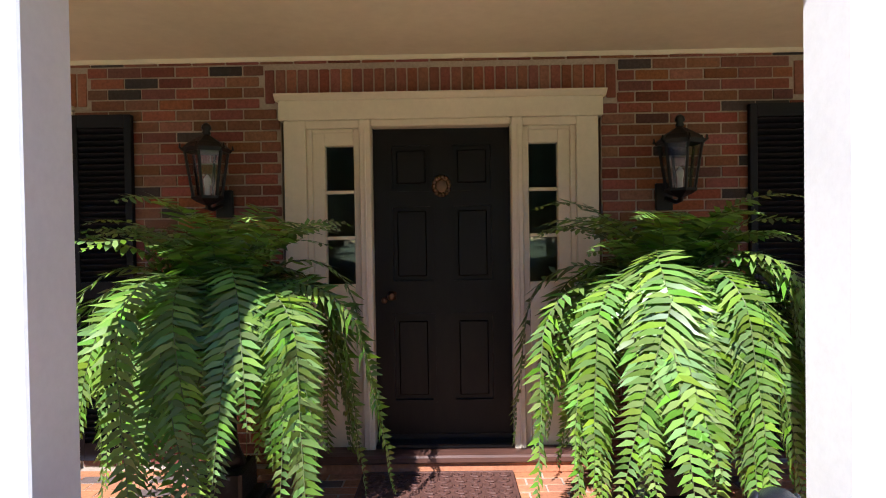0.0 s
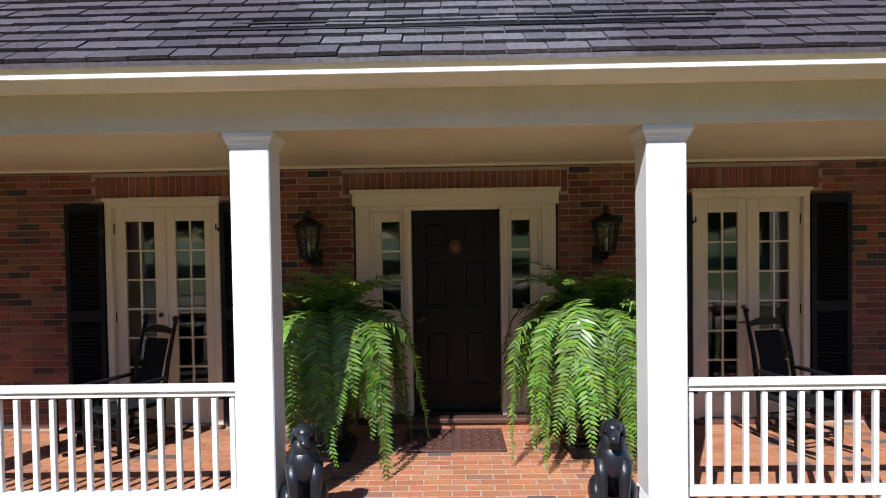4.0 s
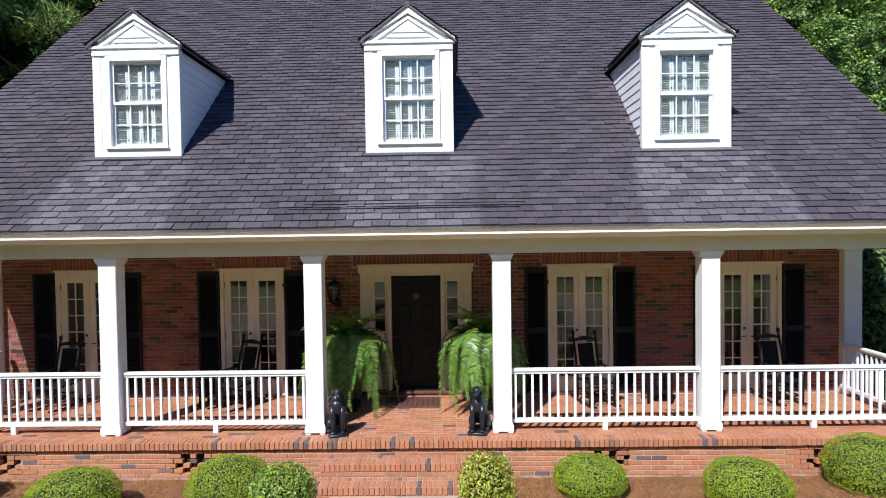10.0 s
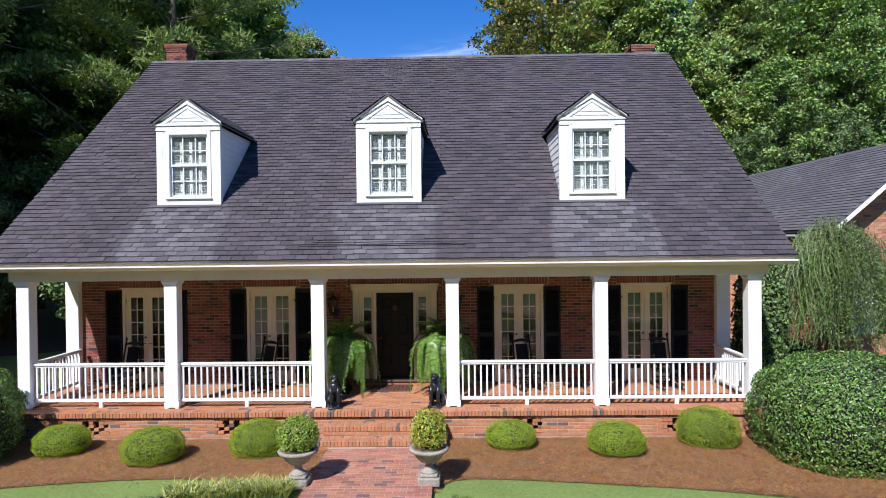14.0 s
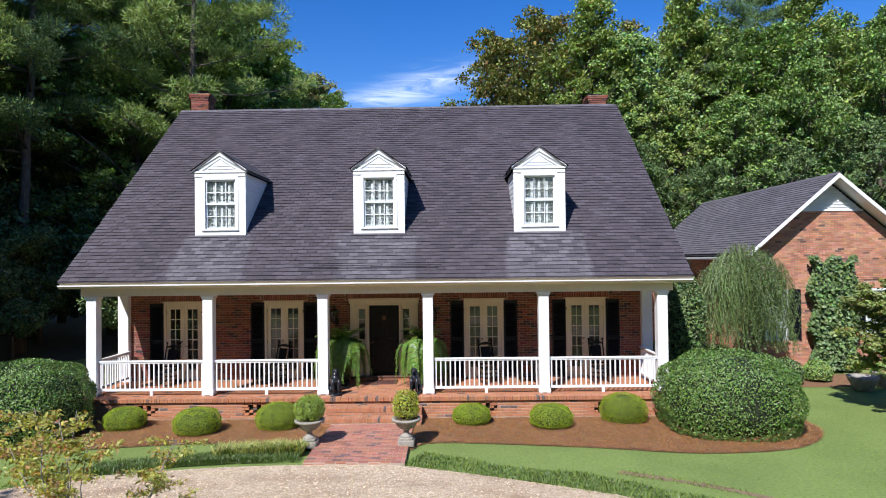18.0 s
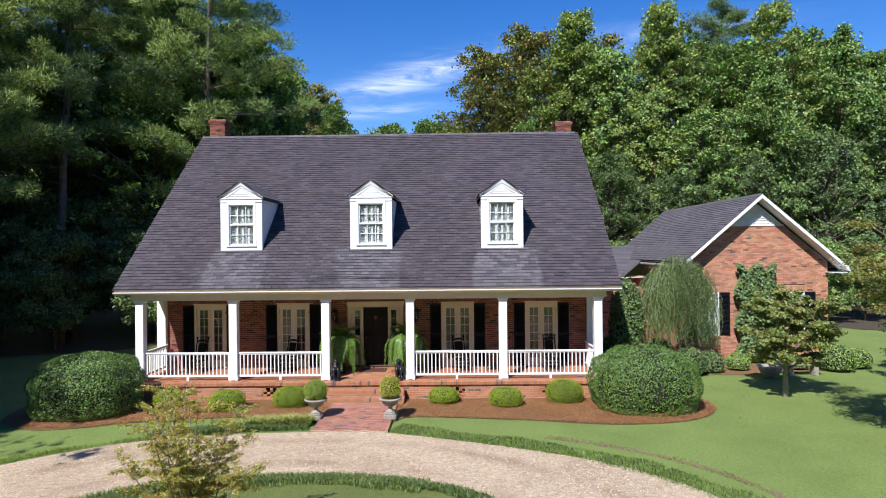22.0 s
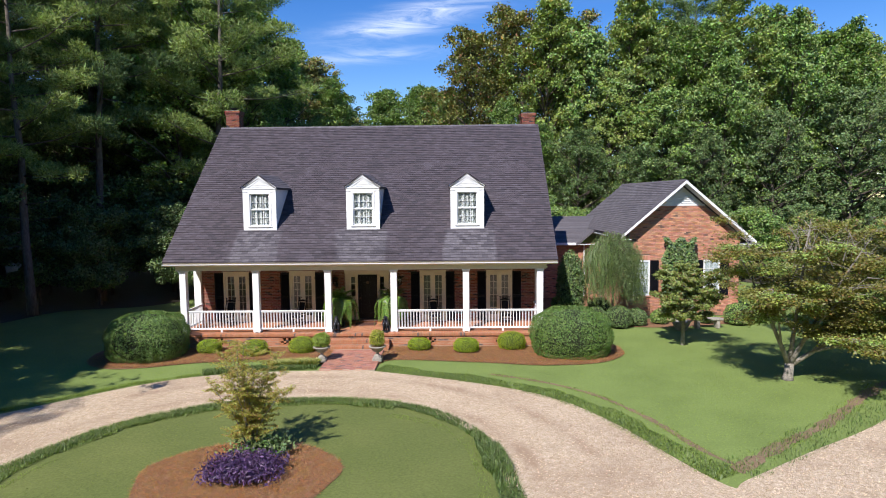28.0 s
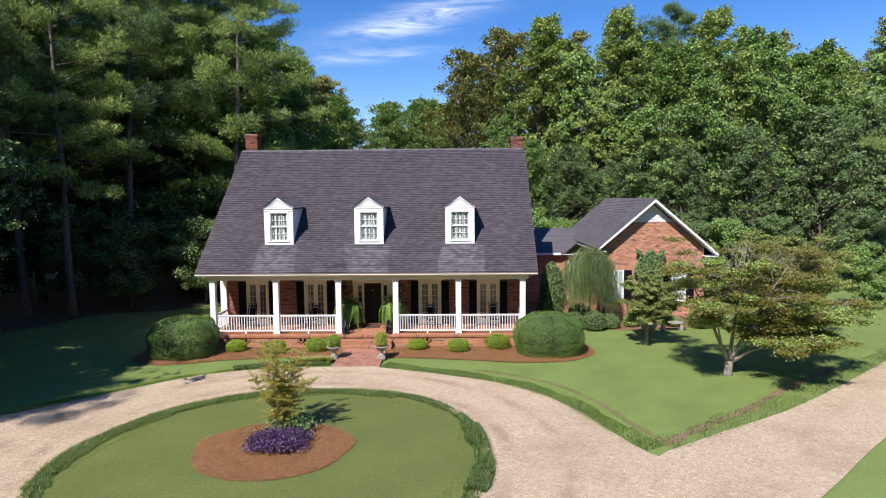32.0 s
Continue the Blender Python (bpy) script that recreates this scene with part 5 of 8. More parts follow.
fd = french_door(DOORS[0])
for x in DOORS[1:]:
    copy_thing(fd, pose(x, 0, FLOOR))
for x in DOORS:
    shutter(x - 0.765, -1)
    shutter(x + 0.765, 1)


# ---- wall lanterns ----
def lantern(x, side):
    L = thing("wall_lantern", (x, -0.171, 2.245), label="black iron carriage lantern on the brick wall with clear glass", category="wall lantern", group="wall lanterns")
    L.scale = (0.90, 0.90, 0.78)
    part("wall_plate", Geo().box((side * 0.05, 0.175, -0.05), (0.12, 0.03, 0.22), 0.008), IRON, L)
    part("arm", Geo().tube([(side * 0.04, 0.17, -0.06), (0, 0.08, -0.10), (0, 0.0, -0.09), (0, 0.0, -0.02)], [0.016, 0.016, 0.018, 0.024], 8), IRON, L, "", True)
    b, t, h = 0.092, 0.138, 0.345
    for i in range(6):
        a = math.pi * (i + 0.5) / 3
        a2 = math.pi * (i + 1.5) / 3
        part("corner_bar", Geo().tube([(b * math.cos(a), b * math.sin(a), 0.0), (t * math.cos(a), t * math.sin(a), h)], [0.0105, 0.0105], 5), IRON, L)
        k = 0.95
        pn = part("pane", Geo().face_list([(k * b * math.cos(a), k * b * math.sin(a), 0.0), (k * b * math.cos(a2), k * b * math.sin(a2), 0.0), (k * t * math.cos(a2), k * t * math.sin(a2), h), (k * t * math.cos(a), k * t * math.sin(a), h)], [(0, 1, 2, 3)]), LGLASS, L)
        pn.visible_shadow = False
        part("finial_tip", Geo().tube([(t * 1.04 * math.cos(a), t * 1.04 * math.sin(a), h), (t * 1.22 * math.cos(a), t * 1.22 * math.sin(a), h + 0.02), (t * 1.20 * math.cos(a), t * 1.20 * math.sin(a), h + 0.05)], [0.012, 0.010, 0.004], 5), IRON, L)
    part("floor_plate", Geo().lathe((0, 0, -0.03), [(0.02, -0.04), (0.07, -0.015), (0.104, 0.01), (0.104, 0.03)], 6), IRON, L)
    part("hood", Geo().lathe((0, 0, h), [(t * 1.10, -0.01), (t * 1.12, 0.02), (t * 0.85, 0.06), (0.05, 0.105), (0.03, 0.12)], 6), IRON, L)
    part("finial", Geo().lathe((0, 0, h + 0.12), [(0.018, 0.0), (0.03, 0.02), (0.022, 0.035), (0.034, 0.055), (0.028, 0.08), (0.008, 0.10)], 10), IRON, L, "", True)
    part("candle", Geo().lathe((0, 0, 0.0), [(0.018, 0.0), (0.018, 0.08), (0.022, 0.09), (0.024, 0.13), (0.006, 0.165)], 10), BULB, L, "white bulb on a candle sleeve", True)


lantern(-1.405, 1)
lantern(1.428, -1)


# ---- rocking chairs and side tables ----
def rocking_chair(x, y, rz):
    c = thing("rocking_chair", (x, y, FLOOR + 0.03), rz, label="black wooden rocking chair with woven back and seat on the porch", category="rocking chair", group="rocking chairs")
    for s in (-1, 1):
        X = s * 0.215
        part("rocker", Geo().tube([(X, -0.48 + i * 0.104, -0.005 + 0.30 * (abs(-0.48 + i * 0.104 + 0.02) ** 2.0) * 0.75) for i in range(11)], [0.019] * 11, 6), CHAIRM, c)
        part("back_post", Geo().tube([(X, 0.22, 0.04), (X, 0.23, 0.40), (X * 0.98, 0.30, 0.80), (X * 0.96, 0.40, 1.17)], [0.020, 0.023, 0.021, 0.018], 8), CHAIRM, c, "", True)
        part("post_finial", Geo().lathe((X * 0.96, 0.405, 1.165), [(0.015, 0), (0.026, 0.012), (0.018, 0.028), (0.030, 0.05), (0.024, 0.075), (0.006, 0.09)], 10), CHAIRM, c, "", True)
        part("front_leg", Geo().tube([(X * 1.05, -0.26, 0.02), (X * 1.05, -0.26, 0.20), (X * 1.05, -0.26, 0.40), (X * 1.05, -0.26, 0.63)], [0.019, 0.024, 0.022, 0.019], 8), CHAIRM, c, "", True)
        part("arm", Geo().box((X * 1.07, -0.045, 0.645), (0.085, 0.60, 0.026), 0.010), CHAIRM, c)
        for z in (0.13, 0.24):
            part("side_rung", Geo().tube([(X, -0.26, z), (X, 0.22, z)], [0.011, 0.011], 6), CHAIRM, c)
    for z in (0.14, 0.27):
        part("front_rung", Geo().tube([(-0.225, -0.26, z), (0.225, -0.26, z)], [0.012, 0.012], 6), CHAIRM, c)
    part("back_rung", Geo().tube([(-0.215, 0.22, 0.2), (0.215, 0.22, 0.2)], [0.012, 0.012], 6), CHAIRM, c)
    part("seat", Geo().box((0, -0.02, 0.40), (0.44, 0.48, 0.04), 0.015), WEAVE, c, "woven seat")
    mt = pose(0, 0, 0, -14.8).to_3x3()
    part("woven_back", Geo().box((0, 0.31, 0.79), (0.29, 0.014, 0.47), 0.006, mt), WEAVE, c, "woven back panel")
    crest, n = [(-0.20, 1.06), (-0.1, 1.075), (0.1, 1.075), (0.20, 1.06)][::-1], 10
    for i in range(n):
        a = -0.20 + 0.40 * i / (n - 1)
        crest.append((a, 1.10 + 0.055 * math.cos(a / 0.20 * math.pi / 2)))
    part("crest_rail", Geo().prism(crest, 0.375, 0.40, "y"), CHAIRM, c)
    part("lower_back_rail", Geo().box((0, 0.255, 0.50), (0.40, 0.022, 0.05), 0.006), CHAIRM, c)
    return c


rc = rocking_chair(-2.96, -0.62, -24)
LOW = Matrix.Diagonal((0.95, 0.95, 0.90, 1.0))
rc.matrix_basis = rc.matrix_basis @ LOW
for x, y, rz in ((2.97, -0.62, 15), (-6.02, -0.60, -5), (6.02, -0.60, 5)):
    c = copy_thing(rc, Matrix.Identity(4))
    c.matrix_basis = pose(x, y, FLOOR + 0.027, 0, 0, rz) @ LOW


def side_table(x, y):
    t = thing("side_table", (x, y, FLOOR), label="small black wooden side table between porch chairs", category="side table", group="side tables")
    part("tabletop", Geo().box((0, 0, 0.50), (0.46, 0.42, 0.025), 0.006), CHAIRM, t)
    part("shelf", Geo().box((0, 0, 0.17), (0.38, 0.34, 0.02), 0.004), CHAIRM, t)
    for sx in (-1, 1):
        for sy in (-1, 1):
            part("leg", Geo().box((sx * 0.19, sy * 0.17, 0.243), (0.035, 0.035, 0.487), 0.004), CHAIRM, t)
    return t


st = side_table(-3.38, -0.50)
copy_thing(st, pose(4.02, -0.50, FLOOR))


# ---- dog statues (one plain shape each) ----
def dog_statue(x, y, rz):
    g = Geo()
    g.box((0, 0.0, 0.025), (0.25, 0.38, 0.05), 0.015)
    g.tube([(0, 0.14, 0.13), (0, 0.12, 0.22), (0, 0.06, 0.33), (0, 0.0, 0.44), (0, -0.05, 0.53), (0, -0.085, 0.62)], [0.085, 0.112, 0.105, 0.104, 0.080, 0.060], 16)
    g.ball((0, -0.065, 0.43), (0.098, 0.085, 0.135), 16, 10)
    g.ball((0, -0.095, 0.668), (0.058, 0.082, 0.056), 16, 10)
    g.tube([(0, -0.13, 0.660), (0, -0.18, 0.638), (0, -0.222, 0.618), (0, -0.236, 0.612)], [0.044, 0.034, 0.029, 0.016], 12)
    for s in (-1, 1):
        g.tube([(s * 0.066, -0.085, 0.45), (s * 0.066, -0.115, 0.32), (s * 0.060, -0.125, 0.18), (s * 0.060, -0.135, 0.06)], [0.050, 0.036, 0.029, 0.027], 10)
        g.ball((s * 0.060, -0.155, 0.068), (0.034, 0.048, 0.024), 10, 6)
        g.ball((s * 0.098, 0.075, 0.15), (0.052, 0.115, 0.105), 14, 9)
        g.ball((s * 0.105, -0.02, 0.068), (0.032, 0.075, 0.026), 10, 6)
        g.ball((s * 0.060, -0.070, 0.645), (0.015, 0.036, 0.062), 12, 8, pose(0, 0, 0, 0, s * -10, 0).to_3x3())
    g.tube([(0.03, 0.18, 0.09), (0.10, 0.19, 0.075), (0.13, 0.10, 0.07)], [0.024, 0.02, 0.012], 8)
    ob = part("dog_statue", g, STATUE, None, smooth=True, at=pose(x, y, FLOOR, 0, 0, rz) @ Matrix.Diagonal((1.08, 1.04, 0.94, 1.0)))
    tagged(ob, "black cast sitting dog statue on a low plinth", "statue", "dog statues")


dog_statue(-1.03, -2.06, 16)
dog_statue(1.0, -2.03, -12)

# ---- ferns on stands ----
def frond(reach, hang, rise, seed, upright=False):
    """One frond in its own plane, growing along +x: it arches out by reach and hangs down; stem and two rows of leaflets."""
    rg = random.Random(seed)
    arc, k = [Vector((0, 0, 0))], 16
    for i in range(k):
        a = rise - (rise + (0.45 if upright else 1.46)) * ((i + 0.5) / k) ** 1.15
        arc.append(arc[-1] + Vector((math.cos(a), 0, math.sin(a))))
    sc = reach / max(0.1, arc[-1].x)
    line = [p * sc for p in arc]
    m, sway = max(4, int(hang / 0.05)), rg.uniform(-0.10, 0.10)
    for i in range(m if not upright else 0):
        line.append(line[-1] + Vector((rg.uniform(-0.004, 0.012), sway * 0.05 * (i / m), -hang / m)))
    seg = [0.0]
    for a, b in zip(line, line[1:]):
        seg.append(seg[-1] + (b - a).length)
    L = seg[-1]

    def at(q):
        i = max(0, min(len(line) - 2, next((c for c in range(len(seg) - 1) if seg[c + 1] >= q), len(seg) - 2)))
        return line[i].lerp(line[i + 1], (q - seg[i]) / (seg[i + 1] - seg[i]))

    n = max(18, int(L / 0.031))
    V, T, y = [], [], Vector((0, 1, 0))
    for i in range(3, n):
        t = i / n
        p, d = at(L * t), (at(min(L, L * t + 0.02)) - at(L * t - 0.02)).normalized()
        up = d.cross(y).normalized() * -1
        ln = 0.122 * min(1, 0.35 + t * 3.2) * min(1, ((1 - t) / 0.55) ** 0.65) + 0.006
        for sd in (-1, 1):
            w = 0.0122 * (0.55 + 0.6 * min(1, ln / 0.08))
            out = (y * sd + d * rg.uniform(0.26, 0.46) + up * rg.uniform(-0.30, 0.22)).normalized()
            base = p + d * (0.010 if sd > 0 else 0)
            ll = ln * rg.uniform(0.84, 1.08)
            tip = base + out * ll - Vector((0, 0, 0.22 * ll)) - up * ll * 0.10
            mid = base + out * ll * 0.48 + up * 0.005
            q = len(V)
            V += [base - d * w * 0.6, base + d * w * 0.6, mid + d * w, mid - d * w, tip]
            T += [(q, q + 1, q + 2), (q, q + 2, q + 3), (q + 3, q + 2, q + 4)]
    pts = [at(L * c / 14) for c in range(15)]
    st = Geo().tube(pts, [0.0042 - 0.0032 * c / 14 for c in range(15)], 4)
    return [tuple(v) for v in V], T, st


FRONDS, CROWNS = [], []
frg = random.Random(21)
for i in range(26):
    V, T, stg = frond(frg.choice((0.24, 0.31, 0.38, 0.45, 0.52, 0.57)), frg.uniform(0.34, 1.04), frg.uniform(0.40, 1.10), 100 + i)
    FRONDS.append((tri_mesh("frond", FERN, V, T), stg.mesh("stem", FERNST)))
for i in range(8):
    V, T, stg = frond(frg.uniform(0.36, 0.66), 0.0, frg.uniform(1.25, 1.50), 160 + i, True)
    CROWNS.append((tri_mesh("frond", FERN, V, T), stg.mesh("stem", FERNST)))


def fern(x, y, seed, label):
    rg = random.Random(seed)
    f = thing("potted_fern", (x, y, FLOOR), rg.uniform(0, 90), label=label, category="fern", group="ferns by the door")
    m = pose(0, 0, 0, 0, 0, -math.degrees(f.rotation_euler.z)).to_3x3()
    part("plinth", Geo().box((0, 0, 0.05), (0.40, 0.40, 0.10), 0.012, m).box((0, 0, 0.12), (0.34, 0.34, 0.04), 0.010, m).box((0, 0, 0.22), (0.26, 0.26, 0.16), 0.015, m), IRON, f, "black square stepped plinth")
    part("plant_stand", Geo().lathe((0, 0, 0.30), [(0.11, 0.0), (0.09, 0.05), (0.07, 0.12), (0.065, 0.32), (0.08, 0.42), (0.13, 0.49), (0.19, 0.56), (0.23, 0.66), (0.24, 0.76), (0.255, 0.79), (0.25, 0.82), (0.21, 0.81)], 20), IRON, f, "black urn", True)
    part("soil", Geo().lathe((0, 0, 1.09), [(0.20, 0), (0.20, 0.015), (0.05, 0.03)], 16), DIRT, f)
    for i in range(144):
        top = i >= 110
        me, stm = (CROWNS if top else FRONDS)[rg.randrange(8 if top else 26)]
        a = i * 2.39996 + rg.uniform(-0.25, 0.25)
        r = rg.uniform(0.03, 0.15)
        m = Matrix.Translation((r * math.cos(a), r * math.sin(a), 1.11 + rg.uniform(0.0, 0.06))) @ pose(0, 0, 0, rg.uniform(-16, 16), rg.uniform(-9, 7), math.degrees(a)) @ Matrix.Scale(rg.uniform(0.88, 1.12), 4)
        fr_ = part("frond", me, FERN, f, at=m)
        part("stem", stm, FERNST, fr_)
    g = Geo()
    for i in range(9):
        a, q = rg.uniform(0, 6.28), rg.uniform(0.18, 0.34)
        p = Vector((q * math.cos(a), q * math.sin(a), 1.1))
        line = [p]
        for c in range(8):
            p = p + Vector((rg.uniform(-0.03, 0.03), rg.uniform(-0.03, 0.03), -rg.uniform(0.06, 0.13)))
            line.append(p)
        g.tube(line, [0.0016] * len(line), 3)
    tagged(part("wiry_tangle", g, FERNST, f, "thin wiry runners hanging below the fronds"), kind="stuff")
    return f


fern(-1.11, -0.80, 5, "large green sword fern in a black stand, drooping fronds")
fern(1.13, -0.78, 9, "large bright sunlit sword fern in a black stand")


# ---- clipped shrubs ----
def dome(rx, ry, rz, flat, n, seed, low=-0.25):
    """Points and outward ways over a clipped mound."""
    rg = np.random.default_rng(seed)
    u = rg.normal(size=(n * 2, 3))
    u /= np.linalg.norm(u, axis=1)[:, None]
    u = u[u[:, 2] > low][:n]
    e = flat
    q = np.sign(u) * np.abs(u) ** e
    q /= (np.abs(q) ** (2 / e)).sum(1)[:, None] ** (e / 2)
    bumps = 1 + 0.03 * np.sin(u[:, 0] * 9 + seed) * np.cos(u[:, 1] * 8) + 0.025 * np.sin(u[:, 2] * 13 + seed * 2)
    p = q * np.array([rx, ry, rz]) * (bumps * rg.uniform(0.93, 1.015, len(q)))[:, None]
    return p, u


def clipped(name, label, cat, group, x, y, z, rx, ry, rz, leaf, n, material, seed, flat=0.85, low=-0.35, up=0.0):
    t = thing(name, (x, y, z), label=label, category=cat, group=group)
    p, u = dome(rx, ry, rz, flat, n, seed, low)
    p[:, 2] += up
    part("foliage", leaf_mesh("foliage", material, p, leaf, 0.55, 0.2, np.random.default_rng(seed), u), material, t)
    # solid core; its dark colour stands for the shade between leaves
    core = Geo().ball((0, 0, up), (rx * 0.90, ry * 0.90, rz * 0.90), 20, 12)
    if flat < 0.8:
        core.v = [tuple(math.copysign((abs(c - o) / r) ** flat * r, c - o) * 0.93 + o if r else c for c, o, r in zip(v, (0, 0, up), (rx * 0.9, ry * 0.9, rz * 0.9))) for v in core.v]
    part("twig_core", core, INNER_SHADE, t, "near-black core painted as the shade among the inner twigs", True)
    part("trunk", Geo().tube([(0, 0, 0), (0, 0, max(0.1, up))], [0.03, 0.02], 6), BARK, t)
    return t


for i, (x, y, r, h) in enumerate(((-5.85, -3.13, 0.47, 0.47), (-3.94, -3.56, 0.52, 0.55), (-2.18, -3.17, 0.51, 0.56), (2.40, -2.86, 0.46, 0.42), (4.25, -3.23, 0.50, 0.50), (6.06, -2.76, 0.55, 0.63))):
    clipped("boxwood", "round clipped boxwood in the pine straw bed", "shrub", "boxwoods along the porch", x, y, 0.05, r, r * 0.95, h * 0.62, 0.018, 20000, BOX, 30 + i, 0.9, -0.55, h * 0.38)
clipped("holly_hedge", "big rounded clipped dark holly at the porch corner", "hedge", "corner hedges", -7.95, -3.72, 0.03, 1.43, 1.38, 1.06, 0.048, 36000, HEDGE, 50, 0.80, -0.8, 0.66)
clipped("holly_hedge", "big rounded clipped sunlit holly at the porch corner", "hedge", "corner hedges", 8.27, -3.42, 0.03, 1.54, 1.38, 1.06, 0.048, 36000, HEDGE, 51, 0.80, -0.8, 0.66)



# ---- stone urns by the walk ----
def urn(x, y, seed, col, wide, tall, loose):
    t = thing("garden_urn", (x, y, 0.05), label="mossy grey stone urn planted with clipped boxwood", category="urn", group="walk urns")
    part("plinth", Geo().box((0, 0, 0.07), (0.34, 0.34, 0.14), 0.015).box((0, 0, 0.165), (0.28, 0.28, 0.05), 0.012), STONE, t)
    part("foot", Geo().lathe((0, 0, 0.19), [(0.13, 0), (0.13, 0.02), (0.07, 0.06), (0.055, 0.12), (0.075, 0.15)], 20), STONE, t, "", True)
    part("bowl", Geo().lathe((0, 0, 0.34), [(0.07, 0), (0.15, 0.03), (0.21, 0.09), (0.235, 0.15), (0.25, 0.17), (0.30, 0.185), (0.315, 0.215), (0.30, 0.24), (0.25, 0.235), (0.24, 0.20)], 28), STONE, t, "", True)
    part("soil", Geo().lathe((0, 0, 0.53), [(0.24, 0), (0.24, 0.02), (0.05, 0.04)], 16), DIRT, t)
    p, u = dome(wide, wide, tall, 0.95, 4200, seed, -0.6)
    p *= np.random.default_rng(seed).uniform(0.80, 1.0 + loose, len(p))[:, None]
    p[:, 2] += 0.56 + tall * 0.85
    part("foliage", leaf_mesh("foliage", col, p, 0.038, 0.5, 0.2, np.random.default_rng(seed), u, spread=1.4), col, t, "clipped boxwood")
    # dark ball painted as the shade within the urn plant
    part("twig_core", Geo().ball((0, 0, 0.55 + tall * 0.8), (wide * 0.8, wide * 0.8, tall * 0.8), 14, 9), INNER_SHADE, t, "", True)


urn(-1.06, -4.80, 61, URNBOX, 0.30, 0.27, 0.12)
urn(0.97, -4.74, 62, BOXY, 0.25, 0.31, 0.20)



# ---- grass edges, lawn blades, straw, pebbles ----
def blades(name, bases, height, lean, width, material, seed, tags):
    rg = np.random.default_rng(seed + 1000)
    B = np.asarray(bases, float)
    n = len(B)
    a = rg.uniform(0, 2 * np.pi, n)
    d = np.stack([np.cos(a), np.sin(a), np.zeros(n)], 1)
    s = np.stack([-np.sin(a), np.cos(a), np.zeros(n)], 1)
    H = (height * rg.uniform(0.55, 1.15, n))[:, None]
    Wd = width * rg.uniform(0.7, 1.2, n)[:, None]
    ln = lean * rg.uniform(0.4, 1.3, n)[:, None]
    z = np.array([0, 0, 1.0])
    mid = B + z * H * 0.7 + d * H * ln * 0.4
    tip = B + z * H * 0.92 + d * H * ln * 1.1
    V = np.stack([B - s * Wd, B + s * Wd, mid + s * Wd * 0.9, mid - s * Wd * 0.9, tip], 1).reshape(-1, 3)
    F = np.arange(n)[:, None] * 5
    T = np.concatenate([F + [0, 1, 2], F + [0, 2, 3], F + [3, 2, 4]], 1).reshape(-1, 3)
    ob = new(name, tri_mesh(name, material, V, T))
    return tagged(ob, *tags, kind="stuff")


def along(line, width, n, seed, z, clump=0):
    """Random places in a band that follows a line."""
    rg = np.random.default_rng(seed)
    P = np.asarray([(p[0], p[1]) for p in line], float)
    seg = np.linalg.norm(np.diff(P, axis=0), axis=1)
    cum = np.concatenate([[0], np.cumsum(seg)])
    t = rg.uniform(0, cum[-1], n)
    i = np.clip(np.searchsorted(cum, t) - 1, 0, len(seg) - 1)
    f = (t - cum[i]) / seg[i]
    q = P[i] + (P[i + 1] - P[i]) * f[:, None]
    d = (P[i + 1] - P[i]) / seg[i][:, None]
    nrm = np.stack([-d[:, 1], d[:, 0]], 1)
    wv = np.sin(t * 2.3) * 0.12 + np.sin(t * 6.1 + 1) * 0.06
    q = q + nrm * (rg.uniform(-0.5, 0.5, n) * width * (1 + wv) + wv * 0.3 * width)[:, None]
    keep = np.ones(n, bool)
    if clump:
        keep = (np.sin(t * 1.9 + seed) + np.sin(t * 4.7) * 0.6 + rg.uniform(-1.5, 1.5, n)) > -clump
    q = q[keep]
    return np.concatenate([q, np.full((len(q), 1), z)], 1)


EDGE_R = [(1.15, -5.55), (2.6, -6.25), (3.9, -6.75), (5.55, -7.65), (6.95, -8.8), (7.95, -10.3), (8.6, -11.9), (9.1, -13.3), (9.6, -14.2)]
EDGE_R2 = [(9.9, -14.0), (12.0, -12.55), (15.4, -10.2), (21.8, -4.9), (34, 5)]
EDGE_L = [(-4.9, -6.2), (-3.4, -5.7), (-2.2, -5.5), (-1.1, -5.45)]
EDGE_L2 = [(-11.5, -12.0), (-8.6, -9.35), (-6.7, -7.4), (-4.9, -6.35)]
g_tags = ("tufted dark green lilyturf edging the drive", "edging grass")
blades("edging_grass", along(EDGE_R, 0.75, 9000, 71, 0.0, 0.9), 0.085, 0.9, 0.006, LIRI, 71, g_tags)
blades("edging_grass", along(EDGE_R, 0.90, 18000, 171, 0.0, 1.2), 0.055, 0.9, 0.006, BLADE, 171, g_tags)
blades("edging_grass", along(EDGE_R2, 1.0, 12000, 72, 0.02, 0.9), 0.07, 0.8, 0.006, LIRI, 72, g_tags)
blades("edging_grass", along(EDGE_L, 0.55, 9000, 73, 0.03, 1.0), 0.13, 0.8, 0.006, LIRI, 73, g_tags)
blades("edging_grass", along([(-2.9, -5.35), (-2.0, -5.2), (-1.1, -5.15)], 0.42, 3400, 74, 0.05, 0.8), 0.22, 0.9, 0.008, VARI, 74, ("pale variegated lilyturf edging the drive", "edging grass"))
isle_line = [(p[0], p[1]) for p in ISLE]
blades("edging_grass", along(isle_line[:54], 0.40, 20000, 75, 0.03, 0.6), 0.10, 0.8, 0.006, LIRI, 75, g_tags)
blades("edging_grass", along(isle_line[14:54], 0.62, 16000, 175, 0.03, 1.0), 0.085, 0.9, 0.006, TUFT, 175, ("patchy mid-green grass in the island edging", "edging grass"))
blades("edging_grass", along([isle_line[i % 90] for i in range(82, 94)], 0.55, 10000, 76, 0.03, 0.6), 0.14, 0.75, 0.006, LIRI, 76, g_tags)
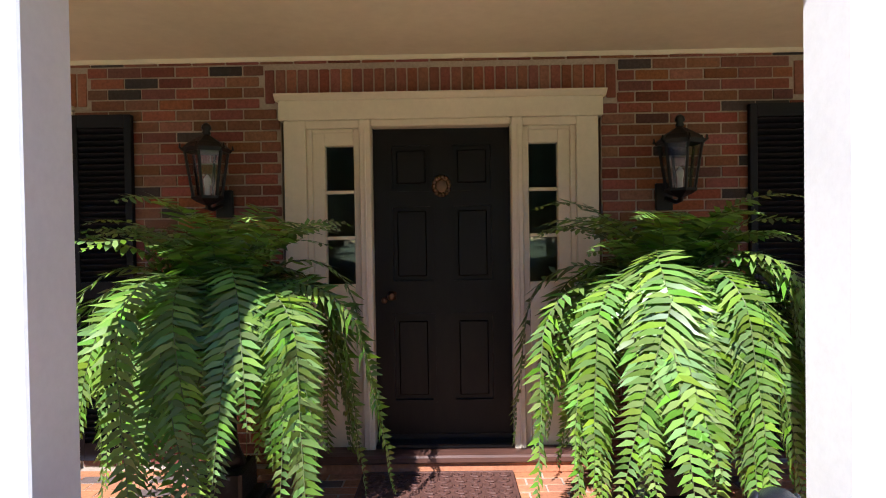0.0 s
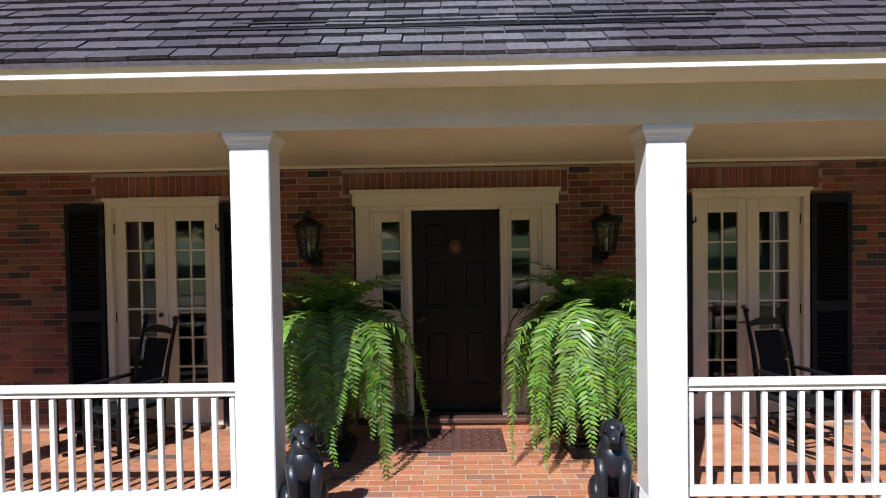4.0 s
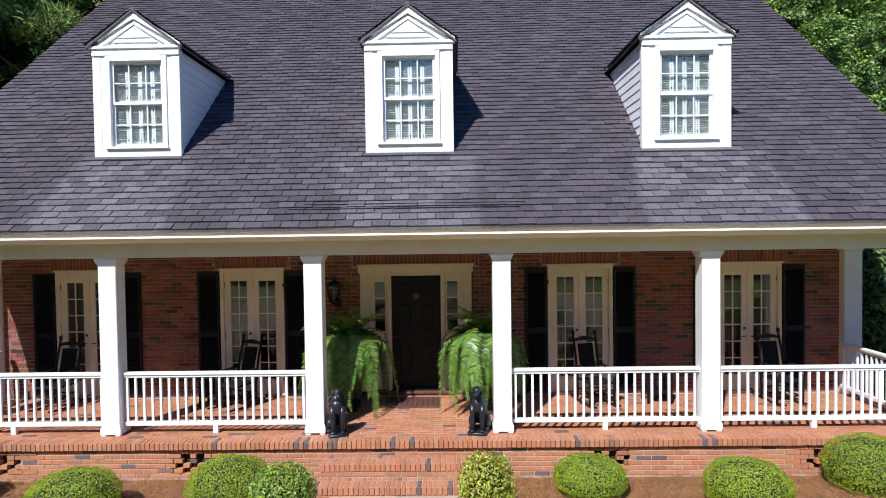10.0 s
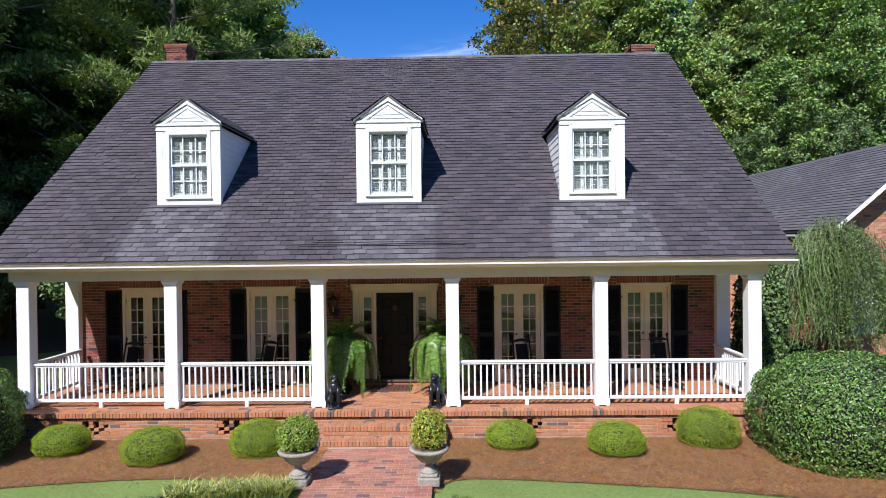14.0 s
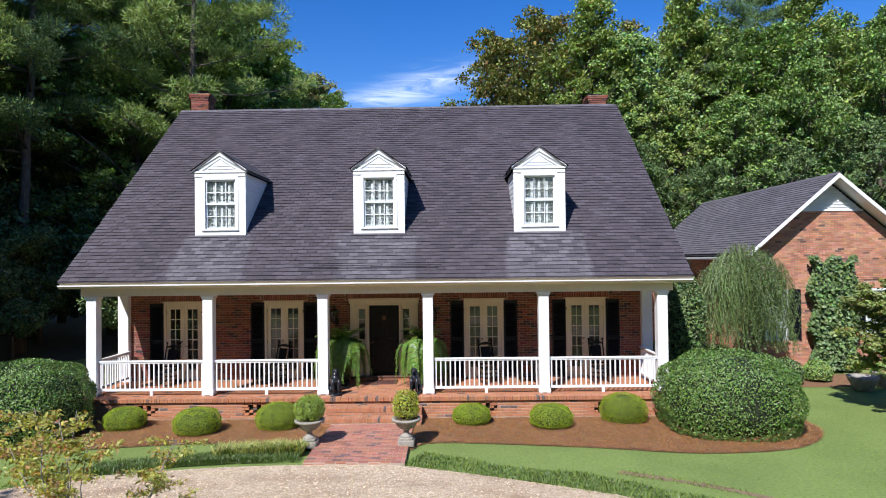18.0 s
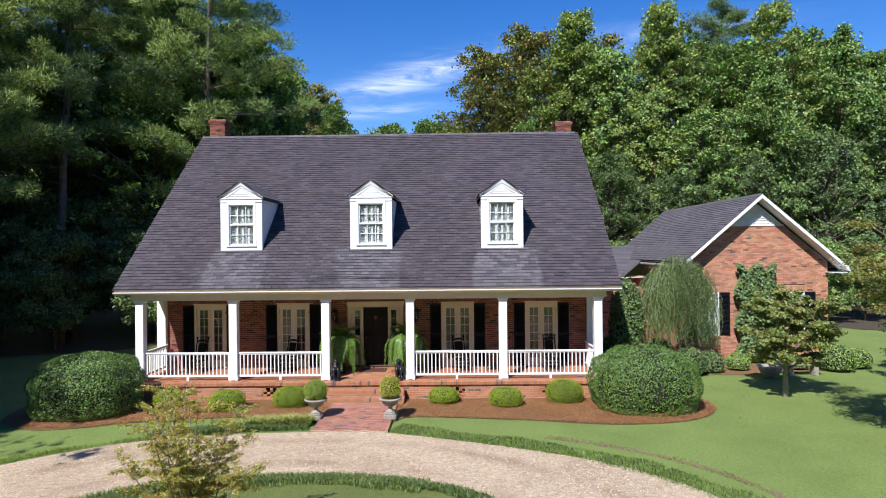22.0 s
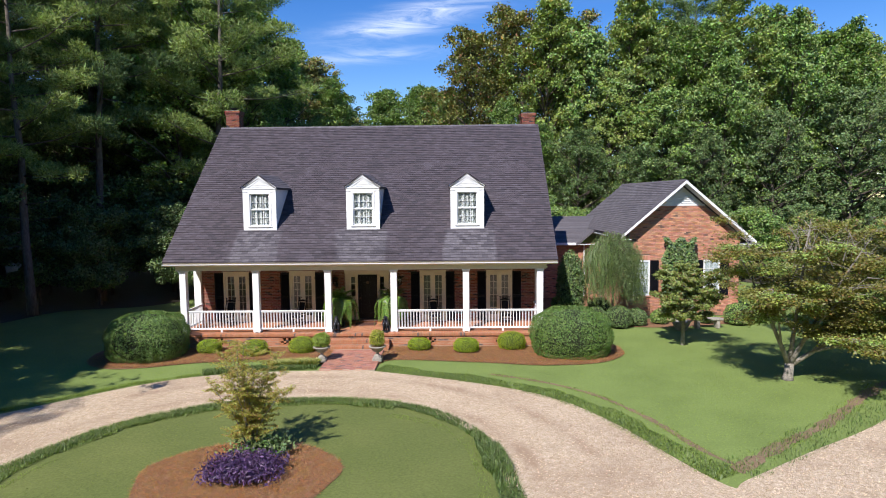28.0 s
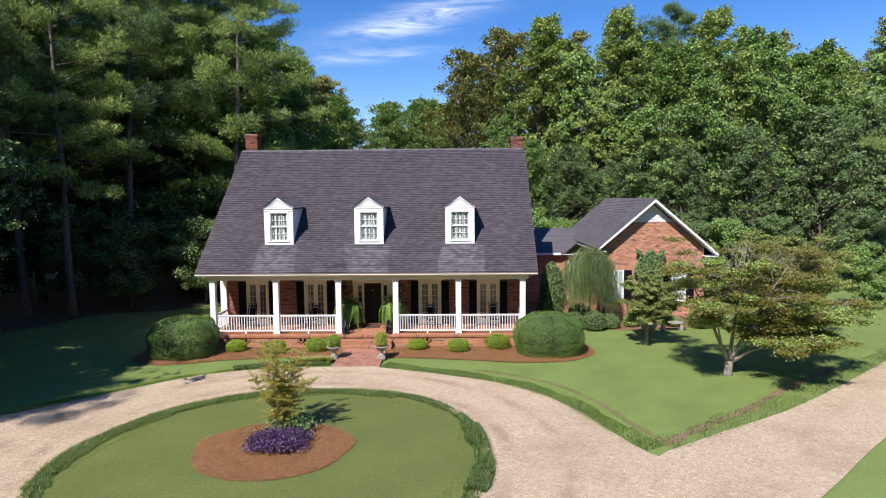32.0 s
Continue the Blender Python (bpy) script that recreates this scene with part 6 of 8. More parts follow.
blades("edging_grass", along(isle_line[52:84], 0.40, 12000, 77, 0.03, 0.45), 0.11, 0.75, 0.006, LIRI, 77, g_tags)
blades("edging_grass", along(EDGE_L2, 0.25, 5000, 78, 0.03, 0.8), 0.08, 0.8, 0.005, BLADE, 78, ("ragged lawn edge along the drive", "edging grass"))

rgl = np.random.default_rng(80)


def scatter(n, x0, x1, y0, y1, test, z):
    q = np.stack([rgl.uniform(x0, x1, n), rgl.uniform(y0, y1, n)], 1)
    q = q[test(q[:, 0], q[:, 1])]
    return np.concatenate([q, np.full((len(q), 1), z)], 1)


def on_island(x, y):
    return inside(x, y, ISLE) & ~inside(x, y, RING)


def on_lawn(x, y):
    return ~(inside(x, y, ISLE) | (inside(x, y, DRIVE) & ~inside(x, y, ISLE)) | inside(x, y, BED) | inside(x, y, BED2) | inside(x, y, RING) | inside(x, y, BED3))


blades("island_grass", scatter(9000, -6.5, 5, -20.6, -9, on_island, 0.01), 0.022, 1.3, 0.006, TBLADE, 87, ("short mown olive grass blades on the island", "grass"))
blades("lawn_grass", scatter(22000, -10, 14, -16, -4.3, on_lawn, 0.0), 0.022, 1.3, 0.006, BLADE, 81, ("short mown grass blades of the lawn", "grass"))
blades("lawn_grass", scatter(12000, -20, -6, -14, 2, on_lawn, 0.0), 0.024, 1.3, 0.009, BLADE, 79, ("short mown grass blades of the lawn", "grass"))
blades("lawn_grass", scatter(10000, 9, 22, -12, 1, on_lawn, 0.0), 0.022, 1.3, 0.007, BLADE, 82, ("short mown grass blades of the lawn", "grass"))

# pine straw strands and pebbles
def strands(name, q, L, material, seed, tags):
    rg = np.random.default_rng(seed)
    n = len(q)
    a = rg.uniform(0, np.pi, n)
    d = np.stack([np.cos(a), np.sin(a), rg.uniform(-0.1, 0.25, n)], 1) * (L * rg.uniform(0.6, 1.3, n))[:, None]
    s = np.stack([-np.sin(a), np.cos(a), np.zeros(n)], 1) * 0.0024
    q = q + np.stack([np.zeros(n), np.zeros(n), rg.uniform(0.0, 0.03, n)], 1)
    V = np.stack([q - d / 2 - s, q - d / 2 + s, q + d / 2 + s, q + d / 2 - s], 1).reshape(-1, 3)
    F = np.arange(n)[:, None] * 4
    T = np.concatenate([F + [0, 1, 2], F + [0, 2, 3]], 1).reshape(-1, 3)
    tagged(new(name, tri_mesh(name, material, V, T)), *tags, kind="stuff")


s_tags = ("loose brown pine needles strewn over the beds", "pine straw")
strands("pine_straw", scatter(80000, -10, 10.3, -5.4, -2.4, lambda x, y: inside(x, y, BED) | inside(x, y, BED2), 0.022), 0.17, NEEDLE, 83, s_tags)
strands("pine_straw", scatter(24000, -3.4, 1.5, -16.5, -11.9, lambda x, y: inside(x, y, RING), 0.03), 0.17, NEEDLE, 84, s_tags)


def pebbles(q, seed):
    rg = np.random.default_rng(seed)
    n = len(q)
    base = np.array([(1, 0, 0), (-0.5, 0.87, 0), (-0.5, -0.87, 0), (0, 0, 0.8)], float)
    a = rg.uniform(0, 6.28, n)
    r = rg.uniform(0.008, 0.020, n)
    c, s = np.cos(a), np.sin(a)
    V = np.zeros((n, 4, 3))
    V[:, :, 0] = (base[None, :, 0] * c[:, None] - base[None, :, 1] * s[:, None]) * r[:, None] * 1.3
    V[:, :, 1] = (base[None, :, 0] * s[:, None] + base[None, :, 1] * c[:, None]) * r[:, None]
    V[:, :, 2] = base[None, :, 2] * r[:, None]
    V += q[:, None, :]
    F = np.arange(n)[:, None] * 4
    T = np.concatenate([F + [0, 1, 3], F + [1, 2, 3], F + [2, 0, 3]], 1).reshape(-1, 3)
    tagged(new("gravel_stones", tri_mesh("gravel_stones", PEBBLE, V.reshape(-1, 3), T)), "loose pale pebbles on the drive", "gravel", kind="stuff")


pebbles(scatter(140000, -14, 26, -25, -4.5, lambda x, y: inside(x, y, DRIVE) & ~inside(x, y, ISLE), 0.035), 85)

# bare soil lines between lawn and edging
def soil_strip(line, w, z=0.008):
    P = [Vector((p[0], p[1])) for p in line]
    g, rg = Geo(), random.Random(5)
    L, R = [], []
    for i, p in enumerate(P):
        d = (P[min(i + 1, len(P) - 1)] - P[max(i - 1, 0)]).normalized()
        nrm = Vector((-d.y, d.x))
        k = w * rg.uniform(0.35, 0.85)
        L.append(p + nrm * k)
        R.append(p - nrm * k)
    vs = [(q.x, q.y, z) for q in L] + [(q.x, q.y, z) for q in R]
    n = len(P)
    g.face_list(vs, [(i, n + i, n + i + 1, i + 1) for i in range(n - 1)])
    tagged(part("soil_edge", g, DIRT), "strip of bare brown soil beside the grass edging", "soil", kind="structure")
    blades("edge_grass", along([tuple(p) for p in P], w * 2.2, int(len(P) * w * 260), len(P) + int(w * 100), 0.0, 0.35), 0.05, 0.9, 0.006, BLADE, len(P), ("thin grass creeping over the bare soil edge", "grass"))


def dense(line, k=10):
    out = []
    for i in range(len(line) - 1):
        p0, p1, p2, p3 = (Vector(line[max(0, min(len(line) - 1, i + j))]) for j in (-1, 0, 1, 2))
        for q in range(k):
            t = q / k
            out.append(0.5 * (2 * p1 + (p2 - p0) * t + (2 * p0 - 5 * p1 + 4 * p2 - p3) * t * t + (3 * p1 - p0 - 3 * p2 + p3) * t ** 3))
    return out


soil_strip(dense([(5.0, -6.35), (6.6, -7.25), (8.0, -8.6), (9.0, -10.6), (9.6, -12.7), (10.05, -13.6)]), 0.13)
soil_strip(dense([(9.9, -13.9), (11.6, -12.5), (13.6, -11.0), (16.2, -8.6), (19.5, -6.0)]), 0.26)
soil_strip(dense([(2.0, -10.35), (3.3, -11.1), (4.1, -12.4), (4.35, -13.8), (4.35, -15.5), (3.8, -17.3)]), 0.13)
soil_strip(dense([(-5.7, -16.6), (-5.8, -14.8), (-5.45, -13.0)]), 0.09)


# ---- trees ----
def grow(seed, height, trunk_r, limbs, spread, first, rise, lean=0.03, twigs=3, puff=1.0, shear=0.0):
    """A tapered trunk with forking limbs; gives its mesh parts and the places where foliage sits."""
    rg = random.Random(seed)
    g, tips = Geo(), []
    pts, p = [], Vector((0, 0, -0.1))
    for i in range(9):
        pts.append(p.copy())
        p = p + Vector((rg.uniform(-lean, lean) * height / 8, rg.uniform(-lean, lean) * height / 8, height / 8))
    g.tube(pts, [trunk_r * (1.25 if i == 0 else 1 - 0.85 * i / 8) for i in range(9)], 9)
    for i in range(limbs):
        t = first + (1 - first) * (i + rg.random()) / limbs
        k = min(7, int(t * 8))
        b = pts[k].lerp(pts[k + 1], t * 8 - k)
        a = i * 2.4 + rg.uniform(-0.5, 0.5)
        ln = spread * (0.36 + 0.70 * math.sin(math.pi * (0.20 + 0.77 * (t - first) / (1 - first)))) * rg.uniform(0.72, 1.2)
        up = rise + rg.uniform(-0.15, 0.3) + 0.5 * (t - first)
        q, line = b.copy(), [b.copy()]
        for s in range(4):
            q = q + Vector((math.cos(a), math.sin(a), up * (1 - 0.18 * s))).normalized() * ln / 4
            q += Vector((rg.uniform(-1, 1), rg.uniform(-1, 1), rg.uniform(-1, 1))) * ln * 0.05
            line.append(q.copy())
        r = trunk_r * (1 - 0.85 * t) * 0.6 + 0.008
        g.tube(line, [r, r * 0.75, r * 0.5, r * 0.3, r * 0.12], 6)
        tips += [(line[4], ln * 0.30 * puff), (line[3], ln * 0.29 * puff), (line[2], ln * 0.23 * puff)]
        for j in range(twigs):
            s = line[rg.randrange(2, 4)]
            e = s + Vector((rg.uniform(-1, 1), rg.uniform(-1, 1), rg.uniform(-0.3, 0.8))).normalized() * ln * rg.uniform(0.25, 0.45)
            g.tube([s, s.lerp(e, 0.55) + Vector((0, 0, 0.04 * ln)), e], [r * 0.35, r * 0.22, r * 0.06], 4)
            tips.append((e, ln * 0.23 * puff))
    tips.append((pts[-1], spread * 0.3))
    if shear:
        g.v = [(q[0] + shear * max(0, q[2] - 0.6), q[1], q[2]) for q in g.v]
        tips = [(Vector((c[0] + shear * max(0, c[2] - 0.6), c[1], c[2])), r) for c, r in tips]
    return g, tips


def crown_points(tips, per, seed, squash=0.75):
    rg = np.random.default_rng(seed)
    out, nr = [], []
    for c, r in tips:
        n = max(8, int(per * (r ** 1.3)))
        u = rg.normal(size=(n, 3))
        u /= np.linalg.norm(u, axis=1)[:, None]
        k = rg.uniform(0.0, 1.0, n) ** 0.45 * rg.uniform(0.8, 1.25, n)
        off = u * k[:, None] * r * rg.uniform(0.75, 1.25) * np.array([1, 1, squash])
        out.append(off + np.array(c))
        w = u.copy()
        w[:, 2] += 0.5
        nr.append(w)
    return np.concatenate(out), np.concatenate(nr)


def make_tree(name, label, group, seed, height, trunk_r, limbs, spread, first, rise, leaf, per, lmat, bmat, squash=0.75, wide=0.6, twigs=3, lean=0.03, puff=1.0, shear=0.0):
    g, tips = grow(seed, height, trunk_r, limbs, spread, first, rise, lean, twigs, puff, shear)
    p, nr = crown_points(tips, per, seed, squash)
    t = thing(name, label=label, category="tree", group=group)
    part("trunk", g, bmat, t, "", True)
    part("crown", leaf_mesh("crown", lmat, p, leaf, wide, 0.2, np.random.default_rng(seed), nr, spread=1.3), lmat, t)
    return t


def make_pine(seed, height, limbs, lmat):
    """A tall pine: bare lower trunk with dead stubs, level boughs whose ends carry clumps of needles with gaps between."""
    rg, nrg = random.Random(seed), np.random.default_rng(seed)
    g, clumps = Geo(), []
    pts = [Vector((rg.uniform(-0.12, 0.12) * (i > 0), rg.uniform(-0.12, 0.12) * (i > 0), height * i / 10 - 0.1 * (i == 0))) for i in range(11)]
    g.tube(pts, [0.27 * (1.2 if i == 0 else 1 - 0.88 * i / 10) for i in range(11)], 9)
    for i in range(limbs):
        t = 0.34 + 0.65 * (i + rg.random()) / limbs
        k = min(9, int(t * 10))
        b = pts[k].lerp(pts[k + 1], t * 10 - k)
        a, q = i * 2.4 + rg.uniform(-0.6, 0.6), (t - 0.34) / 0.66
        ln = 4.4 * (0.45 + 0.75 * math.sin(math.pi * min(1, 0.22 + 0.80 * q))) * rg.uniform(0.6, 1.15)
        up = rg.uniform(-0.10, 0.25) + 0.6 * q
        d = Vector((math.cos(a), math.sin(a), up)).normalized()
        line = [b, b + d * ln * 0.5 + Vector((0, 0, -0.05 * ln)), b + d * ln]
        g.tube(line, [0.075 * (1.1 - 0.7 * t), 0.045 * (1.1 - 0.7 * t), 0.012], 5)
        for c in range(rg.randrange(7, 11)):
            f = rg.uniform(0.36, 1.0)
            p = b + d * ln * f + Vector((rg.uniform(-1, 1), rg.uniform(-1, 1), rg.uniform(-0.1, 0.45))) * ln * 0.20
            if c % 2:
                g.tube([b + d * ln * (f - 0.12), p], [0.02, 0.006], 4)
            clumps.append((p, rg.uniform(0.42, 0.85)))
    for i in range(14):
        z, a = height * rg.uniform(0.12, 0.42), rg.uniform(0, 6.28)
        e = Vector((math.cos(a), math.sin(a), rg.uniform(-0.3, 0.2))) * rg.uniform(0.6, 2.4)
        g.tube([(0, 0, z), Vector((0, 0, z)) + e * 0.6, Vector((0, 0, z - 0.1)) + e], [0.03, 0.02, 0.008], 4)
    t = thing("pine_tree", label="tall dark pine with a bare lower trunk at the wood's edge", category="tree", group="pines")
    part("trunk", g, PBARK, t, "", True)
    C, R = np.array([tuple(c) for c, _ in clumps]), np.array([r for _, r in clumps])
    n, m = len(C), 210
    u = nrg.normal(size=(n, m, 3))
    u /= np.linalg.norm(u, axis=2)[:, :, None]
    q = C[:, None, :] + u * (nrg.uniform(0.15, 1.0, (n, m, 1)) ** 0.6) * R[:, None, None] * np.array([1.1, 1.1, 0.55])
    d = u * 0.7 + nrg.normal(size=(n, m, 3)) * 0.6 + np.array([0, 0, 0.45])
    d /= np.linalg.norm(d, axis=2)[:, :, None]
    L = nrg.uniform(0.14, 0.30, (n, m, 1))
    sd = np.cross(d, nrg.normal(size=(n, m, 3)))
    sd /= np.linalg.norm(sd, axis=2)[:, :, None]
    V = np.stack([q - sd * 0.020, q + sd * 0.020, q + d * L + sd * 0.008, q + d * L - sd * 0.008], 2).reshape(-1, 3)
    F = np.arange(n * m)[:, None] * 4
    T = np.concatenate([F + [0, 1, 2], F + [0, 2, 3]], 1).reshape(-1, 3)
    part("crown", tri_mesh("crown", lmat, V, T), lmat, t)
    return t


def leafy_tree(label, seed, height, radius, base, limbs, leaf, per, lmat, trunk_r=0.24, rise=(0.35, 1.1), peak=0.35):
    """A woodland hardwood: limbs fork into twigs inside an uneven tall crown; leaves sit in sprays along the twigs."""
    rg, nrg = random.Random(seed), np.random.default_rng(seed)
    g, clumps = Geo(), []
    lean = (rg.uniform(-0.04, 0.04), rg.uniform(-0.04, 0.04))
    pts = [Vector((lean[0] * height * (i / 10) ** 2 + rg.uniform(-0.1, 0.1) * (i > 0), lean[1] * height * (i / 10) ** 2, height * 0.96 * i / 10 - 0.1 * (i == 0))) for i in range(11)]
    g.tube(pts, [trunk_r * (1.25 if i == 0 else 1 - 0.9 * i / 10) for i in range(11)], 8)
    for i in range(limbs):
        t = base + (0.98 - base) * (i + rg.random()) / limbs
        k = min(9, int(t * 10))
        b = pts[k].lerp(pts[k + 1], t * 10 - k)
        q = (t - base) / (1 - base)
        env = min(1.0, 0.45 + 0.55 * q / peak) * min(1.0, ((1.06 - q) / (1.06 - peak)) ** 0.7)
        a = i * 2.39996 + rg.uniform(-0.5, 0.5)
        ln = radius * env * rg.uniform(0.62, 1.22)
        up = rg.uniform(*rise) + 0.5 * q
        d = Vector((math.cos(a), math.sin(a), up)).normalized()
        line = [b, b + d * ln * 0.4 + Vector((0, 0, 0.03 * ln)), b + d * ln * 0.75, b + d * ln + Vector((0, 0, rg.uniform(-0.1, 0.12) * ln))]
        r0 = trunk_r * (1 - 0.85 * t) * 0.55 + 0.008
        g.tube(line, [r0, r0 * 0.65, r0 * 0.35, r0 * 0.1], 5)
        clumps.append((line[3], rg.uniform(0.45, 0.75)))
        for c in range(rg.randrange(8, 12)):
            f = rg.uniform(0.25, 1.0)
            p = b + d * ln * f
            e = p + (Vector((rg.uniform(-1, 1), rg.uniform(-1, 1), rg.uniform(-0.35, 0.75))).normalized() + d * 0.35) * ln * rg.uniform(0.16, 0.40)
            if c < 5:
                g.tube([p, e], [r0 * 0.22, r0 * 0.05], 3)
            clumps.append((e, rg.uniform(0.30, 0.70)))
    P = []
    for c, r in clumps:
        m = int(per * r ** 1.7 * rg.choice((0.35, 1.0, 1.5)))
        u = nrg.normal(size=(m, 3)) * np.array([0.46, 0.46, 0.28]) * r
        u[:, 2] -= 0.25 * (u[:, 0] ** 2 + u[:, 1] ** 2) / r
        P.append(u + np.array(c))
    P = np.concatenate(P)
    t = thing("hardwood_tree", label=label, category="tree", group=WOOD)
    part("trunk", g, BARK, t, "", True)
    way = np.tile(np.array(SUN) * 0.9 + np.array((0, 0, 0.25)), (len(P), 1))
    part("crown", leaf_mesh("crown", lmat, P, leaf * 1.22, 0.62, 0.25, nrg, way, spread=1.35), lmat, t)
    return t


WOOD = "woods behind the house"
BROAD = [leafy_tree("full leafy hardwood in the woods behind the house", 201, 20, 5.6, 0.12, 50, 0.20, 150, LEAF, 0.24, (0.25, 0.9), 0.4),
         leafy_tree("tall yellow-green hardwood in the woods behind the house", 202, 22, 5.0, 0.14, 54, 0.20, 150, LEAFY, 0.24, (0.4, 1.1), 0.35),
         leafy_tree("dense dark green hardwood in the woods behind the house", 203, 18, 6.0, 0.08, 50, 0.19, 150, LEAFD, 0.26, (0.1, 0.7), 0.42),
         leafy_tree("full leafy hardwood in the woods behind the house", 204, 21, 4.8, 0.10, 52, 0.20, 150, LEAF, 0.23, (0.4, 1.0), 0.35),
         leafy_tree("tall hardwood turning rust at its crown in the woods", 205, 21, 4.6, 0.20, 50, 0.19, 150, RUSTY, 0.24, (0.3, 1.0), 0.5)]
PINES = [make_pine(211, 25, 34, PINE), make_pine(212, 23, 30, PINE_LIT), make_pine(213, 27, 36, PINE)]
UNDER = make_tree("understory_tree", "low leafy understory tree at the wood's edge", "understory", 221, 6.5, 0.09, 20, 2.8, 0.10, 0.5, 0.17, 420, LEAFD, BARK, 0.75, 0.6, 6, 0.03, 0.8)
UNDER2 = make_tree("understory_tree", "low bright green understory tree at the wood's edge", "understory", 222, 6.0, 0.09, 20, 2.6, 0.10, 0.4, 0.17, 420, LEAF, BARK, 0.75, 0.6, 6, 0.03, 0.8)


def plant(src, spots, seed, first=True):
    rg = random.Random(seed)
    for i, (x, y, s) in enumerate(spots):
        m = pose(x, y, 0, rg.uniform(-2, 2), rg.uniform(-2, 2), rg.uniform(0, 360)) @ Matrix.Diagonal((s * rg.uniform(0.9, 1.1), s * rg.uniform(0.9, 1.1), s, 1))
        if i == 0 and first:
            src.matrix_basis = m
        else:
            c = copy_thing(src, Matrix.Identity(4))
            c.matrix_basis = m


# right wood: tall crowns behind, lower ones in front, a dip above the ridge
plant(BROAD[1], [(11.3, 27.5, 1.06), (18.6, 28, 1.10), (27.6, 27, 1.08), (1.0, 58, 0.95), (42, 34, 1.0), (-14, 44, 1.1), (24, 44, 1.15), (52, 30, 1.0), (16.0, 24.0, 0.74)], 1)
plant(BROAD[0], [(14.6, 27, 1.0), (23.5, 26, 1.02), (13.0, 33, 1.14), (26, 34, 1.16), (34, 28, 1.0), (-5.0, 52, 1.0), (-12.8, 20.5, 1.02), (-17.2, 22.5, 1.12), (-22.0, 17.0, 0.9), (0.0, 48, 0.98), (14, 40, 1.1), (47, 40, 1.1), (-22, 40, 1.2), (60, 40, 1.2), (10.2, 22.0, 0.60), (20.0, 22.5, 0.72)], 2)
plant(BROAD[2], [(13.5, 21.5, 0.62), (22.6, 20.5, 0.62), (28.5, 21.5, 0.70), (34.5, 22, 0.80), (4, 50, 1.08), (-9.5, 46, 1.0), (-17, 30, 1.2), (-25, 34, 1.3), (-32, 30, 1.3), (-40, 26, 1.3), (-24, 20, 0.9), (-32, 18, 1.0), (-21, 26, 1.1), (40, 24, 0.86), (34, 44, 1.2), (55, 22, 1.0), (17.8, 20.2, 0.55)], 3)
plant(BROAD[3], [(7.6, 23.0, 0.66), (21.2, 30, 1.10), (31.0, 25, 0.98), (34, 33, 1.12), (-9.6, 22.5, 0.88), (-7.0, 29, 0.80), (-11, 36, 1.0), (-3.5, 44, 0.86), (3.0, 44, 0.86), (-10.6, 16.5, 0.84), (-13.9, 13.2, 0.92), (9, 46, 1.0), (-2, 62, 1.0), (37.5, 28, 0.98), (25.2, 23.0, 0.84), (-4.6, 34, 0.58), (44, 27, 1.0), (30, 35, 1.1)], 4)
plant(BROAD[4], [(5.0, 26.5, 0.95), (8.6, 28.5, 1.06), (-9.0, 32, 0.9), (36, 34, 1.1), (50, 36, 1.2), (16.5, 34, 1.1)], 14)
plant(PINES[0], [(-20.3, 15, 1.05), (-26, 3, 1.0), (-17.3, 9.5, 1.0), (-23.5, 10, 1.0), (-27, 18, 1.05), (-34, 8, 1.1), (-15, 24, 1.05), (25.5, 29, 0.95)], 5)
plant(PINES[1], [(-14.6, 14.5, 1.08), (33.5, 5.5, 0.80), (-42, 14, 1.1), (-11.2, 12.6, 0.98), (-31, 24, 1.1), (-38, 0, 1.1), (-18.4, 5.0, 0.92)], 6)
plant(PINES[2], [(-17.0, 16.5, 0.96), (-18.5, 20, 1.02), (-24.5, 24, 1.0), (-30, 13, 1.0), (-21.5, 5.5, 0.98)], 7)
# last fifteen: unseen row added to darken low sky in the glass reflections
plant(UNDER, [(-12.5, 10, 0.8), (-14.5, 13, 1.1), (-16.5, 8, 0.8), (-18, 12, 1.1), (-20, 8, 0.9), (-22, 12, 1.2), (-25, 8, 1.1), (-25, 0, 1.1), (-28, 4, 1.3), (-11, 16, 1.2), (-9, 22, 1.2), (-16, 18, 1.4), (-22, 18, 1.5), (-28, 12, 1.5), (-33, 16, 1.6), (-12, 26, 1.6), (-36, 6, 1.6), (-40, 12, 1.8), (-34, 24, 1.9), (-42, 22, 1.9), (-33, -4, 1.5), (-45, 2, 1.9), (-40, 34, 2.2), (-30, 34, 2.0), (-50, 14, 2.2), (-19, 27, 1.8), (-26, 28, 1.8), (22, 17.5, 0.7), (28, 17, 0.75), (36, 19, 0.8)] + [(-46 + 7 * i, -46 - 4 * (i % 3), 2.0 + 0.2 * (i % 2)) for i in range(15)], 8)
plant(UNDER2, [(10.0, 18.5, 0.95), (12.6, 19, 0.8), (17, 18.5, 0.8), (24.5, 16.5, 0.8), (44, 18, 1.3), (5, 22, 1.2), (1, 26, 1.3), (-3, 24, 1.3), (-6.5, 23, 1.1), (28.5, 6.5, 0.62), (32, 3.0, 0.7)], 9)
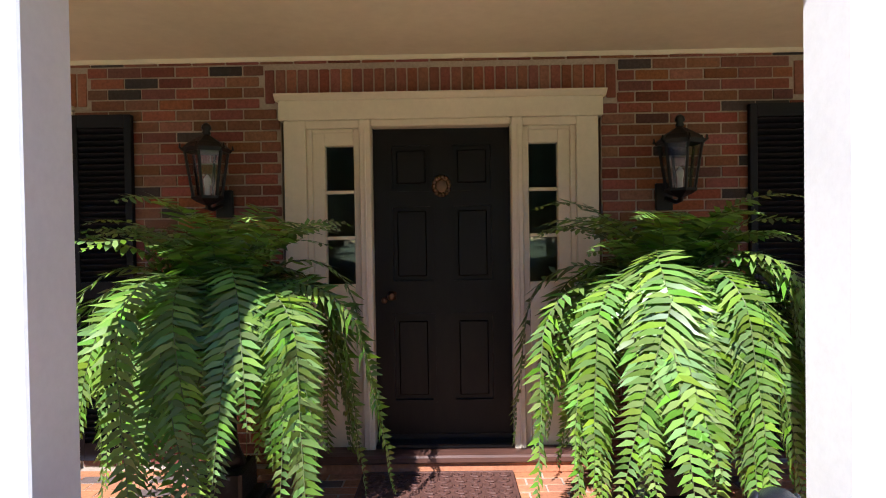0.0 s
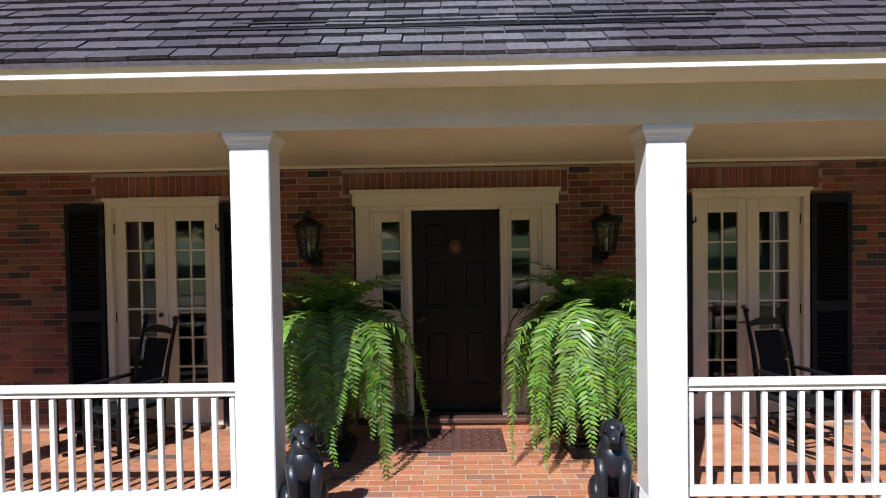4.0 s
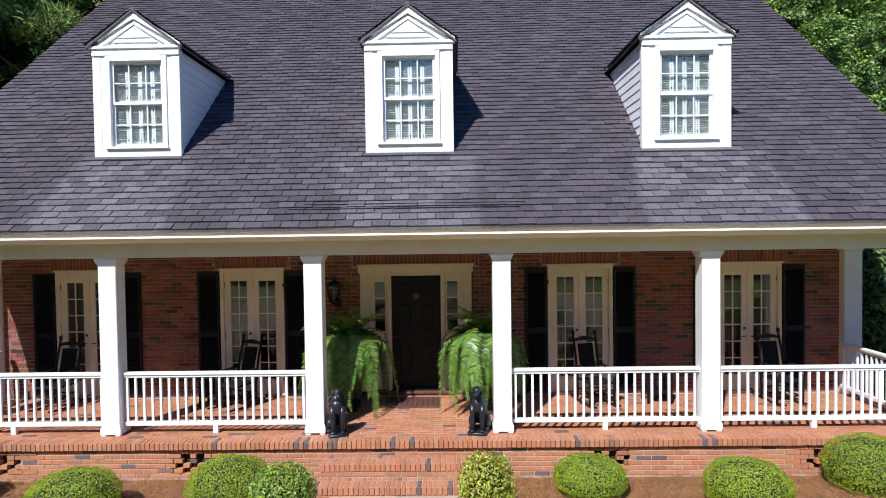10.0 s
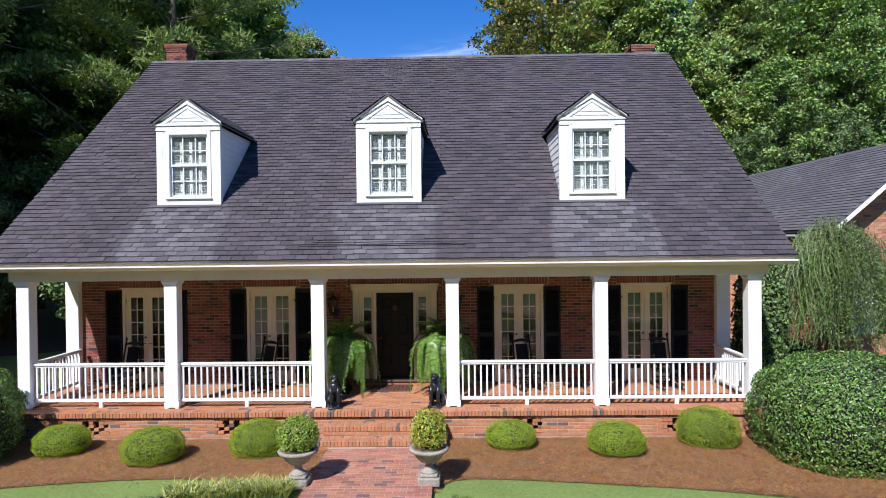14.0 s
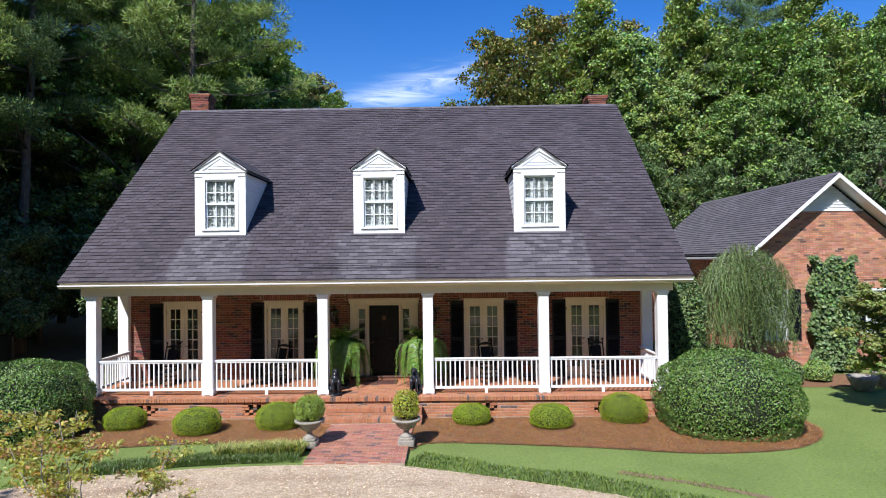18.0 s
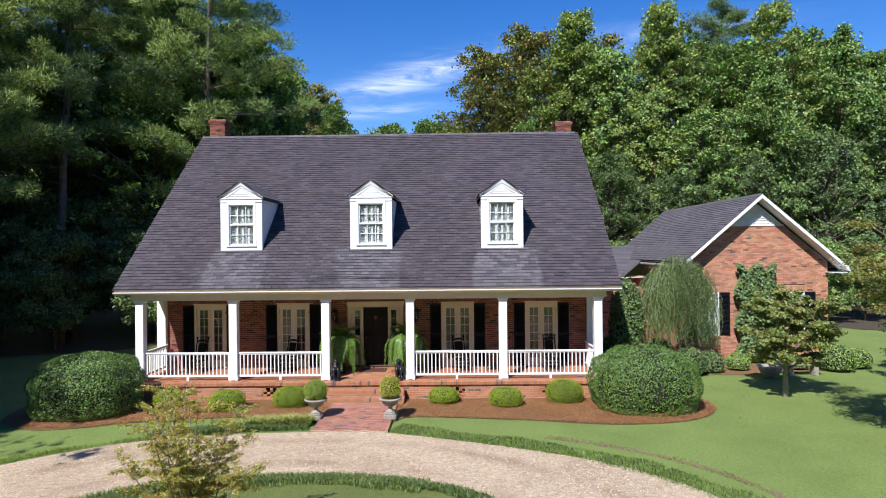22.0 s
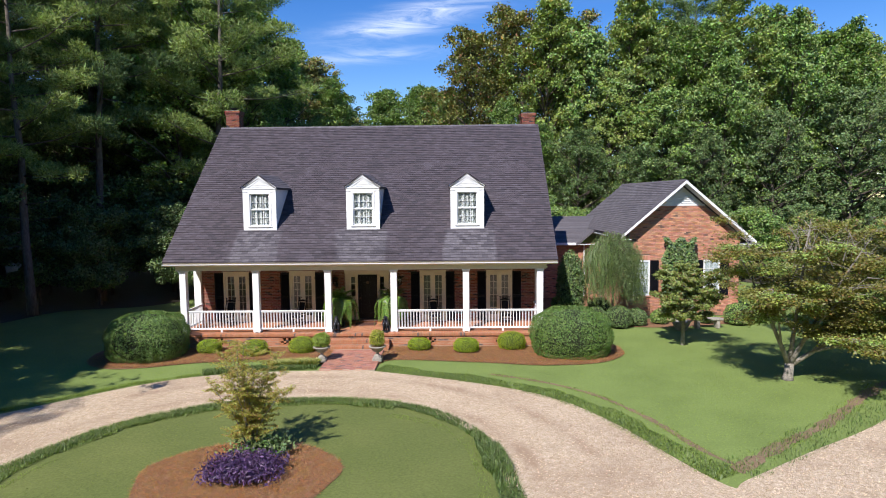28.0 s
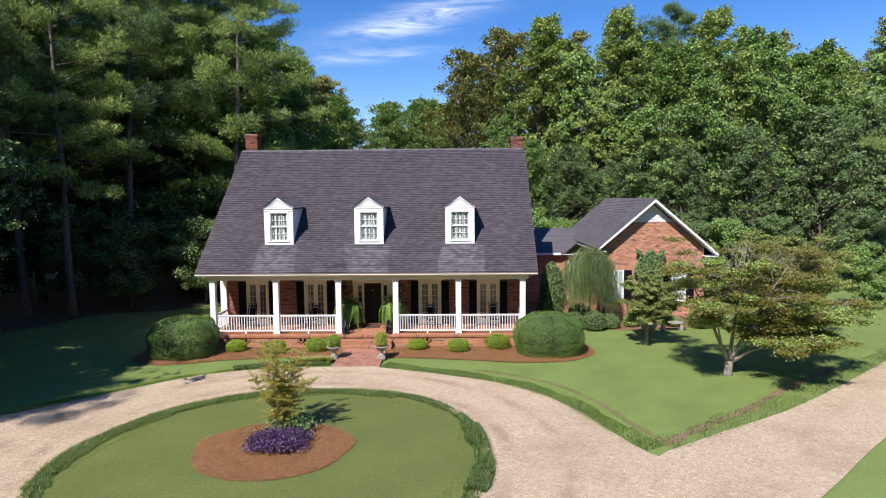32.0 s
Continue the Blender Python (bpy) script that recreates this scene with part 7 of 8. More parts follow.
# tall trees added out of view: to the south-west they keep the side lawn and the left wood in shade, to the south they
# screen the low sky
plant(BROAD[0], [(-21.5, -11.0, 1.0), (-17.6, -13.2, 0.85), (-16.0, -16.5, 0.80), (-27, -8, 1.25), (-23, -27, 1.05), (-34, -12, 1.1), (-32, -46, 1.2), (-8, -52, 1.2), (16, -50, 1.2), (40, -46, 1.2), (62, -30, 1.2)], 10, False)
plant(BROAD[2], [(-20.5, -5.5, 0.92), (-20.2, -8.6, 0.98), (-15.2, -10.6, 0.70), (-18.6, -4.2, 0.72), (-31, -18, 1.1), (-28, -30, 1.1), (-20, -50, 1.3), (4, -54, 1.3), (28, -50, 1.3), (52, -40, 1.3), (-44, -36, 1.3), (-45, -20, 1.3), (-24.5, -5.0, 1.05)], 11, False)
plant(BROAD[3], [(-26, -13.5, 1.2), (-38, -28, 1.2), (-29, -2.5, 1.2), (-14, -56, 1.2), (10, -58, 1.2), (34, -56, 1.2), (-33, -4.5, 1.3)], 13, False)
plant(PINES[0], [(-24.0, -2.5, 0.9), (-31, -1, 0.95), (-27, -20, 1.0), (-19.5, -30.5, 1.0), (-24.5, -10.5, 1.15), (-36, -6, 1.2)], 12, False)

# yard trees
def spreading_tree(x, y):
    """Short trunk forking into leaning stems; flat sprays of leaves along the boughs, bare twigs at the top."""
    t = thing("dogwood_tree", (x, y, 0), label="spreading yard tree with pale stems and thinning olive and rust leaves", category="tree", group="yard trees")
    rg, nr = random.Random(301), np.random.default_rng(301)
    part("trunk", Geo().tube([(0, 0, -0.05), (0.02, 0, 0.12), (0.05, 0, 0.55)], [0.21, 0.15, 0.135], 12), GBARK, t, "pale grey trunk", True)
    stems = ((-2.0, -0.5, 4.3), (-1.2, 1.0, 5.0), (-0.2, -1.3, 4.5), (0.9, 0.6, 5.2), (2.2, -0.7, 4.9), (3.6, 0.6, 4.4), (4.6, -0.6, 3.1), (2.8, 1.6, 4.6), (1.2, -1.9, 3.6), (3.4, -1.8, 2.8), (-1.4, -1.6, 3.3), (4.9, 0.7, 2.0), (3.1, -2.3, 1.75), (1.3, -2.5, 1.7), (3.9, 1.6, 2.1), (2.2, 0.2, 2.3))
    clumps, lines = [], []
    for k, (ex, ey, ez) in enumerate(stems):
        e = Vector((ex, ey, ez))
        p0 = Vector((0.04, 0, 0.45)) if k in (0, 3, 4, 6) else min((q for ln_ in lines for q in ln_[1:4]), key=lambda q: (q - e * 0.4).length)
        bend = p0.lerp(Vector((ex, ey, ez)), 0.45) + Vector((0, 0, 0.3))
        line = [p0 * (1 - u) ** 2 + bend * 2 * u * (1 - u) + e * u * u for u in (0, 0.17, 0.34, 0.5, 0.67, 0.84, 1.0)]
        r0 = 0.085 if k in (0, 3, 4, 6) else 0.045
        lines.append(line)
        part("stem", Geo().tube(line, [r0 * q for q in (1, 0.82, 0.66, 0.5, 0.36, 0.22, 0.1)], 7), GBARK, t, "", True)
        g = Geo()
        for j in range(15):
            u = rg.uniform(0.36, 1.0)
            q = min(5, int(u * 6))
            b = line[q].lerp(line[q + 1], u * 6 - q)
            a = rg.uniform(0, 6.28)
            ln = rg.uniform(0.35, 1.15)
            tip = b + Vector((math.cos(a) * ln, math.sin(a) * ln, rg.uniform(-0.22, 0.30)))
            g.tube([b, b.lerp(tip, 0.5) + Vector((0, 0, 0.08)), tip], [0.016, 0.010, 0.004], 4)
            clumps.append((tip, rg.uniform(0.26, 0.50)))
            if j % 2:
                clumps.append((b.lerp(tip, 0.55), rg.uniform(0.20, 0.34)))
        tagged(part("twig_spray", g, GBARK, t), kind="stuff")
    sets = ([], [])
    for c, r in clumps:
        if c.z > 4.8 and rg.random() < 0.5:
            continue
        n = int(1350 * r ** 1.6)
        off = nr.normal(size=(n, 3)) * np.array([0.56, 0.56, 0.17]) * r
        sets[0 if rg.random() < (0.62 if c.z < 2.9 else 0.85) else 1].append(off + np.array(c))
    for pts_, m, lb in ((sets[0], OLIVE, "olive and rust leaves"), (sets[1], LEAFY, "yellow-green leaves")):
        P = np.concatenate(pts_)
        part("crown", leaf_mesh("crown", m, P, 0.088, 0.6, 0.2, nr, np.tile((0, -0.1, 1.0), (len(P), 1)), 0.85), m, t, lb)
    g = Geo()
    for i in range(18):
        b = Vector((rg.uniform(-0.3, 2.8), rg.uniform(-1.2, 1.2), rg.uniform(3.6, 4.3)))
        e = b + Vector((rg.uniform(-0.4, 0.4), rg.uniform(-0.4, 0.4), rg.uniform(0.6, 1.05)))
        h = b.lerp(e, 0.5) + Vector((rg.uniform(-0.12, 0.12), rg.uniform(-0.1, 0.1), 0))
        g.tube([b, h, e], [0.015, 0.010, 0.004], 4)
        for _ in range(2):
            g.tube([h, h + Vector((rg.uniform(-0.4, 0.4), rg.uniform(-0.4, 0.4), rg.uniform(0.2, 0.5)))], [0.010, 0.004], 4)
    tagged(part("twig_tangle", g, GBARK, t, "bare grey twigs at the top"), kind="stuff")


spreading_tree(14.6, -7.1)
dg2 = make_tree("dogwood_tree", "small leafy yard tree before the brick wing", "yard trees", 302, 3.1, 0.09, 22, 1.25, 0.26, 0.50, 0.085, 1500, DOGW, GBARK, 0.42, 0.6, 7, 0.03, 0.72)
dg2.matrix_basis = pose(12.95, -2.3, 0)
dg3 = make_tree("dogwood_tree", "olive yard tree standing behind the spreading one", "yard trees", 305, 4.4, 0.12, 24, 2.3, 0.26, 0.45, 0.10, 900, DOGW, GBARK, 0.42, 0.6, 7, 0.03, 0.72)
dg3.matrix_basis = pose(19.4, -2.0, 0)


def young_tree(x, y, z):
    """Upright stems in a loose vase, each with feathery sprays of small leaves."""
    t = thing("crape_myrtle", (x, y, z), label="young crape myrtle with yellow-green and rust leaves in the island bed", category="tree", group="yard trees")
    rg, nr = random.Random(303), np.random.default_rng(303)
    g, P = Geo(), []
    for i in range(13):
        a = i * 2.4 + rg.uniform(-0.3, 0.3)
        lean = rg.uniform(0.04, 0.42)
        L = rg.uniform(2.0, 3.05) * (1 - 0.2 * lean)
        pts = [Vector((0.05 * math.cos(a), 0.05 * math.sin(a), 0))]
        for k in range(1, 7):
            q = lean * (0.55 + 0.75 * k / 6)
            pts.append(Vector((math.cos(a) * math.sin(q), math.sin(a) * math.sin(q), math.cos(q))) * (L * k / 6) + Vector((rg.uniform(-0.04, 0.04), rg.uniform(-0.04, 0.04), 0)))
        g.tube(pts, [0.024, 0.019, 0.015, 0.011, 0.008, 0.005, 0.003], 5)
        for j in range(34):
            f = rg.uniform(0.22, 1.0)
            k = min(5, int(f * 6))
            b = pts[k].lerp(pts[k + 1], f * 6 - k)
            b_a, ln = rg.uniform(0, 6.28), rg.uniform(0.18, 0.50) * (1.2 - 0.5 * f)
            e = b + Vector((math.cos(b_a), math.sin(b_a), rg.uniform(-0.15, 0.55))).normalized() * ln
            g.tube([b, e], [0.004, 0.0015], 3)
            m = int(ln * 300)
            s = nr.uniform(0.15, 1.05, m)[:, None]
            P.append(np.array(b) * (1 - s) + np.array(e) * s + nr.normal(0, 1, (m, 3)) * np.array([0.030, 0.030, 0.016]))
    part("stem", g, GBARK, t, "", True)
    P = np.concatenate(P)
    part("foliage", leaf_mesh("foliage", CRAPE, P, 0.040, 0.46, 0.2, nr, np.tile((0, -0.1, 0.8), (len(P), 1)), 1.2), CRAPE, t)


young_tree(-0.98, -13.1, 0.03)
rgp = np.random.default_rng(90)
q = rgp.normal(size=(5200, 3)) * np.array([0.45, 0.36, 0.10])
q = q[(np.abs(q[:, 0]) < 0.92) & (np.abs(q[:, 1]) < 0.75)]
q[:, 2] = np.abs(q[:, 2]) + 0.06 + 0.10 * np.exp(-(q[:, 0] ** 2 + q[:, 1] ** 2))
pp = thing("purple_heart", (-0.80, -14.15, 0.04), label="low purple-leaved groundcover round the young tree", category="groundcover")
part("foliage", leaf_mesh("foliage", PURPLE, q, 0.105, 0.32, 0.3, np.random.default_rng(91)), PURPLE, pp)
gl_ = thing("leafy_shrub", (-0.72, -13.05, 0.04), label="dark leafy shrub at the foot of the young tree", category="shrub")
q = rgp.normal(size=(1000, 3)) * np.array([0.32, 0.22, 0.16])
q[:, 2] = np.abs(q[:, 2]) + 0.12
part("foliage", leaf_mesh("foliage", LEAFD, q, 0.11, 0.5, 0.3, np.random.default_rng(92)), LEAFD, gl_)


# ---- brick wing with gable ----
GX, GY, GW = 14.88, 3.45, 2.85          # middle of gable, its face, half width
WX0, WX1 = 12.36, 17.75
wing = thing("garage_wing", label="orange brick side wing with a white louvred gable and shingle roof", category="wing", kind="structure")
gz = lambda x: 6.52 - abs(x - GX) * 0.865
wing.location = (0.10, 0.28, 0.0)
part("mortar_wall", Geo().prism([(WX0, 0.0), (WX1, 0.0), (WX1, gz(WX1)), (GX, 6.45), (WX0, gz(WX0))], GY + 0.01, GY + 0.2, "y"), MORTAR, wing)
part("side_wall", Geo().span(WX0 + 0.012, WX0 + 0.2, GY + 0.2, 14.0, 0, 3.95), MORTAR, wing)
SIDEB = (wing, "brick", brick_lay((GY + 0.2, 9.4, 0.05, 3.92), [], 0.203, 0.058, 0.010, 0), lambda u, v, j: pose(WX0 + 0.03 + j, u, v, 0, 0, 90), 0.06, GBRICK, lambda q: q[0], 0, 16)
part("side_wall", Geo().span(WX1 - 0.2, WX1, GY + 0.2, 14.0, 0, 3.95), GBRICK, wing)
part("rear_wall", Geo().prism([(WX0, 0.0), (WX1, 0.0), (WX1, gz(WX1)), (GX, 6.45), (WX0, gz(WX0))], 13.8, 14.0, "y"), GBRICK, wing)
GWIN = [(12.62, 13.32, 1.05, 2.80), (16.05, 16.75, 1.05, 2.80)]
lay = [b for b in brick_lay((WX0, WX1, 0.05, 5.52), [(a - 0.06, b + 0.06, c, d + 0.26) for a, b, c, d in GWIN], 0.203, 0.058, 0.010, 0) if max(b[3] - gz(b[0]), b[3] - gz(b[1])) < -0.02]
WINGB = (wing, "brick", lay, wall_place(GY), 0.06, GBRICK, lambda q: (q[0] - GX) ** 2 + (q[2] - 3) ** 2, 0, 13)
for a, b, c, d in GWIN:
    w = thing("window", label="white sash window with dark shutters in the brick wing", category="window", group="wing windows", kind="structure", at=(0.10, 0.28, 0.0))
    part("window_frame", Geo().span(a - 0.05, a + 0.02, GY - 0.06, GY + 0.02, c, d).span(b - 0.02, b + 0.05, GY - 0.06, GY + 0.02, c, d).span(a + 0.02, b - 0.02, GY - 0.06, GY + 0.02, d - 0.07, d).span(a + 0.02, b - 0.02, GY - 0.06, GY + 0.02, c, c + 0.06).span(a + 0.02, b - 0.02, GY - 0.05, GY, (c + d) / 2 - 0.03, (c + d) / 2 + 0.03), WHITE, w)
    for i in (1, 2):
        part("muntin", Geo().span(a + (b - a) * i / 3 - 0.011, a + (b - a) * i / 3 + 0.011, GY - 0.045, GY - 0.015, c, d), WHITE, w)
    for i in (1, 3):
        part("muntin", Geo().span(a, b, GY - 0.045, GY - 0.015, c + (d - c) * i / 4 - 0.011, c + (d - c) * i / 4 + 0.011), WHITE, w)
    part("pane", Geo().span(a, b, GY - 0.03, GY - 0.026, c, d), GLASS, w)
    part("shade", Geo().span(a, b, GY - 0.010, GY + 0.004, c, d), CURTAIN, w, "white curtain")
    part("window_sill", Geo().span(a - 0.1, b + 0.1, GY - 0.10, GY, c - 0.07, c, 0.01), GBRICK, w)
    g = Geo()
    for i in range(12):
        g.span(a - 0.06 + i * 0.07, a + 0.002 + i * 0.07, GY - 0.034, GY + 0.03, d + 0.02, d + 0.24)
    tagged(part("soldier_bricks", g, GBRICK, w), kind="stuff")
    for x0, x1 in ((a - 0.48, a - 0.07), (b + 0.07, b + 0.48)):
        sh = part("shutter", Geo().span(x0, x0 + 0.05, GY - 0.075, GY - 0.035, c, d).span(x1 - 0.05, x1, GY - 0.075, GY - 0.035, c, d).span(x0 + 0.05, x1 - 0.05, GY - 0.045, GY - 0.035, c, d), BLACKW, w, "black louvred shutter")
        g = Geo()
        for i in range(34):
            g.box(((x0 + x1) / 2, GY - 0.06, c + 0.05 + i * (d - c - 0.1) / 33), (x1 - x0 - 0.1, 0.03, 0.008), 0, pose(0, 0, 0, -40).to_3x3())
        part("louvers", g, BLACKW, sh)
part("gable_panel", Geo().prism([(GX - 1.05, 5.53), (GX + 1.05, 5.53), (GX, 6.42)], GY - 0.02, GY + 0.012, "y"), WHITE, wing)
for i in range(8):
    z = 5.56 + i * 0.10
    hw = (6.42 - z) / 0.865
    part("gable_slat", Geo().box((GX, GY - 0.03, z + 0.03), (2 * hw, 0.045, 0.012), 0, pose(0, 0, 0, -45).to_3x3()), WHITE, wing)
part("gable_sill", Geo().span(GX - 1.12, GX + 1.12, GY - 0.06, GY + 0.01, 5.47, 5.53, 0.006), WHITE, wing)
for s in (-1, 1):
    wd = 3.08 if s < 0 else 3.42
    ex = GX + s * wd
    ez = 6.72 - wd * 0.865
    part("roof_slope", Geo().face_list([(GX, 2.85, 6.72), (ex, 2.85, ez), (ex, 14.3, ez), (GX, 14.3, 6.72), (GX, 2.85, 6.60), (ex, 2.85, ez - 0.12), (ex, 14.3, ez - 0.12), (GX, 14.3, 6.60)],
                                       [(0, 1, 2, 3), (7, 6, 5, 4), (0, 4, 5, 1), (1, 5, 6, 2), (2, 6, 7, 3)]), SHINGLE2, wing)
    part("rake_board", Geo().prism([(GX, 6.71), (ex, ez - 0.01), (ex, ez - 0.15), (GX, 6.56)], 2.83, 2.865, "y"), WHITE, wing)
    part("rake_soffit", Geo().prism([(GX, 6.59), (ex, ez - 0.13), (ex, ez - 0.16), (GX, 6.55)], 2.87, GY, "y"), WHITE, wing)
    part("eave_board", Geo().span(ex - s * 0.02, ex, 2.87, 14.3, ez - 0.2, ez - 0.06), WHITE, wing)
    part("eave_soffit", Geo().span(ex, GX + s * (2.58 if s < 0 else 2.75), 2.87, 14.3, ez - 0.19, ez - 0.17), WHITE, wing)
    rg = random.Random(40 + s)
    g = Geo()
    sl = math.hypot(wd, 6.72 - ez)
    nr_ = int(sl / 0.14)
    for r in range(nr_):
        t = (r + 0.5) / nr_
        xm, zm = ex + (GX - ex) * t, ez + (6.72 - ez) * t
        k = int(11.4 / 0.305)
        for i in range(k):
            y0 = 2.85 + i * 0.305 + (0.15 if r % 2 else 0)
            y1 = min(y0 + 0.297, 14.3)
            m = pose(xm, (y0 + y1) / 2, zm + 0.006, 0, 0, 90 * s) @ pose(0, 0, 0, math.degrees(math.atan(0.865)))
            q = tab_geo(round(y1 - y0, 3))
            g.face_list([m @ Vector(p) for p in q.v], q.f)
    if s < 0:
        tagged(part("shingles", g, SHINGLE2, wing), kind="stuff")
part("ridge_cap", Geo().prism([(GX - 0.14, 6.63), (GX, 6.755), (GX + 0.14, 6.63), (GX, 6.70)], 2.85, 14.3, "y"), SHINGLE2, wing)

part("lower_slope", Geo().face_list([(11.85, 8.7, 4.10), (10.85, 8.7, 3.235), (10.85, 14.3, 3.235), (11.85, 14.3, 4.10), (11.85, 8.7, 3.98), (10.85, 8.7, 3.12), (10.85, 14.3, 3.12), (11.85, 14.3, 3.98)],
                                    [(0, 1, 2, 3), (7, 6, 5, 4), (0, 4, 5, 1), (1, 5, 6, 2)]), SHINGLE2, wing)
link = thing("link_wing", label="low brick link between the house and the side wing", category="wing", kind="structure")
part("link_wall", Geo().span(HALF, WX0, 9.41, 9.6, 0, 3.25), MORTAR, link)
LINKB = (link, "brick", brick_lay((HALF, WX0, 0.05, 3.22), [], 0.203, 0.058, 0.010, 0), wall_place(9.40), 0.06, GBRICK, lambda q: q[0], 0, 14)
part("link_roof", Geo().face_list([(HALF, 8.95, 3.30), (11.0, 8.95, 3.30), (13.0, 12.4, 4.72), (HALF, 12.4, 4.72), (HALF, 8.95, 3.20), (11.0, 8.95, 3.20), (13.0, 12.4, 4.62), (HALF, 12.4, 4.62)],
                                  [(0, 1, 2, 3), (7, 6, 5, 4), (0, 4, 5, 1), (2, 6, 7, 3)]), SHINGLE2, link)
for r in range(22):
    a, b = r / 22, (r + 1.15) / 22
    b = min(b, 1.0)
    ya, yb_, za, zb_ = 8.95 + 3.45 * a, 8.95 + 3.45 * b, 3.30 + 1.42 * a, 3.30 + 1.42 * b
    part("shingle_course", Geo().face_list([(HALF, ya, za + 0.004), (11.0 + 2 * a, ya, za + 0.004), (11.0 + 2 * a, ya, za + 0.028), (HALF, ya, za + 0.028), (11.0 + 2 * b, yb_, zb_ + 0.006), (HALF, yb_, zb_ + 0.006)],
                                           [(0, 1, 2, 3), (3, 2, 4, 5), (0, 3, 5), (1, 4, 2)]), SHINGLE2, link)
part("link_fascia", Geo().span(HALF, 10.86, 8.90, 8.95, 3.17, 3.31, 0.004), WHITE, link)
part("link_soffit", Geo().span(HALF, WX0, 8.96, 9.4, 3.18, 3.20), WHITE, link)
part("downspout", Geo().span(11.36, 11.44, 9.28, 9.36, 0.1, 3.2, 0.01), WHITE, link)


# ---- plants by the wing ----
def ivy(name, label, pts, nrm, material, seed, size, parent_cat="climber"):
    t = thing(name, label=label, category=parent_cat)
    part("foliage", leaf_mesh("foliage", material, pts, size, 0.75, 0.2, np.random.default_rng(seed), np.tile(nrm, (len(pts), 1))), material, t)


rgi = np.random.default_rng(95)
q = np.stack([rgi.uniform(13.9, 15.7, 17000), 3.45 - np.abs(rgi.normal(0.14, 0.10, 17000)), rgi.uniform(0.1, 4.0, 17000)], 1)
q = q[(np.abs(q[:, 0] - 14.8) < 0.72 + 0.12 * np.sin(q[:, 2] * 5)) & (q[:, 2] < 3.80 + 0.13 * np.sin(q[:, 0] * 9))]
ivy("climbing_ivy", "green ivy climbing the brick gable between the windows", q, (0, -1, 0.5), LEAFD, 96, 0.13)
tall = thing("evergreen_shrub", (9.2, 1.7, 0.03), label="tall narrow dark evergreen shrub beside the porch end", category="shrub")
p, u = dome(0.60, 0.58, 1.65, 0.9, 9000, 120, -0.95)
p *= np.random.default_rng(120).uniform(0.84, 1.12, len(p))[:, None]
p[:, 2] += 1.62
part("foliage", leaf_mesh("foliage", LEAFD, p, 0.10, 0.55, 0.2, np.random.default_rng(120), u, spread=1.5), LEAFD, tall)
# near-black filling, inner shade put into its colour
part("twig_core", Geo().ball((0, 0, 1.6), (0.46, 0.45, 1.5), 14, 10), INNER_SHADE, tall, "", True)
part("trunk", Geo().tube([(0, 0, 0), (0, 0, 0.5)], [0.05, 0.04], 6), BARK, tall)

bench = thing("garden_bench", (15.2, 0.86, 0.0), label="low grey stone bench on the lawn before the wing", category="bench")
part("seat", Geo().box((0, 0, 0.42), (1.35, 0.42, 0.08), 0.015), STONE, bench)
for sd in (-1, 1):
    part("support", Geo().box((sd * 0.45, 0, 0.19), (0.16, 0.34, 0.38), 0.02), STONE, bench)

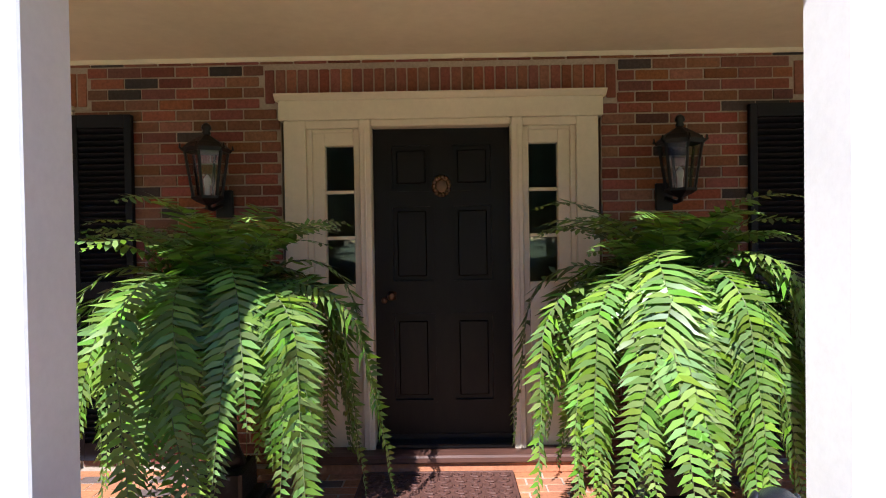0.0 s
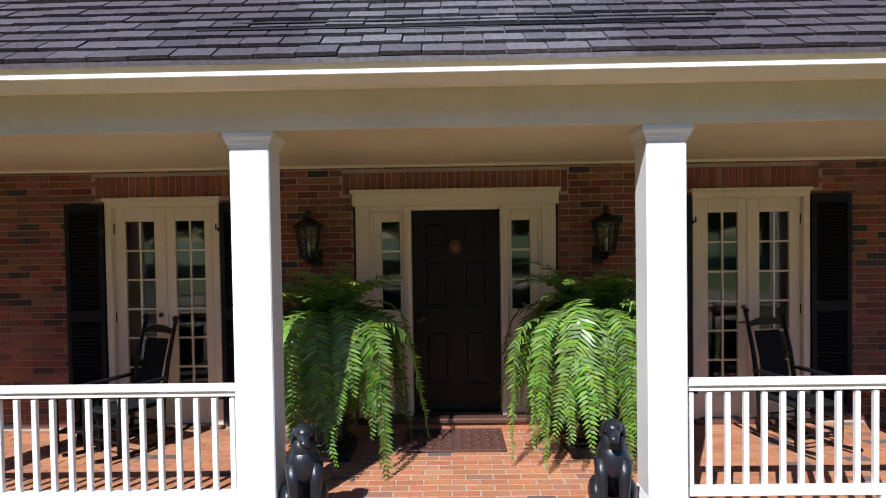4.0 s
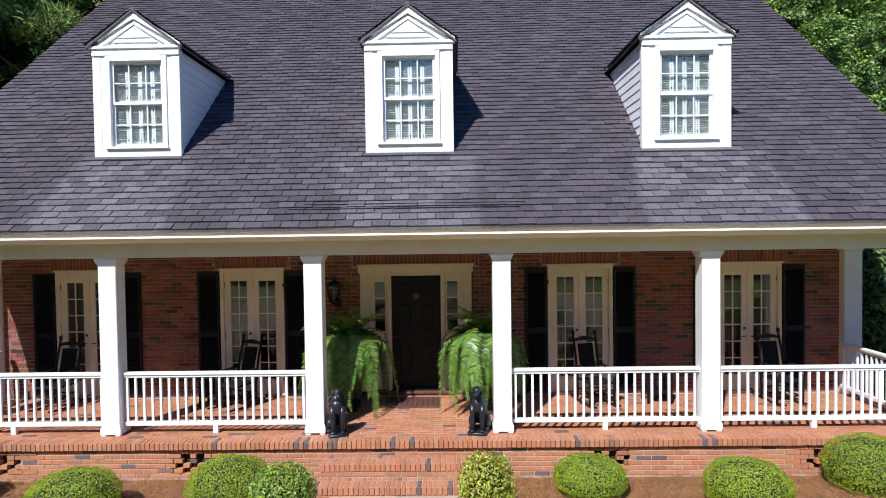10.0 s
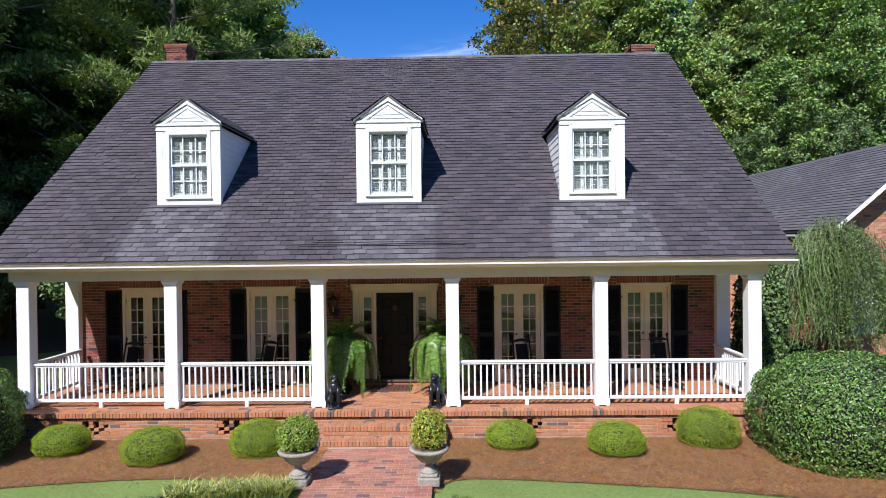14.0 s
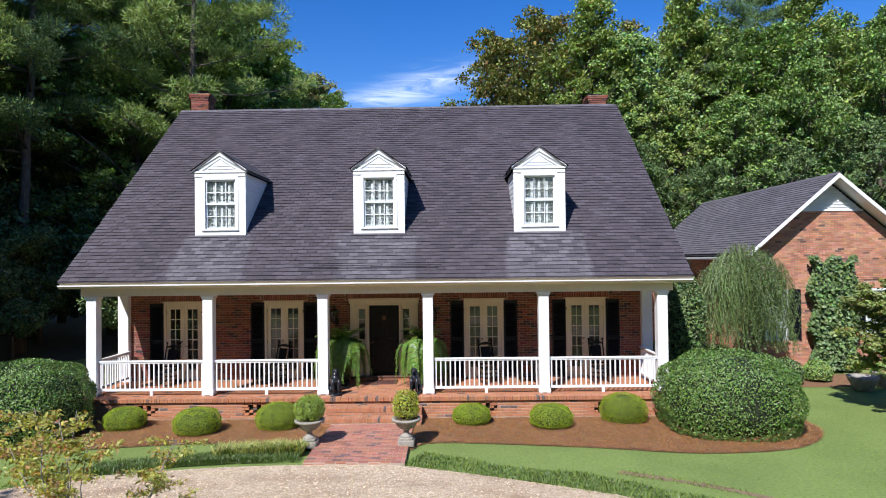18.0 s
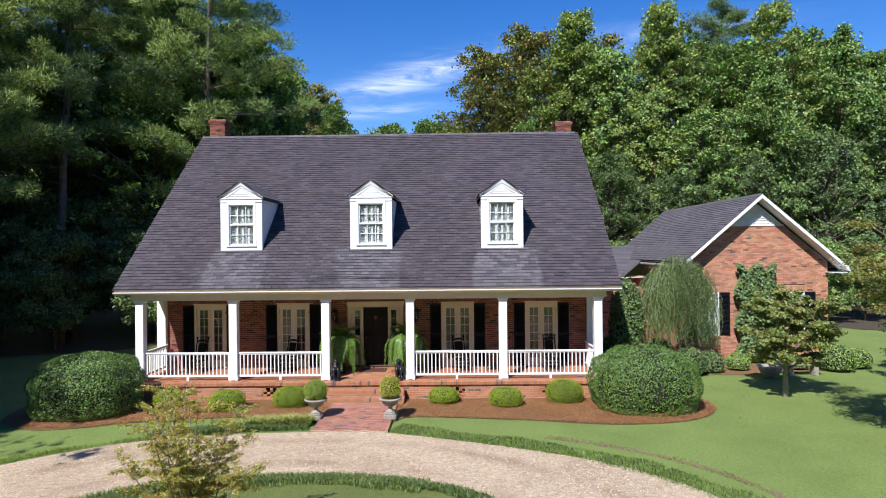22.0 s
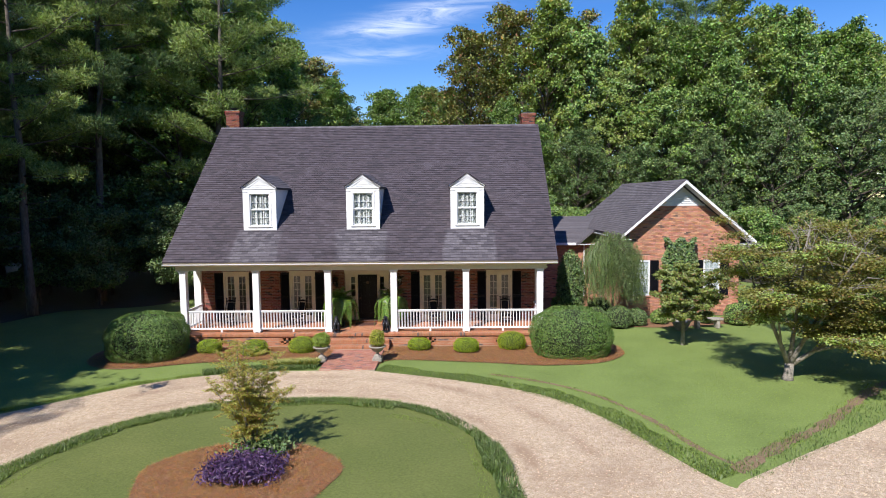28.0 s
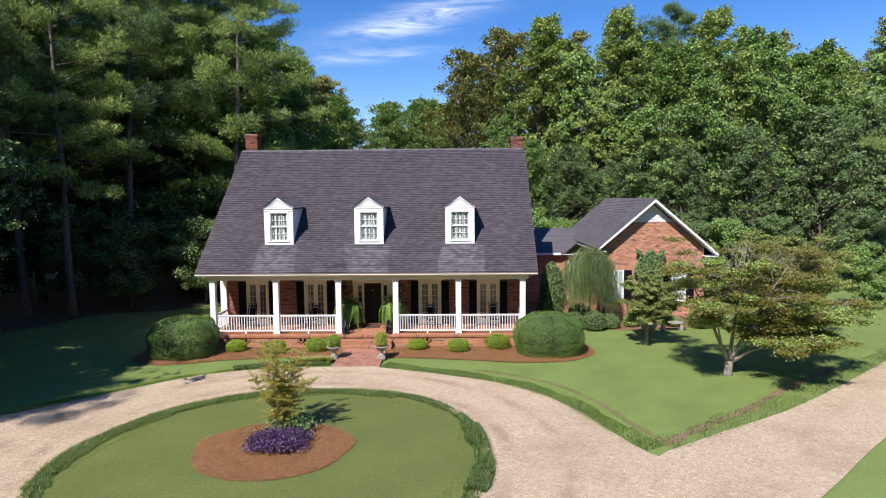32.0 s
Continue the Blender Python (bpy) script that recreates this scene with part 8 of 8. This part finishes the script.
weep = thing("weeping_shrub", (11.2, 2.0, 0.05), label="tall weeping shrub with fine hanging grey-green branches", category="shrub")
g, pts, rgw = Geo(), [], np.random.default_rng(98)
part("trunk", Geo().tube([(0, 0, 0), (0.05, 0, 1.4), (0, 0.05, 3.2)], [0.07, 0.055, 0.03], 8), BARK, weep, "", True)
rib_v, rib_t = [], []
for i in range(640):
    a, r = i * 2.39996, 1.46 * math.sqrt((i + 0.5) / 640) * rgw.uniform(0.86, 1.08)
    top = 4.2 - 0.95 * (r / 1.46) ** 2.2 + rgw.uniform(-0.35, 0.15)
    low = max(0.95, top - rgw.uniform(0.9, 2.9))
    x, y = r * math.cos(a), r * math.sin(a) * 0.9
    n = max(8, int((top - low) / 0.075))
    z = np.linspace(top, low, n)
    ph, am = rgw.uniform(0, 6.28), rgw.uniform(0.03, 0.13)
    px_ = x * (0.86 + 0.14 * np.minimum(1, (top - z) / 0.5)) + am * np.sin(z * 3 + ph)
    py_ = y * (0.86 + 0.14 * np.minimum(1, (top - z) / 0.5)) + am * np.cos(z * 3 + ph)
    P = np.stack([px_, py_, z], 1)
    w = np.array([math.sin(a + 0.8), -math.cos(a + 0.8), 0]) * 0.0075
    k = len(rib_v)
    for q in P:
        rib_v += [q - w, q + w]
    rib_t += [t for c in range(n - 1) for t in ((k + 2 * c, k + 2 * c + 1, k + 2 * c + 3), (k + 2 * c, k + 2 * c + 3, k + 2 * c + 2))]
    pts.append(np.repeat(P, 2, 0) + rgw.normal(0, 0.03, (2 * n, 3)))
    if i % 8 == 0:
        g.tube([(0, 0, 2.8), (x * 0.5, y * 0.5, top + 0.02), (x * 0.86, y * 0.86, top)], [0.02, 0.014, 0.006], 4)
pts = np.concatenate(pts)
tagged(part("branchwork", g, BARK, weep, "", True), kind="stuff")
WEEPL = mat("weeping_leaf", (0.165, 0.228, 0.082), 0.5, per=0.5, trans=0.3)
tagged(part("strand_veil", tri_mesh("strand_veil", WEEPL, np.array(rib_v), np.array(rib_t)), WEEPL, weep), kind="stuff")
part("foliage", leaf_mesh("foliage", WEEPL, pts, 0.085, 0.24, 0.2, np.random.default_rng(99), np.tile((0.2, -0.5, 0.1), (len(pts), 1))), WEEPL, weep)
for i, (x, y, r, h) in enumerate(((10.3, 1.35, 0.55, 0.85), (11.3, 1.10, 0.60, 0.95), (12.2, 1.55, 0.50, 0.75), (13.4, 1.9, 0.4, 0.6), (15.6, 2.0, 0.42, 0.5), (16.9, 1.6, 0.6, 0.95), (11.0, 3.6, 0.6, 0.9), (17.9, 2.2, 0.6, 0.7), (9.3, 4.6, 0.55, 0.9))):
    clipped("azalea_shrub", "loose green shrub in the bed before the brick wing", "shrub", "wing shrubs", x, y, 0.05, r, r, h * 0.62, 0.070, 2200, LEAFD if i < 3 else LEAF, 130 + i, 0.95, -0.5, h * 0.38)
gp = thing("planter", (13.9, 0.5, 0.0), label="dark round planter on the lawn by the wing", category="planter")
part("bowl", Geo().lathe((0, 0, 0.0), [(0.22, 0.0), (0.25, 0.05), (0.38, 0.30), (0.42, 0.42), (0.38, 0.42), (0.33, 0.36)], 20), STONE, gp, "", True)

# ---- small pieces ----
lay_tabs()
for job in (WALLB, SOLDB, FLOORB, EDGEB, BASEB, *STEPB, WALKBR, WINGB, SIDEB, LINKB):
    brick_set(*job)
